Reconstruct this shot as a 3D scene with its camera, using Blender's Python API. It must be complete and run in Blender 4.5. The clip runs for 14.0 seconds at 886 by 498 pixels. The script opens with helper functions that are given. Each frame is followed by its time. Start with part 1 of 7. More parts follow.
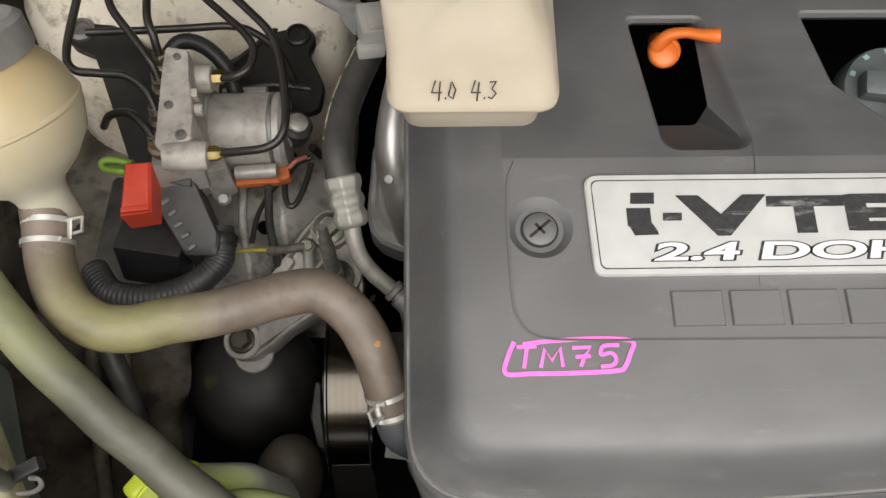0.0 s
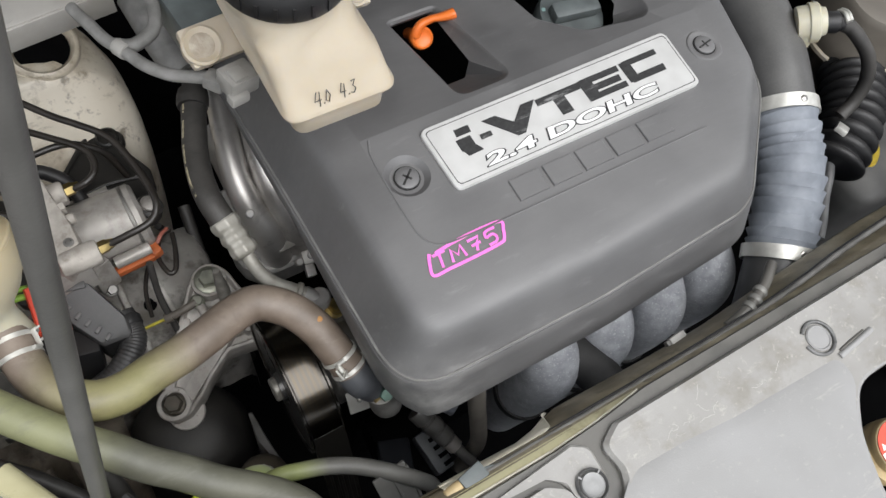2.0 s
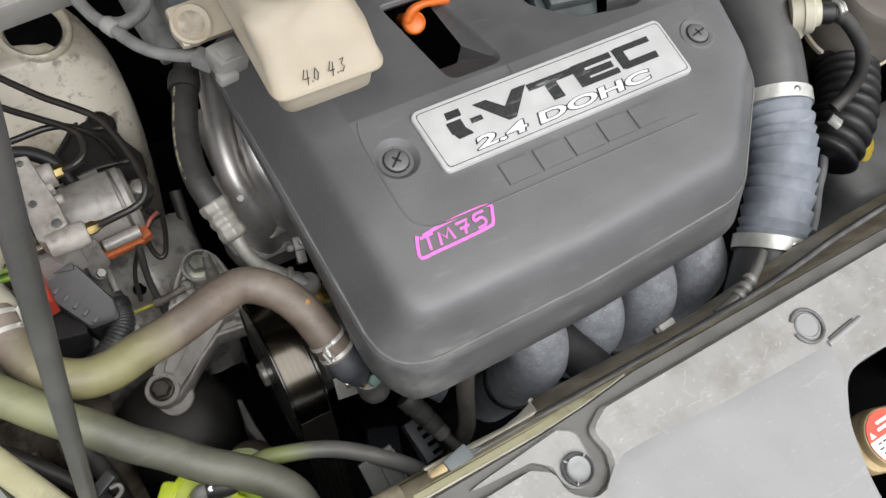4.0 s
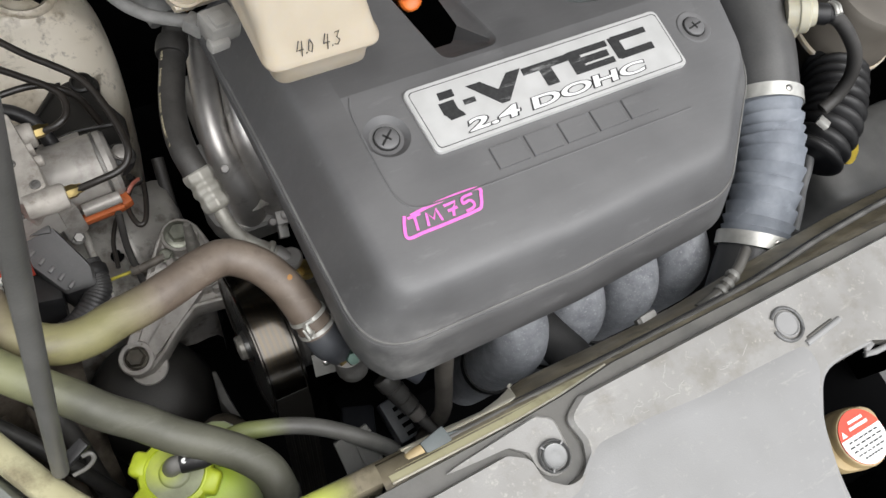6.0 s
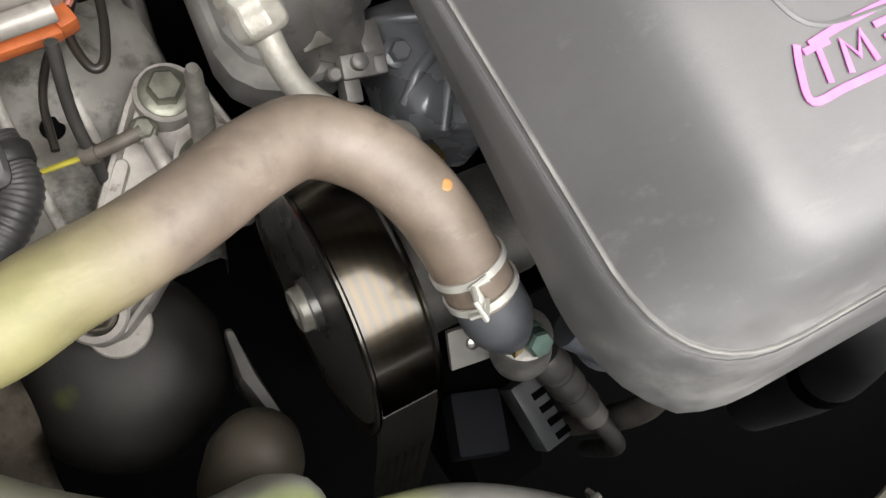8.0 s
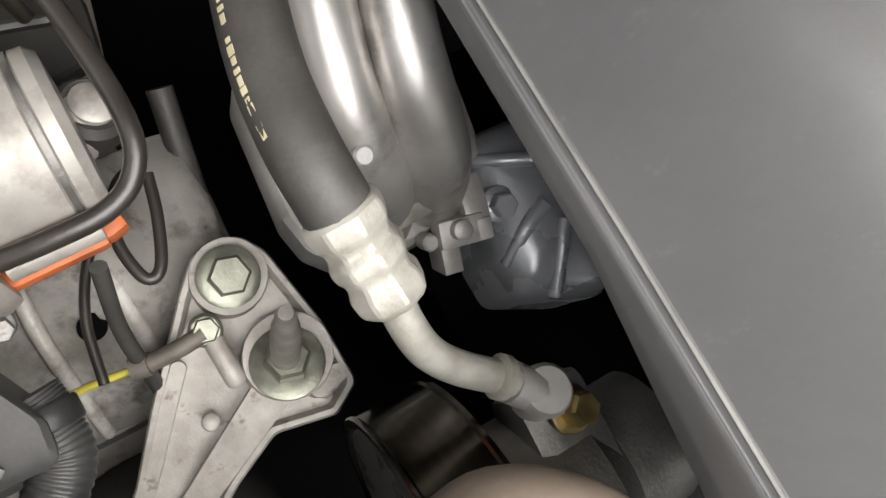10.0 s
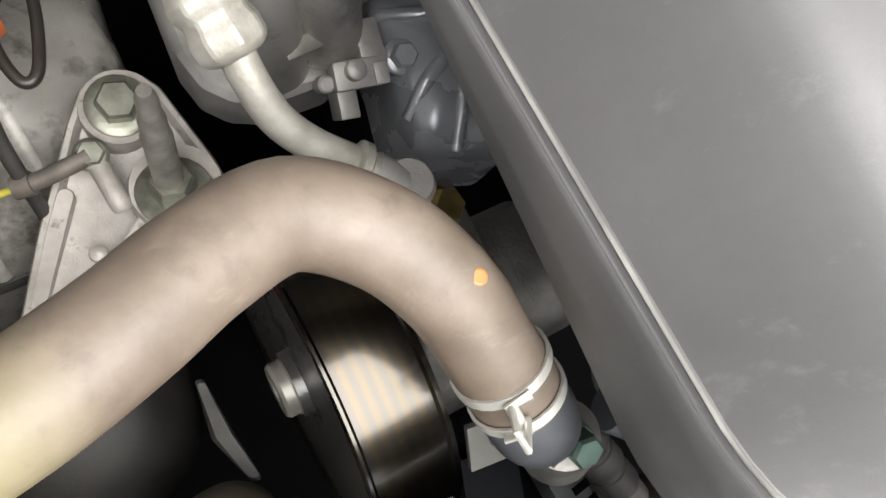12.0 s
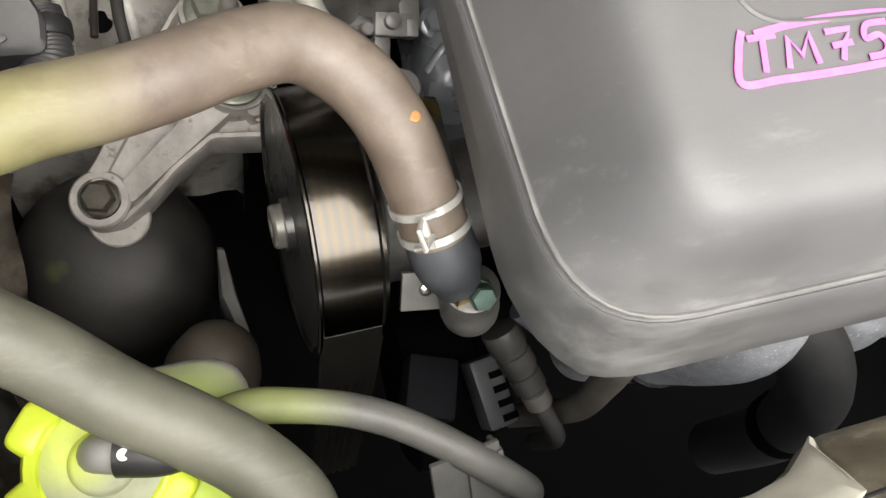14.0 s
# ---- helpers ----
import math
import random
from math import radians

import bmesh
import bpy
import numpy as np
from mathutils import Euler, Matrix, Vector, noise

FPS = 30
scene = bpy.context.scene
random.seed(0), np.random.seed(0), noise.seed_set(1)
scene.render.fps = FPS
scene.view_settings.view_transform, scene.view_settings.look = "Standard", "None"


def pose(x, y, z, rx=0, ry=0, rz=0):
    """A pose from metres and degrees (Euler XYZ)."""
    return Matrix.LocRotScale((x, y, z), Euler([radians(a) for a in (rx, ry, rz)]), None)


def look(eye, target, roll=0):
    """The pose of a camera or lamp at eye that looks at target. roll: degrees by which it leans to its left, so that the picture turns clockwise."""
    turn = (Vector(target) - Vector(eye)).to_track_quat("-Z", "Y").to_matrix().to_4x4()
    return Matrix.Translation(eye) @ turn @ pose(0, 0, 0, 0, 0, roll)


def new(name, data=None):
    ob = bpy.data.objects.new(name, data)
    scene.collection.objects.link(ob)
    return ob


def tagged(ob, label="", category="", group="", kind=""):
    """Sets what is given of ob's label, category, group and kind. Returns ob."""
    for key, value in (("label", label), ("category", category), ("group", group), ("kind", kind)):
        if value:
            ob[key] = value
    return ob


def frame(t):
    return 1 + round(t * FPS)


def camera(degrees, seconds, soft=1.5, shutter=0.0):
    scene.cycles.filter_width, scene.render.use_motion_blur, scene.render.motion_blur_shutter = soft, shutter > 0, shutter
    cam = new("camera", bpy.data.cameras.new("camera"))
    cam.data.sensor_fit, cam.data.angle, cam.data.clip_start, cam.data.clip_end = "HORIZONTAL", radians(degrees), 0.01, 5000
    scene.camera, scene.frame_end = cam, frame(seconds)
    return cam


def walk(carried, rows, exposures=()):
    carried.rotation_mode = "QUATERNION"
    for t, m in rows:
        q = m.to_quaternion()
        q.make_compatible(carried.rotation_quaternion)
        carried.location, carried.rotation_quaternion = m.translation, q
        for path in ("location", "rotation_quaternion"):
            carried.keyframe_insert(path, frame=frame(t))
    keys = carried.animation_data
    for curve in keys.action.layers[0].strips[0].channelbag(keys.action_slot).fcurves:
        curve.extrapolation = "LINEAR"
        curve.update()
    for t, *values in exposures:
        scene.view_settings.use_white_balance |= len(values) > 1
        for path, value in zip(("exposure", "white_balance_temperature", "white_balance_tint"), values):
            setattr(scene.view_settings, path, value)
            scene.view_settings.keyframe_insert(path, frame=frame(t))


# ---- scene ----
cam = camera(58.2, 14.0)
PATH = [
    (0, (-0.002, -0.009, 1.324), (0.051, 0.642, -0.567), 3.7),
    (0.5, (-0.047, -0.001, 1.321), (0.178, 0.595, -0.575), 10.0),
    (1, (-0.1, -0.031, 1.396), (0.412, 0.521, -0.457), 18.7),
    (1.5, (-0.124, -0.062, 1.427), (0.515, 0.526, -0.375), 19.7),
    (2, (-0.121, -0.086, 1.426), (0.533, 0.508, -0.368), 19.5),
    (2.5, (-0.118, -0.099, 1.429), (0.528, 0.5, -0.366), 19.1),
    (5, (-0.123, -0.097, 1.415), (0.552, 0.482, -0.377), 22.5),
    (5.5, (-0.126, -0.094, 1.415), (0.557, 0.47, -0.378), 24.3),
    (6, (-0.123, -0.095, 1.415), (0.567, 0.435, -0.385), 27.2),
    (6.5, (-0.135, -0.094, 1.389), (0.56, 0.382, -0.425), 31.1),
    (6.7, (-0.128, -0.074, 1.357), (0.568, 0.374, -0.463), 33.1),
    (7, (-0.118, -0.045, 1.261), (0.586, 0.343, -0.57), 36.9),
    (7.5, (-0.117, 0.005, 1.161), (0.586, 0.307, -0.687), 42.1),
    (8, (-0.128, 0.044, 1.106), (0.568, 0.258, -0.756), 47.2),
    (8.5, (-0.128, 0.074, 1.1), (0.555, 0.247, -0.771), 49.9),
    (8.7, (-0.124, 0.094, 1.106), (0.565, 0.288, -0.762), 48.1),
    (10.8, (-0.103, 0.189, 1.023), (0.566, 0.206, -0.862), 61.7),
    (11, (-0.101, 0.166, 1.028), (0.589, 0.235, -0.848), 58.5),
    (11.5, (-0.097, 0.133, 1.043), (0.597, 0.156, -0.832), 59.5),
    (12, (-0.099, 0.088, 1.048), (0.588, 0.211, -0.827), 54.2),
    (12.2, (-0.101, 0.079, 1.052), (0.565, 0.194, -0.83), 54.5),
    (12.5, (-0.115, 0.058, 1.056), (0.577, 0.223, -0.813), 52.2),
    (13, (-0.122, 0.031, 1.072), (0.563, 0.255, -0.794), 50.2),
    (13.5, (-0.131, 0.014, 1.1), (0.534, 0.288, -0.766), 48.5),
    (14, (-0.111, 0.0, 1.123), (0.49, 0.312, -0.759), 50.1),
]
walk(cam, [(t, look(eye, target, roll)) for t, eye, target, roll in PATH],
     exposures=[(0, 0.9, 6750, 10), (1.0, 0.98, 6350, 10), (6.5, 0.96, 6400, 10), (7.0, 1.15, 6450, 10), (7.5, 1.66, 6600, 10), (8.0, 1.92, 6650, 10), (12.5, 2.17, 6600, 10), (14, 1.90, 6750, 10)])

# ---- light ----
world = bpy.data.worlds.new("overcast_sky")
scene.world = world
world.use_nodes = True
wn = world.node_tree
sky = wn.nodes.new("ShaderNodeTexSky")
sky.sky_type = "NISHITA"
sky.sun_disc = False
sky.sun_elevation, sky.sun_rotation = radians(66), radians(200)
sky.air_density, sky.dust_density = 1.0, 0.2
soft = wn.nodes.new("ShaderNodeHueSaturation")
soft.inputs["Saturation"].default_value = 0.12
wn.links.new(sky.outputs[0], soft.inputs["Color"])
wn.links.new(soft.outputs[0], wn.nodes["Background"].inputs["Color"])
wn.nodes["Background"].inputs["Strength"].default_value = 0.09
sun = new("sun", bpy.data.lights.new("sun", "SUN"))
sun.data.energy, sun.data.angle, sun.data.color = 2.45, radians(66), (1.0, 0.985, 0.965)
sun.matrix_world = look((0.22, -0.66, 3.0), (0.1, 0.10, 0.95))


# ---- materials ----
def surf(name, col, col2=None, rough=0.5, metal=0.0, scale=60.0, bump=0.1, fine=600.0, spread=0.35, coat=0.0, trans=0.0, sss=0.0, dust=0.0, dust_col=(0.42, 0.39, 0.34), stain_or_bounce=None, scuff=0.0, scuff_col=(0.5, 0.49, 0.46), spec=0.5, spots=(), coat_rough=0.3):
    """A surface with blotches, grain, relief, dust on what faces up, and an optional tint round a place, for stains or
    painted reflected light.
    """
    m = bpy.data.materials.new(name)
    m.use_nodes = True
    n, ln = m.node_tree.nodes, m.node_tree.links
    b = n["Principled BSDF"]
    co = n.new("ShaderNodeNewGeometry")
    col2 = col2 or tuple(c * (1 - spread) for c in col)
    big, small = n.new("ShaderNodeTexNoise"), n.new("ShaderNodeTexNoise")
    for t, s, d in ((big, scale, 5.0), (small, fine, 3.0)):
        t.inputs["Scale"].default_value, t.inputs["Detail"].default_value = s, d
        ln.new(co.outputs["Position"], t.inputs["Vector"])
    ramp = n.new("ShaderNodeValToRGB")
    ramp.color_ramp.elements[0].position, ramp.color_ramp.elements[1].position = 0.35, 0.68
    ramp.color_ramp.elements[0].color, ramp.color_ramp.elements[1].color = (*col2, 1), (*col, 1)
    ln.new(big.outputs["Fac"], ramp.inputs["Fac"])
    out = ramp.outputs["Color"]

    def mix(fac, a, colour):
        x = n.new("ShaderNodeMix")
        x.data_type = "RGBA"
        ln.new(fac, x.inputs["Factor"])
        ln.new(a, x.inputs[6])
        x.inputs[7].default_value = (*colour, 1)
        return x.outputs[2]

    def math_node(op, a, v, clamp=True):
        x = n.new("ShaderNodeMath")
        x.operation, x.use_clamp = op, clamp
        ln.new(a, x.inputs[0])
        if isinstance(v, (int, float)):
            x.inputs[1].default_value = v
        else:
            ln.new(v, x.inputs[1])
        return x.outputs[0]

    if dust:
        sep = n.new("ShaderNodeSeparateXYZ")
        ln.new(co.outputs["Normal"], sep.inputs[0])
        f = math_node("MULTIPLY", sep.outputs["Z"], math_node("ADD", math_node("MULTIPLY", small.outputs["Fac"], 0.35), 0.33))
        f = math_node("MULTIPLY", f, big.outputs["Fac"])
        f = math_node("MULTIPLY", f, dust * 4)
        out = mix(f, out, dust_col)
    if scuff:
        warp = n.new("ShaderNodeMapping")
        warp.inputs["Rotation"].default_value, warp.inputs["Scale"].default_value = (0.3, 0.2, 0.6), (22, 95, 60)
        ln.new(co.outputs["Position"], warp.inputs["Vector"])
        w = n.new("ShaderNodeTexNoise")
        w.inputs["Scale"].default_value, w.inputs["Detail"].default_value, w.inputs["Roughness"].default_value = 1.0, 9.0, 0.72
        ln.new(warp.outputs[0], w.inputs["Vector"])
        f = n.new("ShaderNodeMapRange")
        f.inputs["From Min"].default_value, f.inputs["From Max"].default_value, f.inputs["To Max"].default_value = 0.58, 0.72, scuff
        ln.new(w.outputs["Fac"], f.inputs["Value"])
        out = mix(f.outputs[0], out, scuff_col)
    for size, lo, hi, colour, strength in spots:
        w2 = n.new("ShaderNodeTexNoise")
        w2.inputs["Scale"].default_value, w2.inputs["Detail"].default_value, w2.inputs["Roughness"].default_value = size, 6.0, 0.65
        ln.new(co.outputs["Position"], w2.inputs["Vector"])
        f = n.new("ShaderNodeMapRange")
        f.inputs["From Min"].default_value, f.inputs["From Max"].default_value, f.inputs["To Max"].default_value = lo, hi, strength
        ln.new(w2.outputs["Fac"], f.inputs["Value"])
        out = mix(f.outputs[0], out, colour)
    if stain_or_bounce:
        place, radius, colour, strength = stain_or_bounce
        d = n.new("ShaderNodeVectorMath")
        d.operation = "DISTANCE"
        ln.new(co.outputs["Position"], d.inputs[0])
        d.inputs[1].default_value = place
        f = n.new("ShaderNodeMapRange")
        f.inputs["From Min"].default_value, f.inputs["From Max"].default_value = radius, radius * 0.35
        f.inputs["To Max"].default_value = strength
        ln.new(d.outputs["Value"], f.inputs["Value"])
        patch = math_node("ADD", big.outputs["Fac"], 0.45)
        if scuff:
            blot = n.new("ShaderNodeMapRange")
            blot.inputs["From Min"].default_value, blot.inputs["From Max"].default_value = 0.34, 0.68
            ln.new(w.outputs["Fac"], blot.inputs["Value"])
            patch = math_node("MULTIPLY", patch, math_node("ADD", blot.outputs[0], 0.0 if name.startswith("satin") else 0.55))
        out = mix(math_node("MULTIPLY", f.outputs[0], patch), out, colour)
    ln.new(out, b.inputs["Base Color"])
    r = n.new("ShaderNodeMapRange")
    r.inputs["To Min"].default_value, r.inputs["To Max"].default_value = max(0.03, rough - 0.12), min(1, rough + 0.12)
    ln.new(big.outputs["Fac"], r.inputs["Value"])
    gloss = r.outputs[0]
    if scuff:
        smear = n.new("ShaderNodeMapRange")
        smear.inputs["From Min"].default_value, smear.inputs["From Max"].default_value = 0.35, 0.7
        smear.inputs["To Min"].default_value, smear.inputs["To Max"].default_value = -0.06, 0.12
        ln.new(w.outputs["Fac"], smear.inputs["Value"])
        gloss = math_node("ADD", gloss, smear.outputs[0])
    ln.new(gloss, b.inputs["Roughness"])
    b.inputs["Metallic"].default_value = metal
    b.inputs["Specular IOR Level"].default_value = spec
    b.inputs["Coat Weight"].default_value, b.inputs["Coat Roughness"].default_value = coat, coat_rough
    b.inputs["Transmission Weight"].default_value = trans
    b.inputs["Subsurface Weight"].default_value = sss
    b.inputs["Subsurface Radius"].default_value = (0.01, 0.008, 0.005)
    if bump:
        bp = n.new("ShaderNodeBump")
        bp.inputs["Strength"].default_value, bp.inputs["Distance"].default_value = bump, 0.001
        ln.new(small.outputs["Fac"], bp.inputs["Height"])
        ln.new(bp.outputs[0], b.inputs["Normal"])
    return m


M = {
    "cover": surf("satin_black_plastic", (0.0715, 0.0705, 0.0715), (0.057, 0.056, 0.057), 0.60, scale=14, bump=0.06, fine=1500, dust=0.08, scuff=0.24, scuff_col=(0.28, 0.275, 0.27), dust_col=(0.41, 0.395, 0.38), spec=1.0, coat=0.6, coat_rough=0.56, stain_or_bounce=((0.012, -0.014, 0.882), 0.062, (0.30, 0.295, 0.28), 0.62)),
    "cover_edge": surf("dusty_worn_plastic_edge", (0.24, 0.235, 0.22), (0.13, 0.128, 0.122), 0.6, scale=40, bump=0.1),
    "black": surf("black_plastic", (0.013, 0.013, 0.0145), rough=0.45, scale=40, dust=0.03, spec=0.4),
    # near-black stands in for the shade of deep gaps and recesses
    "deep": surf("shade_black", (0.003, 0.003, 0.0032), rough=0.75, scale=30, dust=0.0, spec=0.03),
    # yellow-green spot on the dome is a painted reflection
    "dome": surf("black_rubber_casing", (0.0090, 0.0082, 0.0077), rough=0.55, scale=30, dust=0.05, stain_or_bounce=((-0.1755, 0.1085, 0.640), 0.0155, (0.44, 0.52, 0.04), 0.75)),
    "rubber": surf("black_rubber", (0.026, 0.0245, 0.0235), rough=0.55, scale=50, dust=0.07, scuff=0.12, scuff_col=(0.2, 0.19, 0.17)),
    # yellow-green tint on both hoses and the cable paints in reflected light
    "hose": surf("aged_brown_rubber", (0.170, 0.128, 0.098), (0.105, 0.078, 0.058), 0.5, scale=38, bump=0.10, dust=0.12, scuff=0.42, spots=((75, 0.56, 0.72, (0.075, 0.058, 0.045), 0.55), (16, 0.5, 0.7, (0.19, 0.155, 0.125), 0.4)), scuff_col=(0.30, 0.26, 0.21), stain_or_bounce=((-0.172, 0.098, 0.893), 0.060, (0.31, 0.32, 0.085), 0.4)),
    "hose2": surf("aged_green_grey_rubber", (0.100, 0.100, 0.073), (0.068, 0.068, 0.049), 0.5, scale=35, bump=0.08, dust=0.06, scuff=0.1, stain_or_bounce=((-0.225, 0.10, 0.91), 0.07, (0.3, 0.31, 0.14), 0.5)),
    "cable": surf("grey_rubber_line", (0.08, 0.08, 0.074), rough=0.5, scale=35, dust=0.1, stain_or_bounce=((-0.10, 0.005, 0.85), 0.035, (0.27, 0.32, 0.06), 0.45)),
    "alu": surf("cast_aluminium", (0.44, 0.425, 0.41), (0.30, 0.285, 0.265), 0.5, 0.5, 60, 0.18, 900),
    # dark plastic whose colour also carries the shade of the panel's groove
    "insert": surf("dark_groove_plastic", (0.088, 0.084, 0.075), (0.052, 0.050, 0.044), 0.42, scale=30, bump=0.08, dust=0.05),
    "stud": surf("dull_grey_plated_steel", (0.30, 0.285, 0.255), (0.18, 0.17, 0.15), 0.42, 0.5, 120, 0.1),
    "steel": surf("worn_steel", (0.5, 0.49, 0.47), (0.36, 0.34, 0.31), 0.32, 1.0, 120, 0.1),
    "zinc": surf("zinc_plated_steel", (0.39, 0.375, 0.335), (0.27, 0.257, 0.222), 0.5, 0.3, 90, 0.25),
    "bolt": surf("olive_plated_bolt", (0.27, 0.275, 0.225), (0.17, 0.17, 0.14), 0.38, 0.7, 150, 0.15),
    "brass": surf("brass", (0.52, 0.4, 0.17), rough=0.38, metal=1.0, scale=150),
    "pulley": surf("bare_pulley_steel", (0.050, 0.045, 0.039), (0.038, 0.034, 0.028), 0.22, 1.0, 14, 0.0, coat=0.5, coat_rough=0.14),
    "pulley_face": surf("dark_pulley_web", (0.085, 0.084, 0.081), (0.05, 0.049, 0.047), rough=0.30, metal=0.6, scale=40),
    "badge": surf("brushed_silver_badge", (0.62, 0.615, 0.60), (0.56, 0.555, 0.54), 0.45, 0.25, 60, 0.05),
    "ink": surf("worn_black_ink", (0.02, 0.02, 0.02), (0.035, 0.035, 0.035), 0.5, scale=300, bump=0, scuff=0.75, scuff_col=(0.45, 0.45, 0.44)),
    "white": surf("white_print", (0.85, 0.85, 0.83), (0.78, 0.78, 0.76), 0.5, bump=0),
    "pink": surf("pink_paint_marker", (0.86, 0.20, 0.62), (0.8, 0.16, 0.55), 0.55, scale=200, bump=0.1),
    "cream": surf("translucent_cream_plastic", (0.52, 0.465, 0.38), (0.46, 0.395, 0.30), 0.4, scale=20, bump=0.03, sss=0.35),
    "yellowed": surf("yellowed_translucent_plastic", (0.50, 0.475, 0.375), (0.45, 0.42, 0.32), 0.4, scale=18, bump=0.03, sss=0.35, stain_or_bounce=((-0.234, 0.213, 0.958), 0.068, (0.52, 0.35, 0.12), 0.95)),
    "body": surf("dusty_cream_body_paint", (0.80, 0.735, 0.62), (0.64, 0.575, 0.46), 0.35, scale=12, bump=0.03, coat=0.3, scuff=0.62, scuff_col=(0.25, 0.205, 0.14), spots=((13, 0.50, 0.66, (0.34, 0.265, 0.16), 0.7), (26, 0.57, 0.66, (0.20, 0.15, 0.09), 0.6), (60, 0.60, 0.70, (0.12, 0.09, 0.06), 0.7))),
    # the flange's yellow-green patch is reflected light put into its colour
    "lip": surf("dusty_olive_cream_flange", (0.27, 0.235, 0.165), (0.11, 0.092, 0.06), 0.42, scale=32, bump=0.06, spots=((60, 0.55, 0.68, (0.06, 0.05, 0.035), 0.7),), scuff=0.35, scuff_col=(0.6, 0.57, 0.47), stain_or_bounce=((-0.09, -0.062, 0.935), 0.036, (0.55, 0.62, 0.10), 0.85)),
    "panel": surf("dusty_grey_plastic", (0.285, 0.282, 0.279), (0.248, 0.245, 0.239), 0.5, scale=16, bump=0.12, fine=900, scuff=0.4, scuff_col=(0.50, 0.48, 0.44), spots=((26, 0.52, 0.70, (0.24, 0.23, 0.215), 0.22), (190, 0.60, 0.72, (0.46, 0.44, 0.40), 0.3))),
    "panel_dirty": surf("dirty_grey_brown_plastic", (0.305, 0.297, 0.283), (0.235, 0.227, 0.212), 0.5, scale=22, bump=0.12, fine=900, scuff=0.5, scuff_col=(0.47, 0.45, 0.40), spots=((34, 0.50, 0.68, (0.17, 0.155, 0.125), 0.6), (210, 0.58, 0.72, (0.50, 0.475, 0.42), 0.45))),
    "lamp_case": surf("dusty_green_grey_plastic", (0.21, 0.225, 0.20), (0.13, 0.14, 0.125), 0.5, scale=25, bump=0.1),
    "duct": surf("satin_dark_duct", (0.05, 0.052, 0.056), rough=0.4, scale=18, dust=0.12),
    "bellows": surf("dusty_blue_grey_rubber", (0.25, 0.27, 0.30), (0.15, 0.165, 0.19), 0.6, scale=45, bump=0.2, scuff=0.5, scuff_col=(0.42, 0.45, 0.49)),
    "runner": surf("speckled_dusty_casting", (0.37, 0.38, 0.40), (0.25, 0.257, 0.272), 0.45, scale=90, bump=0.3, fine=700, spots=((560, 0.58, 0.68, (0.78, 0.79, 0.81), 0.75), (60, 0.5, 0.68, (0.52, 0.53, 0.55), 0.5))),
    "orange": surf("orange_plastic", (0.80, 0.20, 0.035), (0.7, 0.15, 0.025), 0.35, scale=60, bump=0.02),
    "red": surf("red_plastic", (0.75, 0.085, 0.04), (0.65, 0.06, 0.03), 0.4, scale=60, bump=0.03),
    "teal": surf("teal_print", (0.34, 0.52, 0.50), rough=0.5, bump=0),
    "capgrey": surf("dark_grey_cap", (0.11, 0.125, 0.125), rough=0.45, scale=60, bump=0.1),
    "neon": surf("yellow_green_plastic", (0.62, 0.74, 0.03), (0.52, 0.62, 0.03), 0.4, scale=55, bump=0.05, dust=0.05, dust_col=(0.42, 0.42, 0.34)),
    "bottle": surf("dusty_translucent_bottle", (0.50, 0.50, 0.45), (0.38, 0.385, 0.34), 0.4, scale=25, sss=0.2, stain_or_bounce=((-0.13, -0.01, 0.85), 0.06, (0.50, 0.66, 0.03), 0.95)),
    "harness": surf("grey_harness_tape", (0.22, 0.215, 0.205), (0.13, 0.128, 0.12), 0.6, scale=70, bump=0.3),
    "conn": surf("grey_connector", (0.30, 0.29, 0.27), rough=0.5, scale=60),
    "tan": surf("tan_plastic", (0.50, 0.38, 0.20), rough=0.5, scale=60),
    "yellow": surf("yellow_wire", (0.55, 0.48, 0.07), rough=0.4, scale=60),
    "greenwire": surf("green_wire", (0.25, 0.42, 0.05), rough=0.4, scale=60),
    "rod": surf("grey_plastic_sleeve", (0.095, 0.092, 0.086), rough=0.45, scale=30, dust=0.15),
    "rail": surf("dusty_grey_steel_rail", (0.40, 0.385, 0.36), (0.26, 0.245, 0.22), 0.5, 0.2, 18, 0.1),
    "print": surf("yellowed_print", (0.62, 0.55, 0.36), rough=0.6, bump=0),
    "concrete": surf("worn_asphalt", (0.12, 0.118, 0.113), (0.085, 0.083, 0.080), 0.8, scale=3, bump=0.3, fine=90),
}


# ---- mesh tools ----
BASE = {}


def thing(name, base, label, category, group=""):
    ob = new(name)
    ob.location = base
    ob.empty_display_size = 0.01
    BASE[ob.name] = Vector(base)
    return tagged(ob, label, category, group)


def part(name, bm, material, parent=None, label="", smooth=38):
    """Links a bmesh, built in world coordinates, as one mesh object, under a thing or part if given."""
    base = BASE[parent.name] if parent else Vector((0, 0, 0))
    bmesh.ops.translate(bm, verts=bm.verts, vec=-base)
    bmesh.ops.recalc_face_normals(bm, faces=bm.faces)
    me = bpy.data.meshes.new(name)
    for f in bm.faces:
        f.smooth = smooth > 0
    if 0 < smooth < 180:
        lim = radians(smooth)
        for e in bm.edges:
            if len(e.link_faces) == 2 and e.calc_face_angle(0) > lim:
                e.smooth = False
    bm.to_mesh(me)
    bm.free()
    me.materials.append(M[material])
    ob = new(name, me)
    if parent:
        ob.parent = parent
    BASE[ob.name] = base
    if label:
        tagged(ob, label)
    return ob


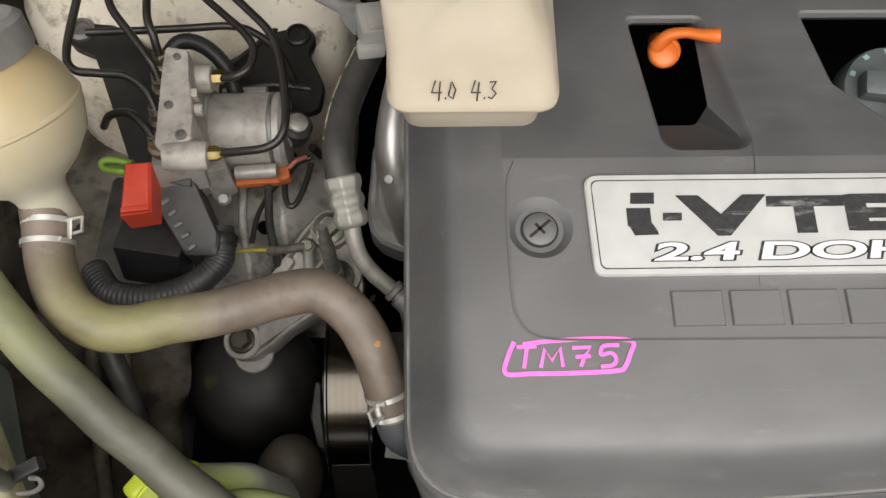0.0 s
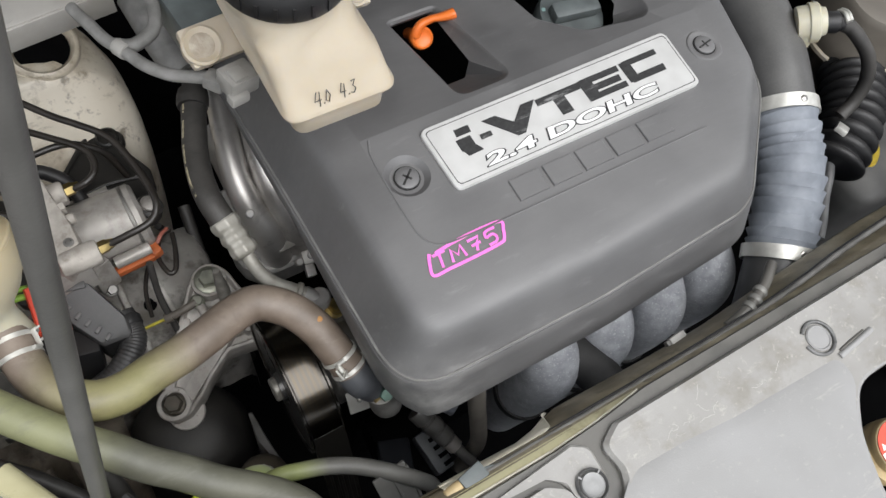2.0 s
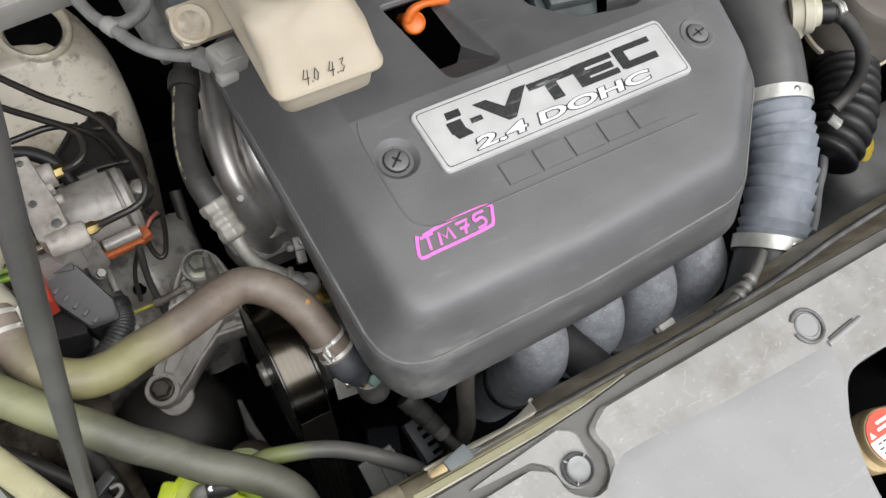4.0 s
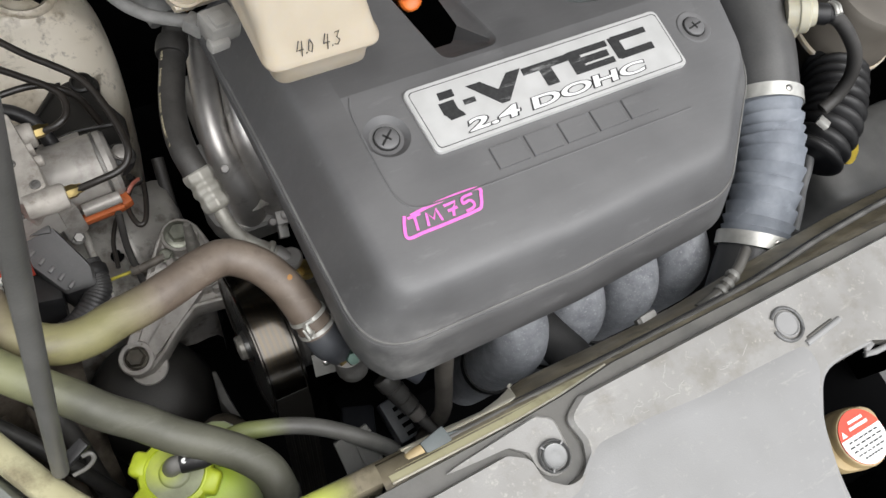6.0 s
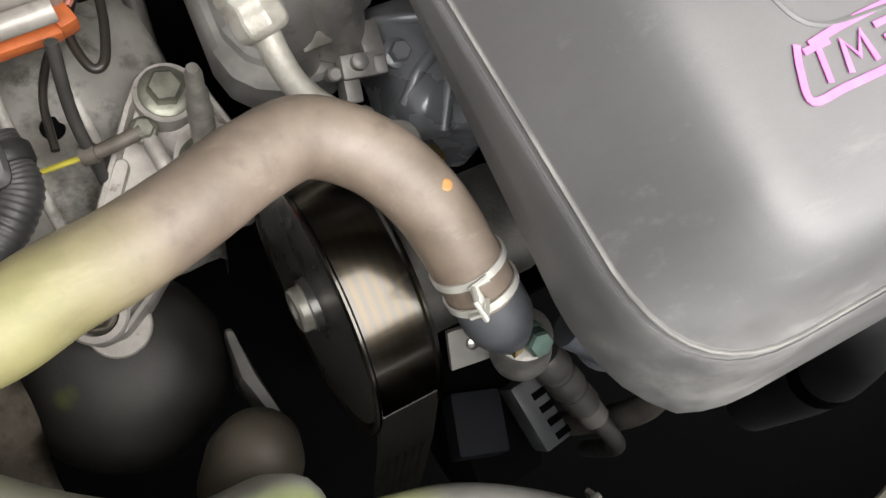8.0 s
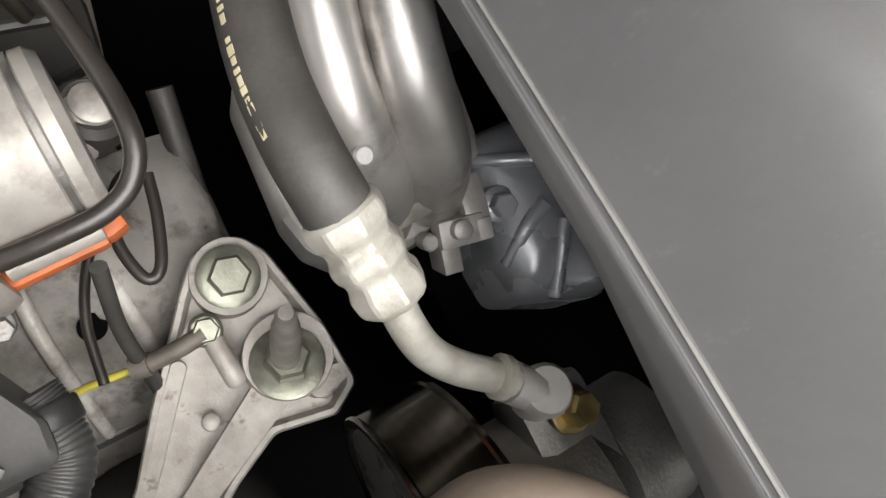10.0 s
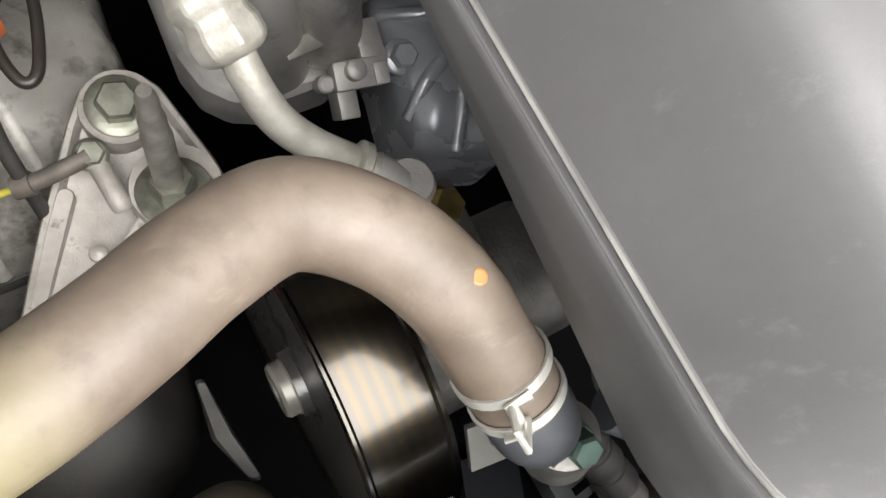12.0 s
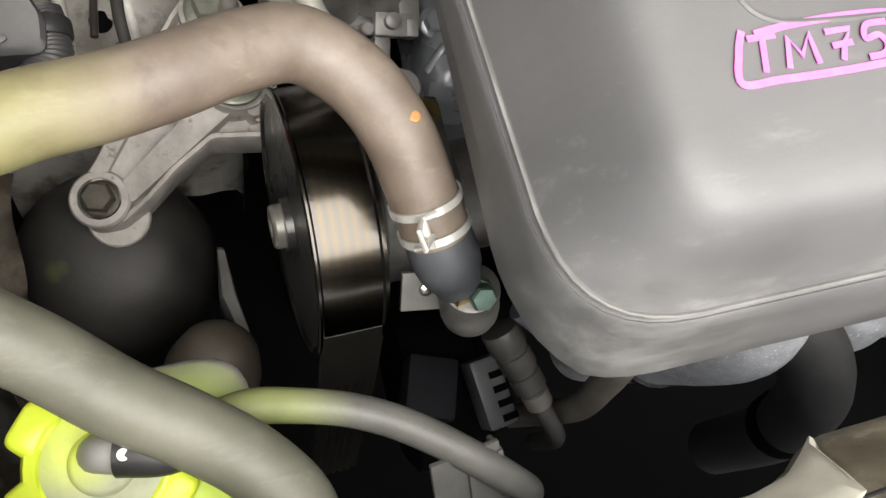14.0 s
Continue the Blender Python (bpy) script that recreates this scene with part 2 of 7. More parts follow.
def spline(pts, n):
    p = [Vector(v) for v in pts]
    p = [2 * p[0] - p[1]] + p + [2 * p[-1] - p[-2]]
    out, k = [], len(pts) - 1
    for i in range(n + 1):
        u = i / n * k
        j = min(int(u), k - 1)
        f = u - j
        a, b, c, d = p[j:j + 4]
        out.append(0.5 * ((2 * b) + (c - a) * f + (2 * a - 5 * b + 4 * c - d) * f * f + (3 * b - a - 3 * c + d) * f ** 3))
    return out


def loft(bm, rings, caps=True, closed=True):
    vs = [[bm.verts.new(p) for p in r] for r in rings]
    for a, b in zip(vs, vs[1:]):
        m = len(a)
        for i in range(m if closed else m - 1):
            j = (i + 1) % m
            bm.faces.new((a[i], a[j], b[j], b[i]))
    if caps:
        bm.faces.new(vs[0][::-1])
        bm.faces.new(vs[-1])
    return vs


def tube(bm, pts, r, seg=12, n=None, caps=True, flat=1.0):
    """A pipe along a smooth line; r a number or a function of 0..1."""
    line = spline(pts, n or max(6, 5 * (len(pts) - 1))) if n != 0 else [Vector(p) for p in pts]
    up, rings = None, []
    for i, p in enumerate(line):
        d = (line[min(i + 1, len(line) - 1)] - line[max(i - 1, 0)]).normalized()
        if up is None:
            up = d.orthogonal().normalized()
        up = (up - d * up.dot(d)).normalized()
        side = d.cross(up)
        rr = r(i / (len(line) - 1)) if callable(r) else r
        rings.append([p + rr * (math.cos(a) * up + flat * math.sin(a) * side) for a in (2 * math.pi * k / seg for k in range(seg))])
    loft(bm, rings, caps)
    return bm


def lathe(bm, profile, origin, axis, seg=24, caps=True):
    """Turns rows of (radius, distance along the axis)."""
    axis = Vector(axis).normalized()
    u = axis.orthogonal().normalized()
    v = axis.cross(u)
    o = Vector(origin)
    loft(bm, [[o + axis * h + r * (math.cos(a) * u + math.sin(a) * v) for a in (2 * math.pi * k / seg for k in range(seg))] for r, h in profile], caps)
    return bm


def box(bm, centre, size, bevel=0.0, turn=(0, 0, 0)):
    m = pose(*centre, *turn) @ Matrix.Diagonal((*size, 1))
    g = bmesh.ops.create_cube(bm, size=1.0, matrix=m)
    if bevel:
        es = list({e for v in g["verts"] for e in v.link_edges})
        bmesh.ops.bevel(bm, geom=es, offset=bevel, segments=2, affect="EDGES", profile=0.6)
    return bm


def rounded(corners, n=6):
    """Corner points (x, y, radius) of a polygon turned into a smooth outline."""
    out, k = [], len(corners)
    for i in range(k):
        x, y, r = corners[i]
        p, a, b = Vector((x, y)), Vector(corners[i - 1][:2]), Vector(corners[(i + 1) % k][:2])
        da, db = (a - p).normalized(), (b - p).normalized()
        half = max(da.angle(db) / 2, 0.05)
        t = min(r / math.tan(half), (a - p).length * 0.49, (b - p).length * 0.49)
        s, e = p + da * t, p + db * t
        for q in range(n + 1):
            f = q / n
            out.append((1 - f) ** 2 * s + 2 * f * (1 - f) * p + f * f * e)
    return out


def inset(corners, d):
    """The corner rows moved inwards by d (outline runs anticlockwise)."""
    out, k = [], len(corners)
    for i in range(k):
        p, a, b = Vector(corners[i][:2]), Vector(corners[i - 1][:2]), Vector(corners[(i + 1) % k][:2])
        e0, e1 = (p - a).normalized(), (b - p).normalized()
        n0, n1 = Vector((-e0.y, e0.x)), Vector((-e1.y, e1.x))
        m = (n0 + n1).normalized()
        q = p + m * (d / max(0.3, m.dot(n0)))
        out.append((q.x, q.y, max(corners[i][2] - d * 0.8, 0.004)))
    return out


def slab(bm, outline, z0, z1, edge=0.0):
    """A plate with the outline of 2D points, from z0 up to z1, its upper edge softened."""
    rings = [[(p.x, p.y, z0) for p in outline], [(p.x, p.y, z1 - edge) for p in outline]]
    if edge:
        c = sum(outline, Vector((0, 0))) / len(outline)
        rings.append([(*(p + (c - p).normalized() * edge), z1) for p in outline])
    loft(bm, rings)
    return bm


def ribbon(bm, pts, width, z, thick=0.0003):
    """A flat stroke of paint along 2D points."""
    p = [Vector(q) for q in pts]
    left, right = [], []
    for i, q in enumerate(p):
        d = (p[min(i + 1, len(p) - 1)] - p[max(i - 1, 0)]).normalized()
        w = Vector((-d.y, d.x)) * width / 2
        left.append(q + w), right.append(q - w)
    for a in (left, right):
        pass
    rings = [[(l.x, l.y, z), (r.x, r.y, z), (r.x, r.y, z + thick), (l.x, l.y, z + thick)] for l, r in zip(left, right)]
    loft(bm, rings)
    return bm


def hex_bolt(parent, p, r, axis=(0, 0, 1), h=0.006, washer=0.0, material="bolt", name="bolt"):
    bm = bmesh.new()
    lathe(bm, [(r, 0), (r, h * 0.85), (r * 0.86, h)], p, axis, 6)
    if washer:
        lathe(bm, [(washer, -0.001), (washer, 0.0008), (washer * 0.92, 0.0014), (r * 1.02, 0.0018)], p, axis, 24)
    return part(name, bm, material, parent, smooth=25)


def new_bm():
    return bmesh.new()


def one_tube(name, pts, r, material, parent, seg=12, label="", n=None):
    return part(name, tube(new_bm(), pts, r, seg, n), material, parent, label, 60)


# ---- setting ----
M["bolt_tan"] = surf("dusty_tan_bolt", (0.42, 0.37, 0.30), (0.26, 0.22, 0.17), 0.5, 0.3, 150, 0.2)
M["grime"] = surf("grimy_grey_metal", (0.13, 0.125, 0.115), (0.05, 0.047, 0.043), 0.55, 0.2, 30, 0.3)
M["rail_dirty"] = surf("grimy_brown_grey_steel", (0.21, 0.195, 0.165), (0.10, 0.09, 0.072), 0.6, 0.1, 22, 0.25, spots=((30, 0.48, 0.62, (0.035, 0.028, 0.02), 0.85), (14, 0.55, 0.7, (0.30, 0.24, 0.17), 0.6)))
M["hood_lining"] = surf("dark_hood_lining", (0.07, 0.067, 0.06), (0.05, 0.047, 0.042), 0.8, scale=12, bump=0.3)
bm = new_bm()
bmesh.ops.create_grid(bm, x_segments=8, y_segments=8, size=60)
tagged(part("ground", bm, "concrete"), "dark grey asphalt yard under the car", "ground", kind="structure")


def strut_tower():
    t = thing("strut_tower", (-0.21, 0.43, 0.5), "cream painted suspension strut tower with a round opening", "car body")
    rings = []
    for w, front, z in ((0.130, 0.145, 0.48), (0.138, 0.125, 0.58), (0.141, 0.106, 0.66), (0.141, 0.085, 0.705), (0.139, 0.060, 0.735), (0.130, 0.036, 0.762), (0.113, 0.018, 0.783), (0.085, 0.008, 0.795), (0.045, 0.004, 0.799)):
        ring = []
        for k in range(64):
            a = 2 * math.pi * k / 64
            c, q = math.cos(a), math.sin(a)
            ring.append((-0.205 + w * math.copysign(abs(c) ** 0.75, c), 0.435 + (front if q < 0 else 0.12) * math.copysign(abs(q) ** 0.75, q), z))
        rings.append(ring)
    bm = new_bm()
    loft(bm, rings)
    part("tower_panel", bm, "body", t, smooth=60)
    o = (-0.124, 0.461, 0.794)
    bm = new_bm()
    lathe(bm, [(0.026, -0.01), (0.0325, 0.0), (0.0335, 0.006), (0.0315, 0.0105), (0.0285, 0.0115), (0.0260, 0.009), (0.0240, 0.001)], o, (0.1, -0.25, 1), 36, caps=False)
    part("rim", bm, "body", t, "raised rolled rim", 60)
    # near-black disc paints the shade inside the rim
    bm = new_bm()
    lathe(bm, [(0.0238, 0.004), (0.016, 0.0045), (0.010, 0.009), (0.004, 0.011)], o, (0.1, -0.25, 1), 24)
    part("dark_centre", bm, "deep", t, "dark recessed centre")
    return t


strut_tower()


def wall(name, centre, size, material, label, turn=(0, 0, 0)):
    bm = new_bm()
    box(bm, centre, size, 0.006, turn)
    return tagged(part(name, bm, material), label, "car body", kind="structure")


wall("inner_wall_near_side", (-0.40, 0.25, 0.60), (0.05, 1.0, 0.62), "rail_dirty", "grimy pale inner wing of the engine bay")
# far wing, bulkhead, tray and cross member hold the bay's shade in their colour
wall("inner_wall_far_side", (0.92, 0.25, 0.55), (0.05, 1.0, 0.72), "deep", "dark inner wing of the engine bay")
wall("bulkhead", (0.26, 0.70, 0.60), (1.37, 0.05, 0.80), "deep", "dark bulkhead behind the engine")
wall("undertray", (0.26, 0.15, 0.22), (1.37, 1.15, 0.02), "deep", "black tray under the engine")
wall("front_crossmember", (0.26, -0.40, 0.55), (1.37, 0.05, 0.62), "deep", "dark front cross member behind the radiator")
wall("side_member", (-0.285, 0.16, 0.575), (0.12, 0.75, 0.10), "rail_dirty", "dusty grey chassis rail along the engine bay")
wall("hood", (0.26, 0.427, 1.512), (1.50, 0.02, 1.15), "hood_lining", "raised engine hood with a dark underside", (33, 0, 0))

# inner wing shelf under the brake unit
bm = new_bm()
box(bm, (-0.20, 0.255, 0.63), (0.19, 0.15, 0.012), 0.004, (-12, 0, 0))
tagged(part("inner_shelf", bm, "grime"), "grimy grey sheet metal shelf", "car body", kind="structure")


# ---- front panel and flange ----
EDGE = [(-0.235, 0.075), (-0.218, 0.043), (-0.199, 0.008), (-0.180, -0.018), (-0.158, -0.037), (-0.133, -0.049), (-0.106, -0.056), (-0.068, -0.0575), (-0.040, -0.058)]


def along(points, offset, z, n=80):
    line = spline([(x, y, z) for x, y in points], n)
    out = []
    for i, p in enumerate(line):
        d = (line[min(i + 1, n)] - line[max(i - 1, 0)]).normalized()
        out.append(p + Vector((d.y, -d.x, 0)) * offset)
    return out


def strip(bm, points, rows, n=80):
    """A folded strip: rows of (offset outwards, z)."""
    lines = [along(points, o, z, n) for o, z in rows]
    loft(bm, lines, caps=False, closed=False)
    return bm


M["seal_grey"] = surf("worn_grey_rubber", (0.17, 0.165, 0.155), (0.09, 0.087, 0.08), 0.5, scale=60, bump=0.1)
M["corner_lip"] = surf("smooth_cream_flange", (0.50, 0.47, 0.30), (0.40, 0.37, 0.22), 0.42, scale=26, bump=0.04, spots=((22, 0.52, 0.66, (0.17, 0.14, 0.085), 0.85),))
M["pale_lip"] = surf("pale_cream_edge", (0.72, 0.685, 0.58), (0.58, 0.54, 0.43), 0.45, scale=60, bump=0.1, spots=((50, 0.58, 0.72, (0.34, 0.29, 0.19), 0.6),))


def front_flange():
    t = thing("radiator_support", (0.2, -0.06, 0.9), "dusty cream steel flange along the front of the engine bay", "car body")
    section = [(0.003, 0.898), (0.002, 0.906), (0.0, 0.922), (0.0015, 0.9265), (0.006, 0.929), (0.0135, 0.931), (0.0155, 0.928), (0.018, 0.905)]
    bm = strip(new_bm(), EDGE[:5], section, 50)
    part("corner_flange", bm, "corner_lip", t, "smooth cream flange curving round the corner", 50)
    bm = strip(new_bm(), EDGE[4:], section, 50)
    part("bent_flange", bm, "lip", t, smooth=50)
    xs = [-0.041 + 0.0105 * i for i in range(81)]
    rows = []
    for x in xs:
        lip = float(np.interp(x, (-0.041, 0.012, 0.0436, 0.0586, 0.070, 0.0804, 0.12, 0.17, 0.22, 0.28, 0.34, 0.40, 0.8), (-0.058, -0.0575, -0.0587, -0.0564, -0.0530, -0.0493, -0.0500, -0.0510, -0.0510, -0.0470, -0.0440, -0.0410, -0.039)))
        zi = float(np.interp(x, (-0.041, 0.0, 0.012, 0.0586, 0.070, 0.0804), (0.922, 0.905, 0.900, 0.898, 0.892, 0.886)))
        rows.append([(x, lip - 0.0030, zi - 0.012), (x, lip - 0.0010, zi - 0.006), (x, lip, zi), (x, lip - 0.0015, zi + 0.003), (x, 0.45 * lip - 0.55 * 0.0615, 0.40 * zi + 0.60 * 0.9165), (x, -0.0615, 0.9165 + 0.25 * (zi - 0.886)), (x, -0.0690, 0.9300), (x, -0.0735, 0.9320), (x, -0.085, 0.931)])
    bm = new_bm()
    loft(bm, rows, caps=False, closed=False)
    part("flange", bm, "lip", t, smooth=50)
    bm = new_bm()
    tube(bm, [(-0.02, -0.0622, 0.9215), (0.05, -0.0630, 0.9200), (0.15, -0.0632, 0.9195), (0.25, -0.0620, 0.9195), (0.30, -0.0590, 0.919), (0.36, -0.0540, 0.915), (0.48, -0.0500, 0.912), (0.8, -0.049, 0.912)], 0.0012, 8, 60)
    part("groove", bm, "black", t, "dark groove along the flange", 60)
    bm = new_bm()
    tube(bm, [(-0.02, -0.0652, 0.9245), (0.05, -0.0660, 0.9235), (0.15, -0.0660, 0.9228), (0.25, -0.0648, 0.9228), (0.30, -0.0615, 0.9222), (0.36, -0.0565, 0.9185), (0.48, -0.0525, 0.9155), (0.8, -0.0515, 0.9155)], 0.0022, 8, 60)
    part("weatherstrip", bm, "seal_grey", t, "thin worn grey rubber seal", 60)
    strip_rows, bead = [], []
    for k in range(25):
        x = -0.036 + 0.160 * k / 24
        y = float(np.interp(x, (-0.036, 0.05, 0.085, 0.115, 0.124), (-0.0752, -0.0752, -0.0735, -0.0705, -0.0692)))
        strip_rows.append([(x, -0.0672, 0.9262), (x, -0.0684, 0.9296), (x, -0.4 * 0.0684 + 0.6 * y, 0.9318), (x, y, 0.9336), (x, y - 0.0005, 0.9300)])
        bead.append((x, y + 0.0003, 0.9336))
    bm = new_bm()
    loft(bm, strip_rows, caps=False, closed=False)
    part("cream_strip", bm, "corner_lip", t, "cream painted strip beside the seal", 50)
    part("strip_edge", tube(new_bm(), bead, 0.0008, 8), "pale_lip", t, "pale rounded edge", 60)
    pale = []
    for k in range(41):
        x = -0.020 + 0.1003 * k / 40
        lip = float(np.interp(x, (-0.041, 0.012, 0.0436, 0.0586, 0.070, 0.0804), (-0.058, -0.0575, -0.0587, -0.0564, -0.0530, -0.0493)))
        zi = float(np.interp(x, (-0.041, 0.0, 0.012, 0.0586, 0.070, 0.0804), (0.922, 0.905, 0.900, 0.898, 0.892, 0.886)))
        pale.append([(x, lip - 0.0002, zi - 0.006), (x, lip + 0.0010, zi), (x, lip - 0.0003, zi + 0.0042), (x, 0.45 * lip - 0.55 * 0.0610 + 0.0006, 0.40 * zi + 0.60 * 0.9165 + 0.0010), (x, -0.0610, 0.9178 + 0.25 * (zi - 0.886)), (x, -0.0622, 0.9190 + 0.25 * (zi - 0.886)), (x, -0.0626, 0.9165 + 0.25 * (zi - 0.886))])
        pale[-1] = [(min(px, 0.0804 - 0.026 * j / 6), py, pz) for j, (px, py, pz) in enumerate(pale[-1])]
    bm = new_bm()
    loft(bm, pale, caps=False, closed=False)
    part("rolled_edge", bm, "pale_lip", t, "pale worn inner edge", 50)
    hinge = new_bm()
    box(hinge, (-0.1880, 0.0185, 0.9345), (0.016, 0.007, 0.006), 0.0015, (0, -12, 24))
    part("rod_clip", hinge, "black", t, "black clip at the foot of the rod")
    bm = new_bm()
    tube(bm, [(-0.1930, 0.0080, 0.9300), (-0.1850, 0.0085, 0.9320), (-0.1800, 0.0110, 0.9350), (-0.1805, 0.0140, 0.9375), (-0.1850, 0.0145, 0.9370)], 0.0014, 10, flat=0.6)
    part("rod_hook", bm, "insert", t, "curled metal hook of the rod", 60)
    return t


front_flange()


M["scratch"] = surf("pale_dust_scratch", (0.45, 0.44, 0.405), rough=0.7, bump=0)
M["clip_grey"] = surf("worn_grey_ring", (0.15, 0.15, 0.147), (0.08, 0.08, 0.078), 0.3, scale=90)
M["clip_pin"] = surf("grey_clip_plastic", (0.27, 0.27, 0.265), rough=0.35, scale=60)


def front_panel():
    t = thing("radiator_cover", (0.2, -0.2, 0.90), "dusty grey plastic cover panel over the radiator", "car trim")
    y0 = -0.0755
    outer = [(0.312, -0.140, 0.012), (0.267, -0.1400, 0.02), (0.2475, -0.158, 0.02), (0.2355, -0.179, 0.02), (0.225, -0.22, 0.02), (0.215, -0.36, 0.02), (-0.14, -0.36, 0.02), (-0.125, -0.085, 0.01), (-0.06, y0 - 0.002, 0.004), (0.05, y0 - 0.0005, 0.01), (0.088, y0 + 0.0018, 0.02), (0.126, y0 + 0.0060, 0.02), (0.80, y0 + 0.0068, 0.01), (0.80, -0.149, 0.01), (0.34, -0.149, 0.02)]
    pts = rounded(outer, 5)[::-1]
    # lower layer, darkened to show the groove beside the raised field as shaded
    bm = new_bm()
    slab(bm, pts, 0.930, 0.9390, 0.0015)
    part("groove_layer", bm, "insert", t, "dark plastic layer under the panel's edge, groove shade in its colour", 30)
    pad = [(-0.02, -0.0845, 0.004), (0.060, -0.0775, 0.004), (0.0705, -0.084, 0.008), (0.0700, -0.108, 0.012), (0.057, -0.1175, 0.012), (0.0455, -0.110, 0.012), (0.0440, -0.0960, 0.01), (0.034, -0.0870, 0.008)]
    bm = new_bm()
    slab(bm, rounded(pad, 5), 0.9388, 0.9425, 0.0015)
    part("clip_pad", bm, "panel_dirty", t, "grey pad round a push clip", 30)
    # raised main field, with a fold running across it
    field = [(0.2325, -0.180, 0.02), (0.222, -0.22, 0.03), (0.212, -0.36, 0.02), (-0.10, -0.36, 0.02), (-0.09, -0.0935, 0.006), (0.028, -0.0905, 0.008), (0.0405, -0.0985, 0.010), (0.0415, -0.113, 0.012), (0.055, -0.1245, 0.014), (0.0745, -0.120, 0.014), (0.0800, -0.105, 0.012), (0.0765, -0.088, 0.008), (0.092, -0.0795, 0.008), (0.60, -0.0775, 0.01), (0.60, -0.1465, 0.01), (0.335, -0.1475, 0.02), (0.312, -0.1375, 0.012), (0.266, -0.1370, 0.02), (0.2455, -0.156, 0.02)]
    bm = new_bm()
    slab(bm, rounded(field, 5)[::-1], 0.9390, 0.9455, 0.003)
    part("raised_field", bm, "panel_dirty", t, "dusty raised field", 30)
    # lower field beyond the fold, a little higher
    low = [(0.2310, -0.182, 0.02), (0.2200, -0.22, 0.03), (0.210, -0.36, 0.02), (-0.095, -0.36, 0.02), (-0.085, -0.150, 0.02), (0.02, -0.128, 0.02), (0.060, -0.1285, 0.02), (0.086, -0.1085, 0.02), (0.126, -0.1100, 0.05), (0.168, -0.1140, 0.05), (0.2161, -0.1155, 0.05), (0.262, -0.1170, 0.02), (0.262, -0.1370, 0.02), (0.2440, -0.157, 0.02)]
    bm = new_bm()
    loft(bm, [[(p.x, p.y, z) for p in rounded(inset(low[::-1], d), 5)] for d, z in ((0.0, 0.9452), (0.004, 0.9459), (0.008, 0.9463), (0.011, 0.9465))])
    part("lower_field", bm, "panel", t, "smooth lower field beyond the fold", 40)
    # pale scratches in the dust along the fold
    rng = random.Random(5)
    for k in range(15):
        x, y = rng.uniform(0.108, 0.245), -0.1062 + rng.gauss(0, 0.0013)
        if k % 3 == 0:
            x, y = rng.uniform(0.110, 0.150), rng.uniform(-0.105, -0.094)
        a, line = rng.uniform(-0.6, 0.9), [(x, y)]
        for s in range(5):
            a += rng.gauss(0, 0.55)
            x, y = x + rng.uniform(0.0012, 0.0030) * math.cos(a), max(-0.1075, y + 0.0022 * math.sin(a))
            line.append((x, y))
        bm = ribbon(new_bm(), line, rng.uniform(0.00018, 0.00040), 0.94552, 0.00003)
        part("scratch", bm, "scratch", t, smooth=0)
    x, y, z = 0.0580, -0.1045, 0.9425
    bm = new_bm()
    lathe(bm, [(0.0104, 0.0), (0.0104, 0.0022), (0.0095, 0.0034), (0.0086, 0.0010)], (x, y, z), (0, 0, 1), 32, caps=False)
    ring = part("clip_ring", bm, "clip_grey", t, "dark ring of a push clip")
    bm = new_bm()
    lathe(bm, [(0.0080, 0.0), (0.0080, 0.0028), (0.0072, 0.0040), (0.0060, 0.0036), (0.003, 0.0040)], (x, y, z), (0, 0, 1), 28)
    part("push_clip", bm, "clip_pin", t, "grey plastic push clip")
    for a in (0.6, 2.2, 4.1):
        bm = new_bm()
        box(bm, (x + 0.0090 * math.cos(a), y + 0.0090 * math.sin(a), z + 0.0030), (0.0028, 0.0012, 0.0012), 0.0003, (0, 0, math.degrees(a)))
        part("ring_tooth", bm, "clip_pin", ring)
    x, y, z = 0.2555, -0.1015, 0.9455
    bm = new_bm()
    tube(bm, [(x + 0.0118 * math.cos(a), y + 0.0118 * math.sin(a), z + 0.0006) for a in (2.45 - 0.29 * k for k in range(20))], 0.0014, 8)
    part("clip_ring", bm, "clip_grey", t, "dark open ring round a push clip", 60)
    bm = new_bm()
    lathe(bm, [(0.0094, 0.0), (0.0094, 0.0010), (0.0084, 0.0018), (0.0076, 0.0010), (0.003, 0.0012)], (x, y, z), (0, 0, 1), 28)
    part("push_clip", bm, "panel", t, "flush grey push clip")
    bm = new_bm()
    tube(bm, [(0.2610, -0.1190, 0.9455), (0.2700, -0.1180, 0.9460), (0.2840, -0.1165, 0.9460), (0.2960, -0.1150, 0.9455)], 0.0022, 10)
    part("moulded_ridge", bm, "panel", t, "short moulded ridge", 60)
    bm = new_bm()
    tube(bm, [(0.2640, -0.1160, 0.9452), (0.2760, -0.1145, 0.9455), (0.2900, -0.1130, 0.9452)], 0.0013, 8)
    part("ridge_groove", bm, "insert", t, "dark groove beside the ridge", 60)
    # rim beside the cap opening
    bm = new_bm()
    tube(bm, [(0.80, -0.1480, 0.9405), (0.345, -0.1480, 0.9405), (0.312, -0.1390, 0.9405), (0.268, -0.1390, 0.9405), (0.2470, -0.157, 0.9405), (0.2345, -0.180, 0.9405), (0.2235, -0.225, 0.9405), (0.2135, -0.35, 0.9405)], 0.0022, 8)
    part("rolled_rim", bm, "panel", t, smooth=60)
    return t


front_panel()


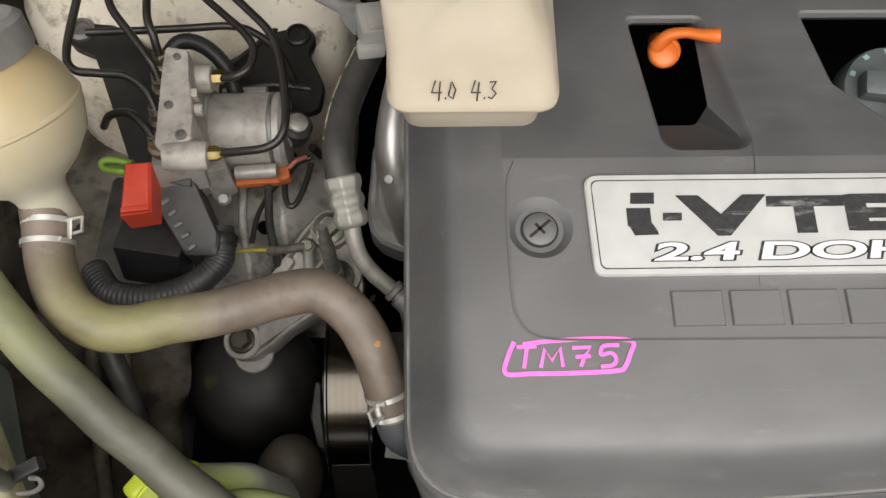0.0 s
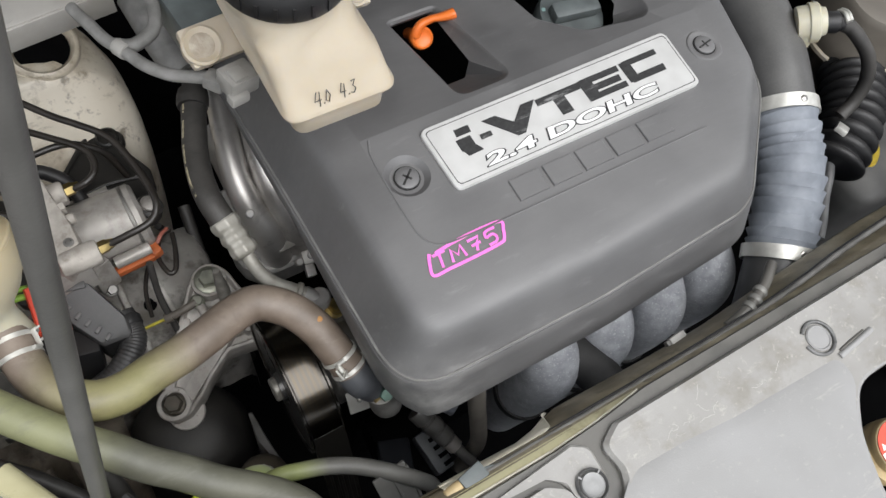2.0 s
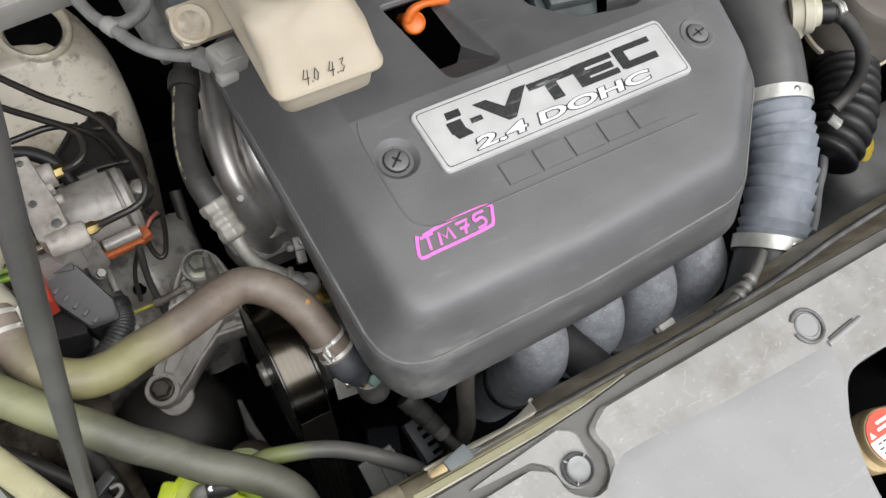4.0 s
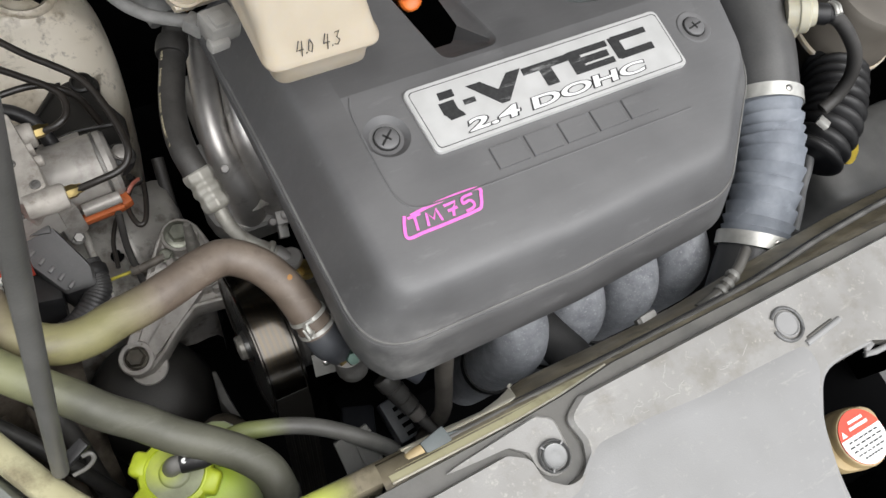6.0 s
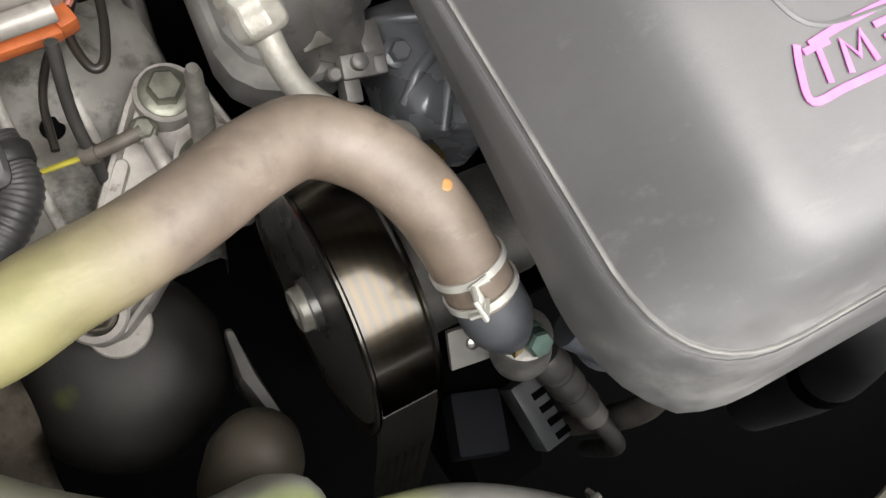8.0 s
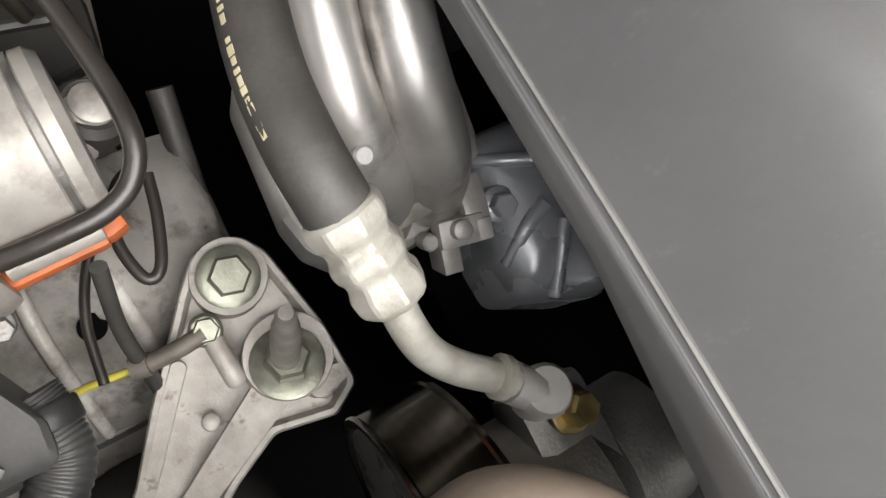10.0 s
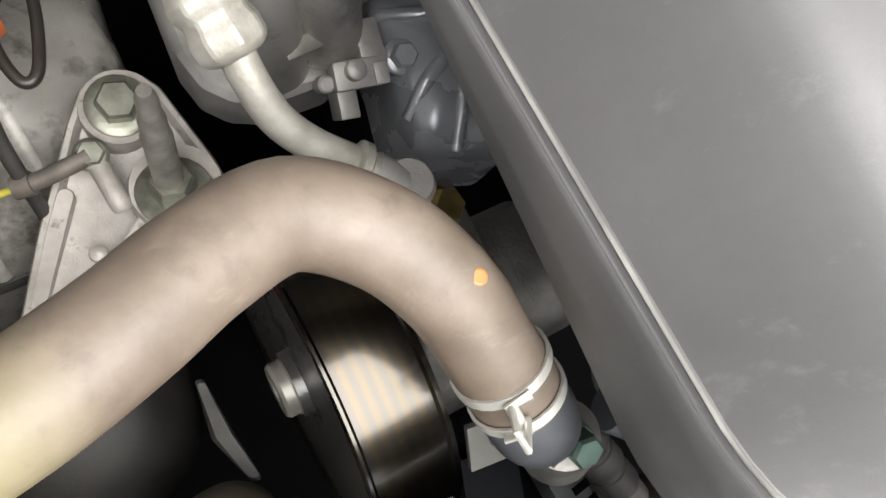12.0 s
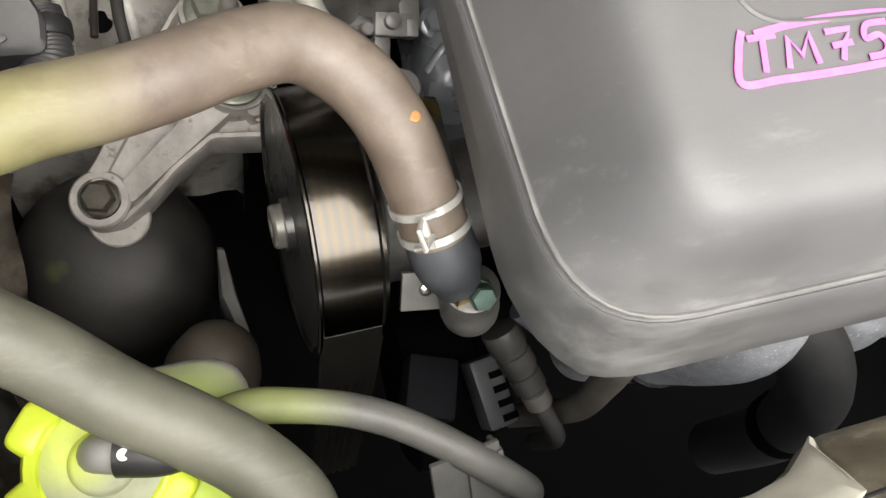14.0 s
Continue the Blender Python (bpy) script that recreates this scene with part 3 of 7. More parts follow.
def radiator_cap():
    t = thing("radiator_filler", (0.286, -0.194, 0.84), "tan metal radiator cap with a red and white warning label", "radiator cap")
    o = Vector((0.286, -0.1945, 0.902))
    bm = new_bm()
    lathe(bm, [(0.0150, -0.06), (0.0150, -0.016), (0.019, -0.014)], o, (0, 0, 1), 32)
    part("neck", bm, "conn", t, "grey filler neck")
    bm = new_bm()
    shape = []
    for k in range(64):
        a = 2 * math.pi * k / 64
        shape.append((0.0222 + 0.0065 * max(0.0, math.cos(a - 0.35)) ** 8 + 0.0065 * max(0.0, math.cos(a - 0.35 - math.pi)) ** 8, a))
    loft(bm, [[(o.x + r * f * math.cos(a), o.y + r * f * math.sin(a), o.z + h) for r, a in shape] for f, h in ((0.95, -0.013), (1.0, -0.011), (1.0, -0.002), (0.96, 0.001))])
    lathe(bm, [(0.0214, 0.0), (0.0214, 0.006), (0.0204, 0.0080), (0.0190, 0.0084)], o, (0, 0, 1), 40)
    part("cap_body", bm, "tan", t, "tan metal cap with two lugs", 35)
    bm = new_bm()
    lathe(bm, [(0.0196, 0.0084), (0.0196, 0.0092)], o, (0, 0, 1), 40)
    disc = part("label_disc", bm, "red", t, "round red label")
    bm = new_bm()
    half = [Vector((o.x + 0.0194 * math.cos(a), o.y + 0.0194 * math.sin(a))) for a in (math.pi * (0.94 + 1.12 * k / 24) for k in range(25))]
    slab(bm, half, o.z + 0.0092, o.z + 0.0094)
    part("label_field", bm, "white", disc, "white text field of the label", 0)
    for k in range(5):
        w = (0.030, 0.032, 0.030, 0.026, 0.018)[k]
        bm = new_bm()
        for q in range(6):
            box(bm, (o.x - w / 2 + w * (q + 0.5) / 6, o.y + 0.0005 - 0.0034 * k, o.z + 0.0096), (w / 6 * (0.62 + 0.06 * ((q * 7 + k * 3) % 5)), 0.0010, 0.0002), 0)
        part("text_bar", bm, "ink", disc, smooth=0)
    for k in range(2):
        bm = new_bm()
        box(bm, (o.x + 0.0015, o.y + 0.0125 - 0.0042 * k, o.z + 0.0094), (0.014 + 0.004 * k, 0.0022, 0.0003), 0)
        part("warning_bar", bm, "white", disc, smooth=0)
    bm = new_bm()
    slab(bm, [Vector(p) for p in ((o.x - 0.0165, o.y + 0.0052), (o.x - 0.0115, o.y + 0.0052), (o.x - 0.0140, o.y + 0.0098))], o.z + 0.0092, o.z + 0.0095)
    part("warning_triangle", bm, "white", disc, smooth=0)
    bm = new_bm()
    box(bm, (0.272, -0.163, 0.878), (0.016, 0.018, 0.012), 0.002, (0, 0, 35))
    box(bm, (0.262, -0.155, 0.870), (0.010, 0.014, 0.012), 0.002, (0, 0, 35))
    part("neck_bracket", bm, "conn", t, "grey bracket beside the filler neck")


radiator_cap()

# headlamp housing beyond the flange
lamp = thing("headlamp_housing", (-0.23, -0.06, 0.86), "dusty green-grey plastic headlamp housing", "headlamp")
bm = new_bm()
slab(bm, rounded([(-0.34, 0.12, 0.02), (-0.40, -0.05, 0.02), (-0.36, -0.25, 0.02), (-0.13, -0.25, 0.02), (-0.112, -0.078, 0.02), (-0.140, -0.068, 0.02), (-0.168, -0.055, 0.02), (-0.195, -0.033, 0.02), (-0.216, -0.004, 0.02), (-0.236, 0.035, 0.02), (-0.252, 0.085, 0.02)], 4), 0.84, 0.916, 0.004)
part("housing", bm, "lamp_case", lamp)
for a, b in (((-0.22, -0.02), (-0.30, -0.08)), ((-0.185, -0.055), (-0.25, -0.13)), ((-0.24, 0.02), (-0.33, 0.0))):
    bm = new_bm()
    tube(bm, [(*a, 0.915), (*b, 0.915)], 0.0036, 8)
    part("panel_gap", bm, "deep", lamp, "dark panel gap")
bm = new_bm()
lathe(bm, [(0.016, 0.0), (0.016, 0.004), (0.012, 0.006), (0.008, 0.003)], (-0.175, -0.075, 0.915), (0, 0, 1), 24)
part("adjuster", bm, "lamp_case", lamp, "round adjuster boss")


# ---- engine ----
def engine_block():
    t = thing("engine_block", (0.19, 0.17, 0.25), "engine block under the plastic cover, coloured near-black for shade", "engine")
    # block and chain cover are blackened for the shade under the cover
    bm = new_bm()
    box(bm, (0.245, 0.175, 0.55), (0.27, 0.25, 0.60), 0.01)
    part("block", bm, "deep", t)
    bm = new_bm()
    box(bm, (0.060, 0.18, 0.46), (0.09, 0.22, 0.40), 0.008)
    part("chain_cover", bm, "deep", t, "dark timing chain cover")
    return t


engine_block()


M["satin"] = surf("satin_aluminium", (0.62, 0.60, 0.575), (0.40, 0.38, 0.355), 0.42, 0.80, 22, 0.08, spots=((38, 0.55, 0.70, (0.20, 0.18, 0.155), 0.6),))


M["gloss_grey"] = surf("glossy_dark_grey_casting", (0.42, 0.43, 0.455), (0.28, 0.288, 0.305), 0.27, 0.35, 30, 0.1)
M["alu_dark2"] = surf("dull_grey_casting", (0.42, 0.41, 0.39), (0.27, 0.26, 0.245), 0.42, 0.4, 50, 0.15)


def cylinder_head_end():
    """Bright cast end of the head beside the pressure hose."""
    t = thing("cylinder_head_casting", (-0.005, 0.25, 0.70), "bright cast aluminium end of the cylinder head", "engine")
    for dx, dz, r in ((0.0, 0.0, 0.0118), (0.0250, 0.007, 0.0118)):
        bm = new_bm()
        tube(bm, [(-0.004 + dx, 0.345, 0.818 + dz), (-0.012 + dx, 0.311, 0.811 + dz), (-0.018 + dx, 0.285, 0.807 + dz), (-0.0225 + dx, 0.258, 0.797 + dz), (-0.021 + dx, 0.240, 0.782 + dz), (-0.014 + dx, 0.224, 0.752 + dz), (-0.010 + dx, 0.216, 0.715 + dz)], lambda u: r + 0.0045 * u * u, 20)
        part("rib", bm, "satin", t, "rounded bright rib", 60)
    bm = new_bm()
    box(bm, (0.006, 0.285, 0.735), (0.064, 0.13, 0.07), 0.014, (16, 0, 0))
    part("casting", bm, "alu", t, smooth=60)
    bm = new_bm()
    box(bm, (0.0185, 0.1950, 0.7255), (0.022, 0.013, 0.012), 0.002, (20, 0, -10))
    box(bm, (0.0285, 0.1925, 0.7240), (0.007, 0.010, 0.016), 0.0015, (20, 0, -10))
    lathe(bm, [(0.0045, -0.004), (0.0045, 0.0065), (0.0030, 0.0075)], (0.0165, 0.1950, 0.7300), (0, -0.3, 1), 14)
    box(bm, (0.0290, 0.2050, 0.7260), (0.012, 0.022, 0.014), 0.002, (10, 0, -8))
    box(bm, (0.0115, 0.1875, 0.7140), (0.009, 0.013, 0.018), 0.001, (20, 0, -10))
    part("bracket", bm, "alu", t, "grey cast bracket")
    bm = new_bm()
    box(bm, (-0.0030, 0.2100, 0.7395), (0.0165, 0.0075, 0.0100), 0.0012, (26, 0, 4))
    part("lug", bm, "stud", t, "bright rectangular lug")
    bm = new_bm()
    slab(bm, rounded([(0.037, 0.296, 0.01), (-0.042, 0.296, 0.01), (-0.0465, 0.2313, 0.011), (-0.043, 0.2155, 0.009), (-0.034, 0.2053, 0.011), (-0.0193, 0.1985, 0.013), (0.0137, 0.1985, 0.011), (0.0327, 0.2268, 0.009)], 5), 0.690, 0.7185, 0.003)
    slab(bm, rounded([(0.036, 0.296, 0.01), (-0.036, 0.296, 0.01), (-0.0395, 0.236, 0.011), (-0.034, 0.2205, 0.009), (-0.024, 0.2120, 0.010), (-0.0120, 0.2070, 0.012), (0.0120, 0.2070, 0.010), (0.026, 0.2300, 0.009)], 5), 0.7180, 0.7290, 0.003)
    part("flange_plate", bm, "alu_dark2", t, "dull cast flange plate", 40)
    for x, y, z in ((0.0045, 0.1965, 0.7220), (-0.0255, 0.2300, 0.7880)):
        bm = new_bm()
        lathe(bm, [(0.0040, -0.004), (0.0040, 0.004), (0.003, 0.005)], (x, y, z), (0, -0.4, 1), 12)
        part("pip", bm, "alu", t)
    # dark front casing beside the head
    bm = new_bm()
    shape = rounded([(0.041, 0.2336, 0.007), (0.040, 0.2008, 0.007), (0.0344, 0.1759, 0.009), (0.0356, 0.1555, 0.009), (0.0826, 0.1329, 0.011), (0.0848, 0.2336, 0.007)], 5)
    mid = Vector((0.0667, 0.1849))
    loft(bm, [[(p.x, p.y, 0.64) for p in shape], [(p.x, p.y, 0.706) for p in shape], [(p.x + (mid.x - p.x) * 0.07, p.y + (mid.y - p.y) * 0.07, 0.7135) for p in shape], [(p.x + (mid.x - p.x) * 0.25, p.y + (mid.y - p.y) * 0.25, 0.7197) for p in shape], [(p.x + (mid.x - p.x) * 0.7, p.y + (mid.y - p.y) * 0.7, 0.7243) for p in shape]])
    part("front_casing", bm, "gloss_grey", t, "glossy dark grey front casing", 50)
    for line in ([(0.0378, 0.1714, 0.7106), (0.0486, 0.1815, 0.7208), (0.0622, 0.1889, 0.7254)], [(0.0508, 0.1487, 0.7129), (0.0610, 0.1668, 0.7220), (0.0678, 0.1781, 0.7254)], [(0.0429, 0.2223, 0.7129), (0.0542, 0.2155, 0.7208), (0.0666, 0.2098, 0.7254)]):
        bm = new_bm()
        tube(bm, line, 0.0037, 10)
        part("cast_rib", bm, "gloss_grey", t, smooth=60)
    bm = new_bm()
    lathe(bm, [(0.0085, -0.01), (0.0085, 0.003), (0.0070, 0.004)], (0.0446, 0.1985, 0.7165), (-0.1, -0.3, 1), 22)
    part("bolt_boss", bm, "gloss_grey", t)
    hex_bolt(t, (0.0446, 0.1972, 0.7205), 0.0060, (-0.1, -0.3, 1), 0.0075, 0.0, "gloss_grey")
    return t


cylinder_head_end()

# intake runners under the front of the cover
for i in range(4):
    x = 0.1400 + 0.0596 * i
    r = thing("intake_runner", (x, -0.01, 0.60), "speckled dusty grey intake runner under the engine cover", "intake runner", "intake runners")
    bm = new_bm()
    tube(bm, [(x, 0.07, 0.800), (x, 0.035, 0.808), (x, 0.008, 0.804), (x, -0.008, 0.788), (x, -0.012, 0.76), (x, -0.008, 0.70), (x, 0.0, 0.60)], 0.0262, 28)
    part("runner_pipe", bm, "runner", r, smooth=60)
    bm = new_bm()
    tube(bm, [(x, -0.0080, 0.70), (x, -0.0070, 0.69)], 0.0285, 20)
    part("collar", bm, "black", r, "black collar")
M["hose_black"] = surf("oily_black_rubber", (0.024, 0.0245, 0.026), rough=0.6, scale=40, spec=0.3, dust=0.04)
t = thing("breather_hose", (0.13, -0.04, 0.60), "thick black rubber breather hose before the intake runners", "hose")
bm = new_bm()
tube(bm, [(0.160, 0.04, 0.760), (0.163, 0.012, 0.778), (0.167, -0.012, 0.786), (0.174, -0.030, 0.782), (0.184, -0.045, 0.768), (0.196, -0.061, 0.741), (0.210, -0.080, 0.685), (0.216, -0.093, 0.605)], 0.0190, 24, 40)
part("hose", bm, "hose_black", t, smooth=60)
bm = new_bm()
tube(bm, [(0.2045, -0.0725, 0.708), (0.2075, -0.0765, 0.695)], 0.0203, 20)
part("band", bm, "deep", t)


# ---- engine cover ----
COVER = [(-0.0125, 0.335, 0.02), (-0.0125, -0.001, 0.042), (0.15, -0.004, 0.3), (0.302, 0.004, 0.06), (0.385, 0.090, 0.07), (0.408, 0.18, 0.08), (0.408, 0.335, 0.02)]
TOP = 0.952


def sink(y, z):
    return z - max(0.0, y - 0.168) * 0.24 * float(np.interp(z, (0.88, 0.94), (0.5, 1.0)))


def seam_z(x, y):
    """Height of the seam round the cover."""
    return float(np.interp(x + 0.0125 - y, (-0.115, -0.07, -0.03, 0.0, 0.05, 0.12), (0.888, 0.897, 0.905, 0.909, 0.915, 0.919)))


def hem_z(x, y):
    """Height of the cover's lower edge."""
    return float(np.interp(x + 0.0125 - y, (-0.10, -0.04, 0.0, 0.03, 0.07, 0.14), (0.876, 0.8665, 0.866, 0.877, 0.884, 0.889)))


def engine_cover():
    t = thing("engine_cover", (0.19, 0.15, 0.87), "satin dark grey plastic engine cover with a silver badge", "engine cover")
    bm = new_bm()
    rings = []
    for d, k in ((0.004, -1.0), (0.0005, -1.0), (0.0, -0.97), (0.0, -0.6), (0.0, -0.25), (0.0002, -0.04), (0.0008, -0.005), (0.0015, -0.020), (0.0020, 0.0), (0.0024, 0.045), (0.0030, 0.060), (0.0034, 0.058), (0.0046, 0.11), (0.0085, 0.27), (0.0125, 0.45), (0.0165, 0.63), (0.0200, 0.775), (0.0228, 0.870), (0.0262, 0.937), (0.0305, 0.972), (0.037, 0.989), (0.049, 0.998), (0.0510, 1.0), (0.0525, 1.0)):
        ring = []
        outline = rounded(inset(COVER, d), 9)
        k0 = next(i for i in range(len(outline) - 1) if outline[i].x < 0.1 and outline[i].y > 0.168 > outline[i + 1].y)
        outline.insert(k0 + 1, Vector((outline[k0].x, 0.168)))
        for p in outline:
            s, low = seam_z(p.x, p.y), hem_z(p.x, p.y)
            z = s + k * (TOP - s) if k >= 0 else s + k * (s - low)
            front = min(1.0, max(0.0, (0.06 - p.y) / 0.05)) * min(1.0, max(0.0, (p.x + 0.014) / 0.02))
            ring.append((p.x, p.y - 0.0135 * front * max(0.0, -k), sink(p.y, z)))
        rings.append(ring)
    vs = loft(bm, rings, caps=False)
    seam = [Vector(p) + Vector((0, 0, 0.0004)) for p in rings[9] if p[1] < 0.30]
    # top field, with openings for dipstick and filler
    last = vs[-1]
    edges = [bm.edges.get((last[i], last[(i + 1) % len(last)])) for i in range(len(last))]

    def hole(corners, floor):
        out = rounded(corners, 6)
        top = [bm.verts.new((p.x, p.y, sink(p.y, TOP))) for p in out]
        es = [bm.edges.new((top[i], top[(i + 1) % len(top)])) for i in range(len(top))]
        lip = [bm.verts.new((p.x, p.y, sink(p.y, TOP) - 0.0011)) for p in rounded(inset(corners, 0.0017), 6)]
        lip2 = [bm.verts.new((p.x, p.y, sink(p.y, TOP) - 0.0040)) for p in rounded(inset(corners, 0.0030), 6)]
        low = [bm.verts.new((p.x, p.y, floor[1] if p.y < 0.207 else sink(p.y, TOP) - 0.009)) for p in rounded(floor[0], 6)]
        for a, b in ((top, lip), (lip, lip2), (lip2, low)):
            for i in range(len(top)):
                j = (i + 1) % len(top)
                bm.faces.new((a[i], a[j], b[j], b[i]))
        return es

    def dish(x, y):
        """A shallow round pocket for a fastener."""
        rings = [[bm.verts.new((x + r * math.cos(2 * math.pi * k / 32), y + r * math.sin(2 * math.pi * k / 32), TOP + z)) for k in range(32)] for r, z in ((0.0165, 0.0), (0.0158, -0.0006), (0.0135, -0.0030), (0.0122, -0.0042), (0.006, -0.0044))]
        for a, b in zip(rings, rings[1:]):
            for i in range(32):
                bm.faces.new((a[i], a[(i + 1) % 32], b[(i + 1) % 32], b[i]))
        bm.faces.new(rings[-1])
        return [bm.edges.get((rings[0][i], rings[0][(i + 1) % 32])) for i in range(32)]

    edges += dish(0.0575, 0.130)

    edges += hole([(0.118, 0.272, 0.006), (0.124, 0.172, 0.012), (0.174, 0.172, 0.012), (0.165, 0.272, 0.006)], ([(0.1185, 0.2715, 0.006), (0.122, 0.204, 0.006), (0.158, 0.204, 0.006), (0.162, 0.2715, 0.006)], 0.918))
    edges += hole([(0.222, 0.276, 0.006), (0.226, 0.218, 0.01), (0.252, 0.187, 0.02), (0.318, 0.175, 0.02), (0.322, 0.276, 0.006)], ([(0.2225, 0.2755, 0.006), (0.227, 0.2185, 0.01), (0.252, 0.191, 0.02), (0.300, 0.194, 0.02), (0.318, 0.2755, 0.006)], 0.925))
    flat = bm.faces.layers.int.new("flat")
    for f in bmesh.ops.triangle_fill(bm, edges=edges, use_beauty=True)["geom"]:
        if isinstance(f, bmesh.types.BMFace):
            f[flat] = 1
    # crease behind the badge
    bmesh.ops.bisect_plane(bm, geom=bm.verts[:] + bm.edges[:] + bm.faces[:], plane_co=(0, 0.168, 0), plane_no=(0, 1, 0))
    for v in bm.verts:
        if abs(v.co.y - 0.168) < 1e-4 and v.co.z > 0.945 and 0.0395 < v.co.x < 0.335:
            v.co.z = TOP
    bmesh.ops.remove_doubles(bm, verts=bm.verts, dist=2e-5)
    bmesh.ops.dissolve_degenerate(bm, edges=bm.edges, dist=2e-5)
    shell = part("shell", bm, "cover", t, smooth=35)
    for p, mark in zip(shell.data.polygons, shell.data.attributes["flat"].data):
        p.use_smooth = mark.value == 0

    bm = new_bm()
    k0 = max(range(len(seam)), key=lambda i: (seam[i] - seam[i - 1]).length)
    seam = seam[k0:] + seam[:k0]
    if seam[0].x > seam[-1].x:
        seam.reverse()
    seam.insert(0, Vector((seam[0].x, 0.318, sink(0.318, seam[0].z))))
    tube(bm, seam, 0.0007, 6, 0)
    part("seam_edge", bm, "cover_edge", t, "pale dusty seam edge", 60)

    # badge
    cx, cy, w, h = 0.1935, 0.1300, 0.2260, 0.0530
    corners = [(cx - w / 2, cy + h / 2, 0.006), (cx - w / 2 + 0.002, cy - h / 2, 0.006), (cx + w / 2 - 0.002, cy - h / 2, 0.006), (cx + w / 2, cy + h / 2, 0.006)]
    bm = new_bm()
    slab(bm, rounded(corners, 6), TOP, TOP + 0.0035, 0.001)
    badge = part("badge", bm, "badge", t, "brushed silver badge plate", 25)
    bm = new_bm()
    a, b = rounded(inset(corners, 0.0028), 6), rounded(inset(corners, 0.0034), 6)
    zt = TOP + 0.0036
    n = len(a)
    va, vb = [bm.verts.new((p.x, p.y, zt)) for p in a], [bm.verts.new((p.x, p.y, zt)) for p in b]
    for i in range(n):
        bm.faces.new((va[i], va[(i + 1) % n], vb[(i + 1) % n], vb[i]))
    part("border_line", bm, "ink", badge, "fine dark border line", 0)

    def block(x0, x1, y0, y1, lean=0.35):
        """A slanted dark block, as 2D corners, lower left first."""
        return [(x0 + lean * (y0 - 0.1225), y0), (x1 + lean * (y0 - 0.1225), y0), (x1 + lean * (y1 - 0.1225), y1), (x0 + lean * (y1 - 0.1225), y1)]

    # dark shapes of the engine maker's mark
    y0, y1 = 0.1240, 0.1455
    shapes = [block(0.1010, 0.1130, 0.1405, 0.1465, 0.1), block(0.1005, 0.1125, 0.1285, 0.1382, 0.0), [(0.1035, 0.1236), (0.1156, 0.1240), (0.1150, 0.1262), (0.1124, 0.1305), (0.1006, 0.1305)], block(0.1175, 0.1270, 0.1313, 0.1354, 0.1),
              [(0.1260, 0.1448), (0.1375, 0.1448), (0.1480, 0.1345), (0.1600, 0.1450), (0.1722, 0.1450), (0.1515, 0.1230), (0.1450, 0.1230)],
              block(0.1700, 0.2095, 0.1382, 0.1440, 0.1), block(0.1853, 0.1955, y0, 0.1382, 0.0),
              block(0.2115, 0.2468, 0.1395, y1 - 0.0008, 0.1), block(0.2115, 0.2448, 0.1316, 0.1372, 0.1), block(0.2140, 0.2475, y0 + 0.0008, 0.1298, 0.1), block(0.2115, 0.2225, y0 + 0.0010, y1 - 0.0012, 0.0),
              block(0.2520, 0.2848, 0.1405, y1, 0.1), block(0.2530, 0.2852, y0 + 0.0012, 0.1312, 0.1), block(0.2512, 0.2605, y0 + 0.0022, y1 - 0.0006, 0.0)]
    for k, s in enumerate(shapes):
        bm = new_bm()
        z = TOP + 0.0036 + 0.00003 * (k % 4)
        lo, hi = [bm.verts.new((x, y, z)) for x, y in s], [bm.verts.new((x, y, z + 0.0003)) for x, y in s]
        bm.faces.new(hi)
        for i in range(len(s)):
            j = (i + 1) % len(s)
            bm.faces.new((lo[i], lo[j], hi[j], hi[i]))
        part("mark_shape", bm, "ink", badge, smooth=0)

    def letters(text, size, place, stretch, material, bold, z):
        cu = bpy.data.curves.new("lettering", "FONT")
        cu.body, cu.size, cu.offset, cu.extrude, cu.shear = text, size, bold, 0.0001, 0.12
        ob = bpy.data.objects.new("lettering", cu)
        scene.collection.objects.link(ob)
        bpy.context.view_layer.update()
        me = bpy.data.meshes.new_from_object(ob.evaluated_get(bpy.context.evaluated_depsgraph_get()))
        bpy.data.objects.remove(ob)
        me.transform(Matrix.Translation(Vector((*place, z)) - BASE[t.name]) @ Matrix.Diagonal((stretch, 1, 1, 1)))
        me.materials.clear()
        me.materials.append(M[material])
        o = new("lettering", me)
        o.parent = badge
        BASE[o.name] = BASE[t.name]

    letters("2.4 DOHC", 0.0125, (0.1115, 0.1107), 2.76, "ink", 0.00085, TOP + 0.0037)
    letters("2.4 DOHC", 0.0125, (0.1115, 0.1107), 2.76, "white", 0.00032, TOP + 0.0039)

    # raised maker's name, as plain blocks in the cover's own plastic
    for k in range(5):
        x = 0.1190 + 0.0287 * k
        bm = new_bm()
        slab(bm, [Vector(p) for p in ((x, 0.0780), (x + 0.0250, 0.0780), (x + 0.0250, 0.0955), (x, 0.0955))], TOP, TOP + 0.0016, 0.0007)
        part("raised_block", bm, "cover", t, smooth=0)
    # fine step round the badge field
    bm = new_bm()
    tube(bm, [(0.046, 0.166, TOP), (0.0415, 0.150, TOP), (0.0415, 0.10, TOP), (0.044, 0.083, TOP), (0.052, 0.0745, TOP), (0.07, 0.0722, TOP), (0.12, 0.0715, TOP), (0.22, 0.0706, TOP), (0.285, 0.0702, TOP)], 0.0010, 6, 60)
    part("step_line", bm, "cover", t, smooth=0)
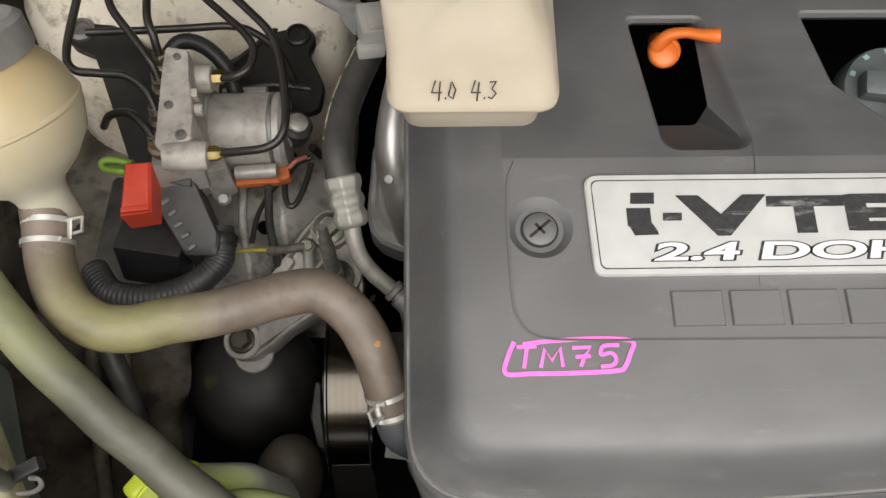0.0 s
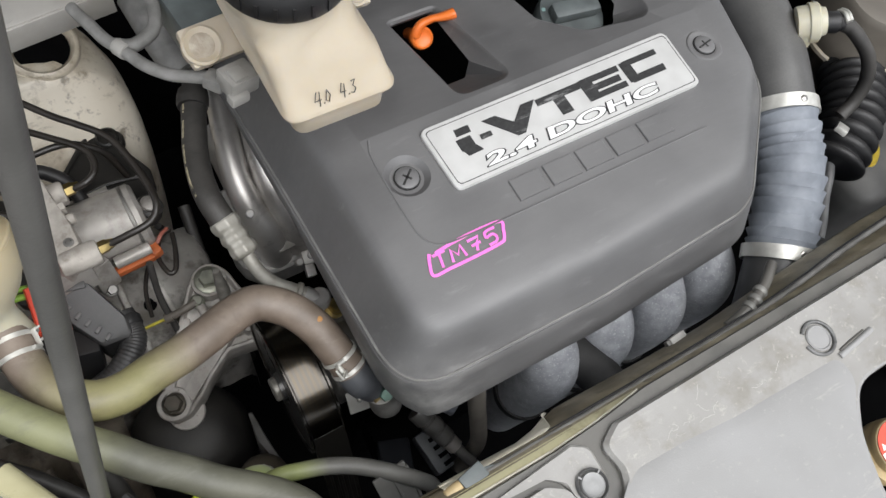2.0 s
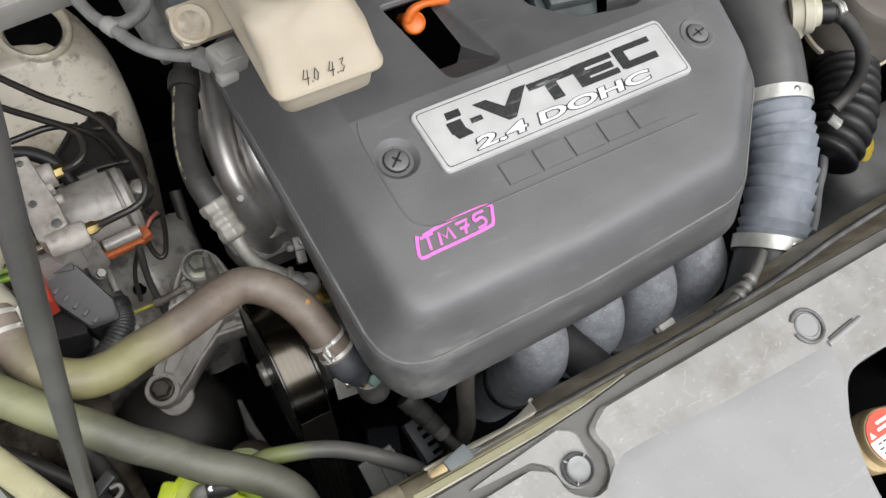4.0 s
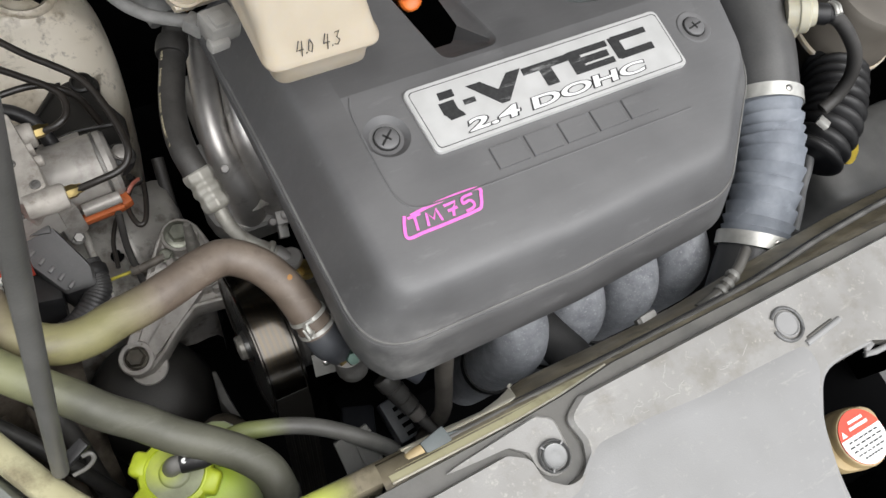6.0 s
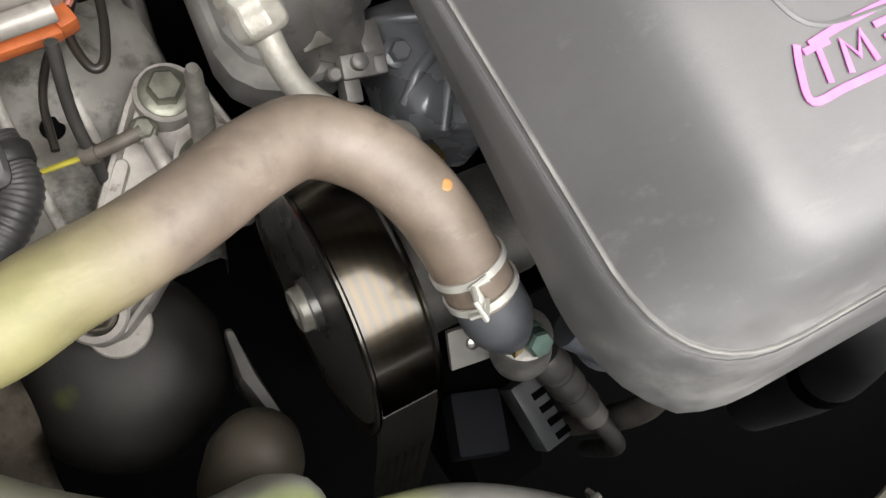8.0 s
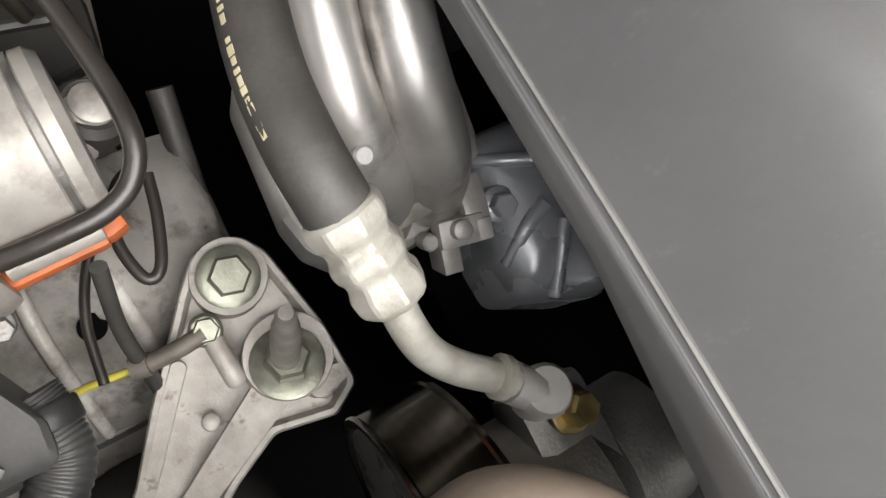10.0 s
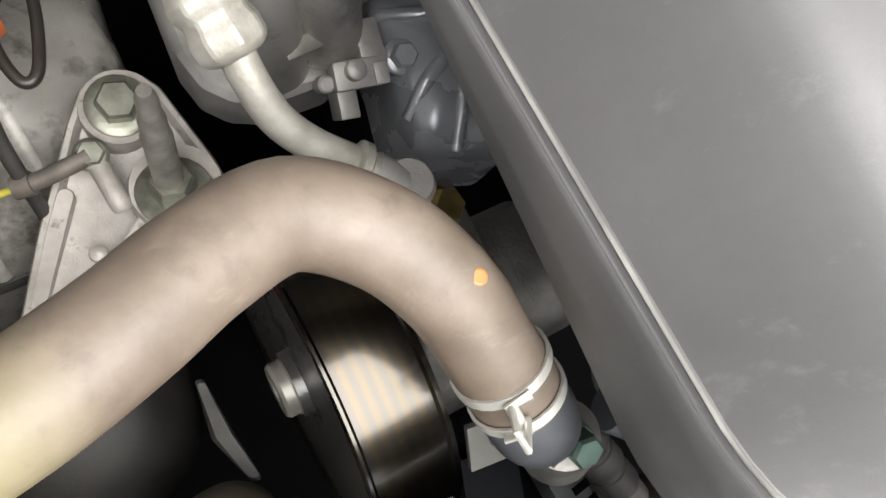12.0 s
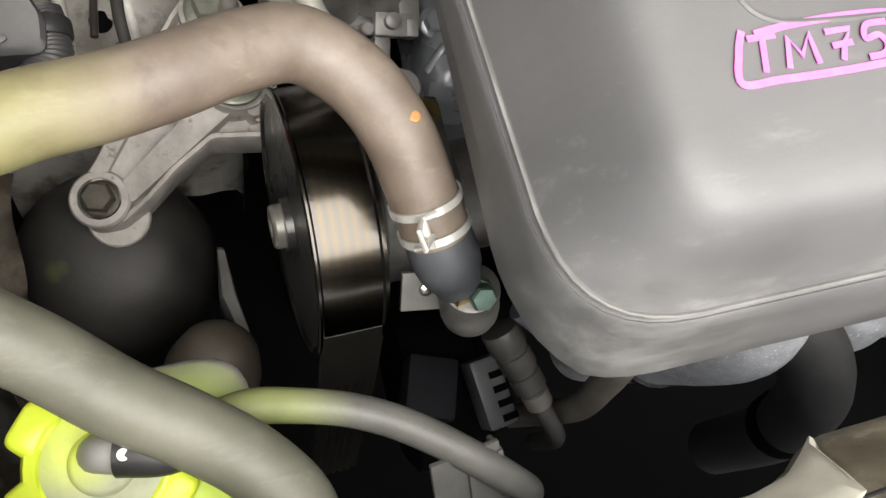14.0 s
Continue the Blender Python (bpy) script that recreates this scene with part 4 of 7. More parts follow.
    # fasteners
    for x, y, depth in ((0.0575, 0.130, 0.0040), (0.3325, 0.133, 0.0)):
        z = TOP - depth
        if not depth:
            bm = new_bm()
            lathe(bm, [(0.0150, 0.0001), (0.0143, 0.0009), (0.0128, 0.0011), (0.0098, 0.0002)], (x, y, z), (0, 0, 1), 32, caps=False)
            part("fastener_seat", bm, "cover", t)
        bm = new_bm()
        lathe(bm, [(0.0096, 0.0002), (0.0096, 0.0005)], (x, y, z), (0, 0, 1), 28)
        part("fastener_gap", bm, "black", t)
        bm = new_bm()
        lathe(bm, [(0.0086, 0.0003), (0.0086, 0.0016), (0.0080, 0.0021), (0.0035, 0.0023)], (x, y, z), (0, 0, 1), 28)
        f = part("fastener", bm, "cover", t, "round slotted plastic fastener")
        bm = new_bm()
        box(bm, (x, y, z + 0.0021), (0.0140, 0.0016, 0.0006), 0, (0, 0, 40 if depth else 12))
        box(bm, (x, y, z + 0.0021), (0.0070, 0.0016, 0.0006), 0, (0, 0, 130 if depth else 102))
        part("slot", bm, "black", f)
    # hand-written stock mark
    z = TOP + 0.0006
    strokes = [[(0.0425, 0.0725), (0.0395, 0.0662), (0.0378, 0.0575), (0.050, 0.0572), (0.070, 0.0572), (0.0905, 0.0580), (0.0945, 0.060), (0.0975, 0.066), (0.0985, 0.0722), (0.080, 0.0735), (0.060, 0.0727), (0.0465, 0.0712)],
               [(0.0435, 0.0700), (0.0530, 0.0702)], [(0.0485, 0.0700), (0.0465, 0.0598)],
               [(0.0545, 0.0600), (0.0568, 0.0690), (0.0600, 0.0632), (0.0642, 0.0694), (0.0650, 0.0602)],
               [(0.0700, 0.0692), (0.0788, 0.0694), (0.0755, 0.0650), (0.0735, 0.0602)], [(0.0712, 0.0648), (0.0785, 0.0652)],
               [(0.0925, 0.0702), (0.0850, 0.0698), (0.0835, 0.0658), (0.0885, 0.0664), (0.0905, 0.0634), (0.0885, 0.0606), (0.0828, 0.0600)]]
    for k, s in enumerate(strokes):
        s = [(x - 0.0012, y - 0.0008) for x, y in s]
        smooth_line = [(p.x, p.y) for p in spline([(*q, 0) for q in s], 6 * (len(s) - 1))] if k in (0, 6) else s
        bm = ribbon(new_bm(), smooth_line, 0.0019 if k else 0.0022, z - 0.0002 + 0.00003 * k, 0.00025)
        part("marker_stroke", bm, "pink", t, "pink paint marker stroke", 0)
    return t


engine_cover()


def dipstick():
    t = thing("oil_dipstick", (0.142, 0.245, 0.80), "bright orange plastic oil dipstick handle", "dipstick")
    bm = new_bm()
    tube(bm, [(0.142, 0.262, 0.80), (0.142, 0.262, 0.893)], 0.004, 10)
    part("tube", bm, "deep", t)
    bm = new_bm()
    lathe(bm, [(0.005, -0.030), (0.0060, -0.012), (0.0090, -0.005), (0.0098, 0.003), (0.0090, 0.0065), (0.0076, 0.0072), (0.0066, 0.0062), (0.001, 0.0060)], (0.1450, 0.2575, 0.912), (-0.12, -0.72, 0.70), 28)
    tube(bm, [(0.1400, 0.2580, 0.9165), (0.1450, 0.2600, 0.9240), (0.1530, 0.2590, 0.9285), (0.1610, 0.2560, 0.9310), (0.1680, 0.2535, 0.9335), (0.1712, 0.2530, 0.9345)], lambda u: 0.0066 - 0.0020 * math.sin(math.pi * min(1.0, u * 1.15)) ** 2 - 0.0004 * u, 14, flat=0.7)
    part("handle", bm, "orange", t, smooth=60)


dipstick()


def oil_cap():
    t = thing("oil_filler_cap", (0.276, 0.234, 0.88), "dark grey oil filler cap with teal lettering", "oil cap")
    o, ax = (0.277, 0.228, 0.90), (0.0, -0.12, 1)
    bm = new_bm()
    lathe(bm, [(0.026, -0.02), (0.028, -0.012), (0.030, 0.0), (0.030, 0.012), (0.0285, 0.0155), (0.022, 0.0165)], o, ax, 40)
    part("cap_body", bm, "capgrey", t)
    bm = new_bm()
    box(bm, (0.277, 0.225, 0.9215), (0.044, 0.016, 0.012), 0.004, (7, 0, -8))
    part("grip", bm, "capgrey", t, "raised finger grip")
    for k in range(14):
        a = math.pi * (1.08 + 0.84 * k / 13) if k < 9 else math.pi * (0.15 + 0.7 * (k - 9) / 4)
        bm = new_bm()
        box(bm, (0.277 + 0.0255 * math.cos(a), 0.2262 + 0.0255 * math.sin(a), 0.9162 - 0.003 * math.sin(a) * -1), (0.0036, 0.0030, 0.0003), 0, (7, 0, math.degrees(a) + 90))
        part("print_bar", bm, "teal", t, smooth=0)


oil_cap()


# ---- brake fluid reservoir ----
def brake_reservoir():
    t = thing("brake_fluid_reservoir", (0.02, 0.20, 0.96), "cream translucent brake fluid reservoir with a black cap", "fluid reservoir")

    def ring(x0, x1, y0, y1, z, r, tilt=0.0):
        return [(p.x, p.y, z + tilt * (p.y - y0)) for p in rounded([(x0, y1, r), (x0, y0, r), (x1, y0, r), (x1, y1, r)], 6)]

    bm = new_bm()
    loft(bm, [ring(-0.0045, 0.046, 0.1655, 0.25, 0.9985, 0.006), ring(-0.0085, 0.050, 0.1612, 0.255, 1.0005, 0.009), ring(-0.0100, 0.0515, 0.1595, 0.26, 1.0035, 0.0095), ring(-0.0105, 0.0525, 0.1595, 0.265, 1.0185, 0.010)])
    part("lower_shell", bm, "cream", t, smooth=60)
    bm = new_bm()
    c = Vector((0.012, 0.222))

    def neck(r, z):
        return [(c.x + r * math.cos(a), c.y + r * math.sin(a), z) for a in (math.pi * 0.75 + 2 * math.pi * k / 28 for k in range(28))]

    loft(bm, [ring(-0.015, 0.057, 0.1590, 0.27, 1.0185, 0.010), ring(-0.0165, 0.0585, 0.1575, 0.27, 1.0195, 0.011), ring(-0.0165, 0.0585, 0.1575, 0.27, 1.0215, 0.011), ring(-0.0150, 0.0570, 0.1600, 0.27, 1.0235, 0.011), ring(-0.0165, 0.0535, 0.1705, 0.268, 1.040, 0.014), ring(-0.0185, 0.046, 0.1800, 0.266, 1.056, 0.020), neck(0.0365, 1.064), neck(0.0355, 1.075)])
    part("upper_shell", bm, "cream", t, smooth=60)
    bm = new_bm()
    lathe(bm, [(0.034, 0.0), (0.0385, 0.001), (0.0395, 0.004), (0.0395, 0.014), (0.037, 0.018), (0.030, 0.0185), (0.029, 0.014), (0.005, 0.013)], (c.x, c.y, 1.073), (0, 0, 1), 48)
    cap = part("screw_cap", bm, "black", t, "ribbed black screw cap")
    for k in range(24):
        a = 2 * math.pi * k / 24
        bm = new_bm()
        box(bm, (c.x + 0.0397 * math.cos(a), c.y + 0.0397 * math.sin(a), 1.082), (0.0016, 0.0022, 0.009), 0, (0, 0, math.degrees(a)))
        part("grip_rib", bm, "black", cap, smooth=0)
    # mounting ears
    for x, y, z in ((-0.034, 0.250, 0.997), (0.075, 0.252, 1.002)):
        bm = new_bm()
        side = 1 if x < 0 else -1
        box(bm, (x + side * 0.010, y + 0.003, z - 0.002), (0.042, 0.027, 0.010), 0.003, (26.6, 0, side * 4))
        lathe(bm, [(0.0125, -0.007), (0.0132, 0.0), (0.0132, 0.005), (0.0115, 0.0062), (0.0088, 0.004)], (x, y, z), (0, -0.5, 1), 28)
        ear = part("mounting_ear", bm, "cream", t, smooth=50)
        bm = new_bm()
        lathe(bm, [(0.0082, 0.0045), (0.0078, 0.0015), (0.0035, 0.0012), (0.0030, 0.0035), (0.001, 0.0038)], (x, y, z), (0, -0.5, 1), 20)
        part("recessed_bolt", bm, "bolt_tan", ear, "recessed dull bolt")
    # level marks written by hand
    lines = [[(0, 1), (-0.3, 0.35), (0.5, 0.35)], [(0.35, 0.95), (0.25, -0.1)], [(0.75, 0), (0.8, 0.08)], [(1.2, 0.9), (1.0, 0.2), (1.35, 0.0), (1.55, 0.5), (1.25, 0.92)],
             [(3.0, 1), (2.75, 0.35), (3.45, 0.35)], [(3.3, 0.9), (3.2, -0.1)], [(3.75, 0), (3.8, 0.08)], [(4.1, 0.9), (4.6, 0.95), (4.3, 0.55), (4.65, 0.3), (4.35, 0.0), (4.05, 0.1)]]
    for s in lines:
        bm = new_bm()
        tube(bm, [(0.0045 + 0.0055 * x, 0.1606 + 0.0036 * y, 1.0262 + 0.0088 * y) for x, y in s], 0.00034, 5, 0)
        part("ink_stroke", bm, "ink", t, smooth=0)
    # level sensor plug
    bm = new_bm()
    box(bm, (-0.0215, 0.224, 0.988), (0.022, 0.018, 0.015), 0.002, (0, 8, 12))
    box(bm, (-0.0225, 0.2215, 0.9965), (0.010, 0.011, 0.004), 0.001, (0, 8, 12))
    box(bm, (-0.0260, 0.214, 0.983), (0.014, 0.008, 0.008), 0.002, (0, 8, 12))
    part("sensor_plug", bm, "conn", t, "grey sensor plug")


brake_reservoir()

hs = thing("wiring_harness", (-0.05, 0.27, 0.95), "grey taped wiring harness with plugs", "wiring")
one_tube("sleeve", [(-0.036, 0.2385, 0.980), (-0.045, 0.247, 0.975), (-0.056, 0.256, 0.972), (-0.064, 0.266, 0.970), (-0.070, 0.276, 0.969), (-0.076, 0.291, 0.967), (-0.083, 0.306, 0.964), (-0.088, 0.324, 0.962), (-0.094, 0.345, 0.960)], 0.0044, "harness", hs, 12, n=50)
one_tube("sleeve", [(-0.079, 0.298, 0.966), (-0.071, 0.292, 0.968), (-0.064, 0.2915, 0.969), (-0.052, 0.298, 0.969), (-0.045, 0.314, 0.968), (-0.043, 0.335, 0.966), (-0.043, 0.37, 0.96)], 0.0048, "harness", hs, 12, n=40)
bm = new_bm()
lathe(bm, [(0.0056, -0.005), (0.0060, -0.004), (0.0060, 0.004), (0.0056, 0.005)], (-0.0765, 0.2925, 0.967), (-0.4, 0.9, -0.1), 16)
part("tape_wrap", bm, "conn", hs, "pale tape wrap")
bm = new_bm()
box(bm, (-0.0335, 0.2335, 0.981), (0.012, 0.014, 0.010), 0.002, (0, 10, 40))
part("plug", bm, "harness", hs)

ms = thing("brake_master_cylinder", (-0.03, 0.31, 0.90), "dark grey metal brake master cylinder parts", "brake cylinder")
bm = new_bm()
box(bm, (-0.020, 0.305, 0.955), (0.036, 0.05, 0.04), 0.006, (0, 0, 5))
part("housing", bm, "capgrey", ms)
bm = new_bm()
lathe(bm, [(0.02, 0), (0.02, 0.16), (0.016, 0.165)], (0.02, 0.26, 0.955), (0, 1, 0.05), 24)
part("cylinder", bm, "alu", ms)

rl = thing("cross_bar", (-0.2, 0.38, 0.90), "dusty grey steel bar across the corner of the bay", "car body")
bm = new_bm()
box(bm, (-0.185, 0.380, 0.930), (0.25, 0.036, 0.010), 0.003, (0, -2, 4))
part("bar", bm, "rail", rl)
bm = new_bm()
box(bm, (-0.184, 0.3625, 0.922), (0.245, 0.003, 0.022), 0.001, (0, -2, 4))
part("turned_edge", bm, "rail", rl)
bm = new_bm()
lathe(bm, [(0.010, 0), (0.010, 0.0006)], (-0.138, 0.3785, 0.9365), (0.03, 0, 1), 24)
part("plug", bm, "rail", rl, "flush round plug")


# ---- power steering ----
def ps_tank():
    t = thing("power_steering_tank", (-0.24, 0.21, 0.88), "yellowed translucent power steering fluid tank", "fluid reservoir")
    o, ax = Vector((-0.2165, 0.168, 0.893)), Vector((-0.20, 0.52, 0.75)).normalized()
    bm = new_bm()
    lathe(bm, [(0.0145, -0.012), (0.0145, 0.010), (0.017, 0.016), (0.030, 0.026), (0.041, 0.039), (0.0455, 0.053), (0.046, 0.060), (0.0445, 0.070), (0.041, 0.078), (0.036, 0.085), (0.033, 0.094)], o, ax, 40)
    part("bottle", bm, "yellowed", t, smooth=60)
    bm = new_bm()
    lathe(bm, [(0.0458, 0.0575), (0.0468, 0.0585), (0.0468, 0.0600), (0.0458, 0.0610)], o, ax, 40, caps=False)
    part("seam", bm, "yellowed", t, "moulded seam")
    bm = new_bm()
    lathe(bm, [(0.036, 0.088), (0.0375, 0.090), (0.0375, 0.104), (0.034, 0.107), (0.029, 0.107), (0.028, 0.103), (0.004, 0.103)], o, ax, 32)
    part("screw_cap", bm, "conn", t, "pale grey screw cap")
    return t


ps_tank()


def hose_clamp(t, p, axis, r, width=0.011, ears=(0, 0, 1)):
    """A spring band clamp with a squeezing ear."""
    a = Vector(axis).normalized()
    clamp = None
    for s in (-1, 1):
        bm = new_bm()
        lathe(bm, [(r, -0.0016), (r + 0.0009, -0.0016), (r + 0.0009, 0.0016), (r, 0.0016)], Vector(p) + a * s * width * 0.5, a, 28, caps=False)
        band = part("clamp_band", bm, "white_metal", t, "bright spring clamp band", 30)
        clamp = clamp or band
    e = (Vector(ears) - a * Vector(ears).dot(a)).normalized()
    q = Vector(p) + e * (r + 0.001)
    side = a.cross(e)
    bm = new_bm()
    tube(bm, [q - a * width * 0.5 - side * 0.006, q - a * width * 0.5 + e * 0.001, q + a * width * 0.5 + e * 0.001, q + a * width * 0.5 + side * 0.006], 0.0021, 8, 0, flat=0.6)
    part("clamp_bridge", bm, "white_metal", t)
    bm = new_bm()
    tube(bm, [q + a * 0.002 - side * 0.002, q + a * 0.002 + e * 0.010, q - a * 0.006 + e * 0.010, q - a * 0.006 + e * 0.001], 0.0011, 8, 0)
    part("clamp_ear", bm, "white_metal", t, "squeezing ear")


M["white_metal"] = surf("pale_plated_spring_steel", (0.66, 0.65, 0.605), (0.53, 0.52, 0.48), 0.4, 0.55, 120, 0.1)

FEED = [(-0.219, 0.172, 0.897), (-0.216, 0.155, 0.893), (-0.212, 0.133, 0.890), (-0.202, 0.112, 0.889), (-0.184, 0.099, 0.888), (-0.165, 0.097, 0.886), (-0.146, 0.102, 0.883), (-0.125, 0.106, 0.880), (-0.104, 0.112, 0.877), (-0.084, 0.119, 0.873), (-0.063, 0.122, 0.868), (-0.044, 0.109, 0.863), (-0.032, 0.090, 0.856), (-0.025, 0.070, 0.845), (-0.0195, 0.0545, 0.8335)]
M["dot"] = surf("dull_orange_paint", (0.42, 0.22, 0.075), (0.36, 0.18, 0.06), 0.55, scale=200)
fh = thing("power_steering_feed_hose", (-0.1, 0.11, 0.86), "aged brown rubber hose with painted yellow-green reflected light", "hose")
one_tube("hose", FEED, 0.0135, "hose", fh, 24, n=90)
hose_clamp(fh, (-0.2155, 0.152, 0.892), (0.05, -0.95, -0.12), 0.0137, 0.012, (1, 0, 0.4))
hose_clamp(fh, (-0.0220, 0.0615, 0.8390), (0.25, -0.80, -0.55), 0.0137, 0.012, (-0.45, -0.2, 0.8))
bm = new_bm()
lathe(bm, [(0.0023, -0.002), (0.0023, 0.0006), (0.0016, 0.0009)], Vector((-0.0285, 0.0900, 0.8690)), (0.08, 0.05, 1), 16)
part("paint_dot", bm, "dot", fh, "orange paint dot", 0)


M["belt_mark"] = surf("brown_belt_residue", (0.064, 0.051, 0.034), (0.050, 0.040, 0.026), 0.23, 1.0, 14, 0.0, coat=0.5, coat_rough=0.14)


def pulley():
    t = thing("power_steering_pump", (-0.03, 0.08, 0.70), "power steering pump with a bare steel ribbed pulley", "pump")
    c = Vector((-0.0655, 0.086, 0.757))
    R = 0.0635
    prof = [(0.010, 0.006), (0.045, 0.007), (0.054, 0.004), (R - 0.003, 0.0), (R - 0.0006, 0.0), (R, 0.0006), (R, 0.0016), (R - 0.0010, 0.0026)]
    prof += [(R - 0.0010, 0.0278), (R, 0.0288), (R, 0.0305), (R - 0.003, 0.0305), (0.05, 0.028), (0.01, 0.027)]
    bm = new_bm()
    lathe(bm, prof, c, (1, 0, 0), 128)
    wheel = part("pulley", bm, "pulley", t, "bare worn pulley wheel", 22)
    for k in range(5):
        band = lathe(new_bm(), [(R - 0.00094, 0.0046 + 0.0044 * k), (R - 0.00094, 0.0069 + 0.0044 * k)], c, (1, 0, 0), 96, caps=False)
        part("belt_mark", band, "belt_mark", wheel, "brown belt mark" if k == 0 else "", 60)
    bm = new_bm()
    lathe(bm, [(0.0585, 0.0015), (0.055, 0.0030), (0.046, 0.0052), (0.034, 0.0062), (0.024, 0.0035), (0.0135, 0.0030), (0.0125, -0.002), (0.004, -0.002)], c, (1, 0, 0), 64)
    part("web", bm, "pulley_face", wheel, "dark dished web", 30)
    part("hub_nut", lathe(new_bm(), [(0.0125, 0.0), (0.0125, 0.003), (0.0105, 0.0045), (0.0105, 0.0080), (0.0095, 0.0093), (0.005, 0.0093), (0.004, 0.0078)], c + Vector((0.002, 0, 0)), (-1, 0, 0), 28), "stud", wheel, "dull round hub end", 30)
    bm = new_bm()
    lathe(bm, [(0.032, 0.0), (0.036, 0.005), (0.036, 0.035), (0.028, 0.045), (0.028, 0.07)], c + Vector((0.034, 0, 0)), (1, 0, 0), 32)
    part("pump_body", bm, "alu_dark", t, "dull cast pump body")
    # inlet stub, plug and bracket
    bm = new_bm()
    tube(bm, [(-0.0205, 0.0575, 0.8355), (-0.0170, 0.0485, 0.8285), (-0.0130, 0.0425, 0.8195), (-0.0085, 0.0385, 0.8090), (-0.0060, 0.0370, 0.7980)], lambda u: 0.0128 + 0.0012 * math.sin(math.pi * min(1.0, u * 1.7)) - 0.0042 * max(0.0, u - 0.45) / 0.55, 22, 24)
    part("inlet_elbow", bm, "elbow", t, "dusty blue-grey inlet elbow", 60)
    bm = new_bm()
    lathe(bm, [(0.0100, -0.002), (0.0120, -0.001), (0.0124, 0.001), (0.0122, 0.012), (0.0131, 0.0135), (0.0131, 0.019), (0.0122, 0.023), (0.0095, 0.025)], (-0.0020, 0.0335, 0.8070), (0.14, -0.34, -0.93), 32)
    part("outlet_housing", bm, "alu_dark", t, "cast outlet housing")
    hex_bolt(t, (-0.0010, 0.0310, 0.8105), 0.0058, (-0.05, -0.5, 0.85), 0.009, 0.0066, "green_plated", "plug")
    bm = new_bm()
    box(bm, (-0.0090, 0.0300, 0.8120), (0.0060, 0.0035, 0.0070), 0.0008, (-30, 0, 12))
    part("brass_tab", bm, "brass", t, "small brass tab")
    bm = new_bm()
    box(bm, (-0.0180, 0.0395, 0.787), (0.0185, 0.003, 0.0185), 0.0006, (-55, 0, -8))
    br = part("bracket", bm, "sheet", t, "grey sheet bracket")
    bm = new_bm()
    lathe(bm, [(0.0032, 0.0), (0.0030, 0.0012), (0.0016, 0.0022)], (-0.0165, 0.0395, 0.7890), (0, -0.55, 0.85), 14)
    part("rivet", bm, "steel", br)
    # banjo fitting on the pressure line
    bm = new_bm()
    lathe(bm, [(0.0095, 0.0), (0.0095, 0.014), (0.008, 0.016)], (-0.008, 0.128, 0.785), (0, 0.1, 1), 20)
    tube(bm, [(-0.018, 0.138, 0.798), (-0.008, 0.128, 0.793)], 0.0075, 12)
    part("banjo", bm, "alu", t)
    hex_bolt(t, (0.0, 0.118, 0.790), 0.0065, (0.2, -0.1, 1), 0.010, 0.009, "brass", "union_bolt")
    bm = new_bm()
    box(bm, (-0.002, 0.105, 0.772), (0.03, 0.05, 0.03), 0.006)
    part("valve_body", bm, "alu_dark", t)
    return t


M["zinc_dark"] = surf("dull_grey_folded_sheet", (0.135, 0.132, 0.122), (0.085, 0.083, 0.076), 0.5, 0.3, 40, 0.15)
M["sheet"] = surf("dusty_grey_sheet_metal", (0.22, 0.217, 0.20), (0.14, 0.137, 0.125), 0.5, 0.3, 30, 0.1)
M["alu_dark"] = surf("dull_cast_aluminium", (0.26, 0.25, 0.235), (0.15, 0.145, 0.135), 0.5, 0.7, 60, 0.3)
M["elbow"] = surf("dusty_blue_grey_rubber_elbow", (0.060, 0.063, 0.070), (0.035, 0.037, 0.042), 0.5, scale=60, bump=0.1, scuff=0.2, scuff_col=(0.16, 0.16, 0.165))
M["green_plated"] = surf("green_plated_bolt", (0.13, 0.20, 0.17), (0.08, 0.12, 0.10), 0.4, 0.7, 120, 0.1)
pulley()


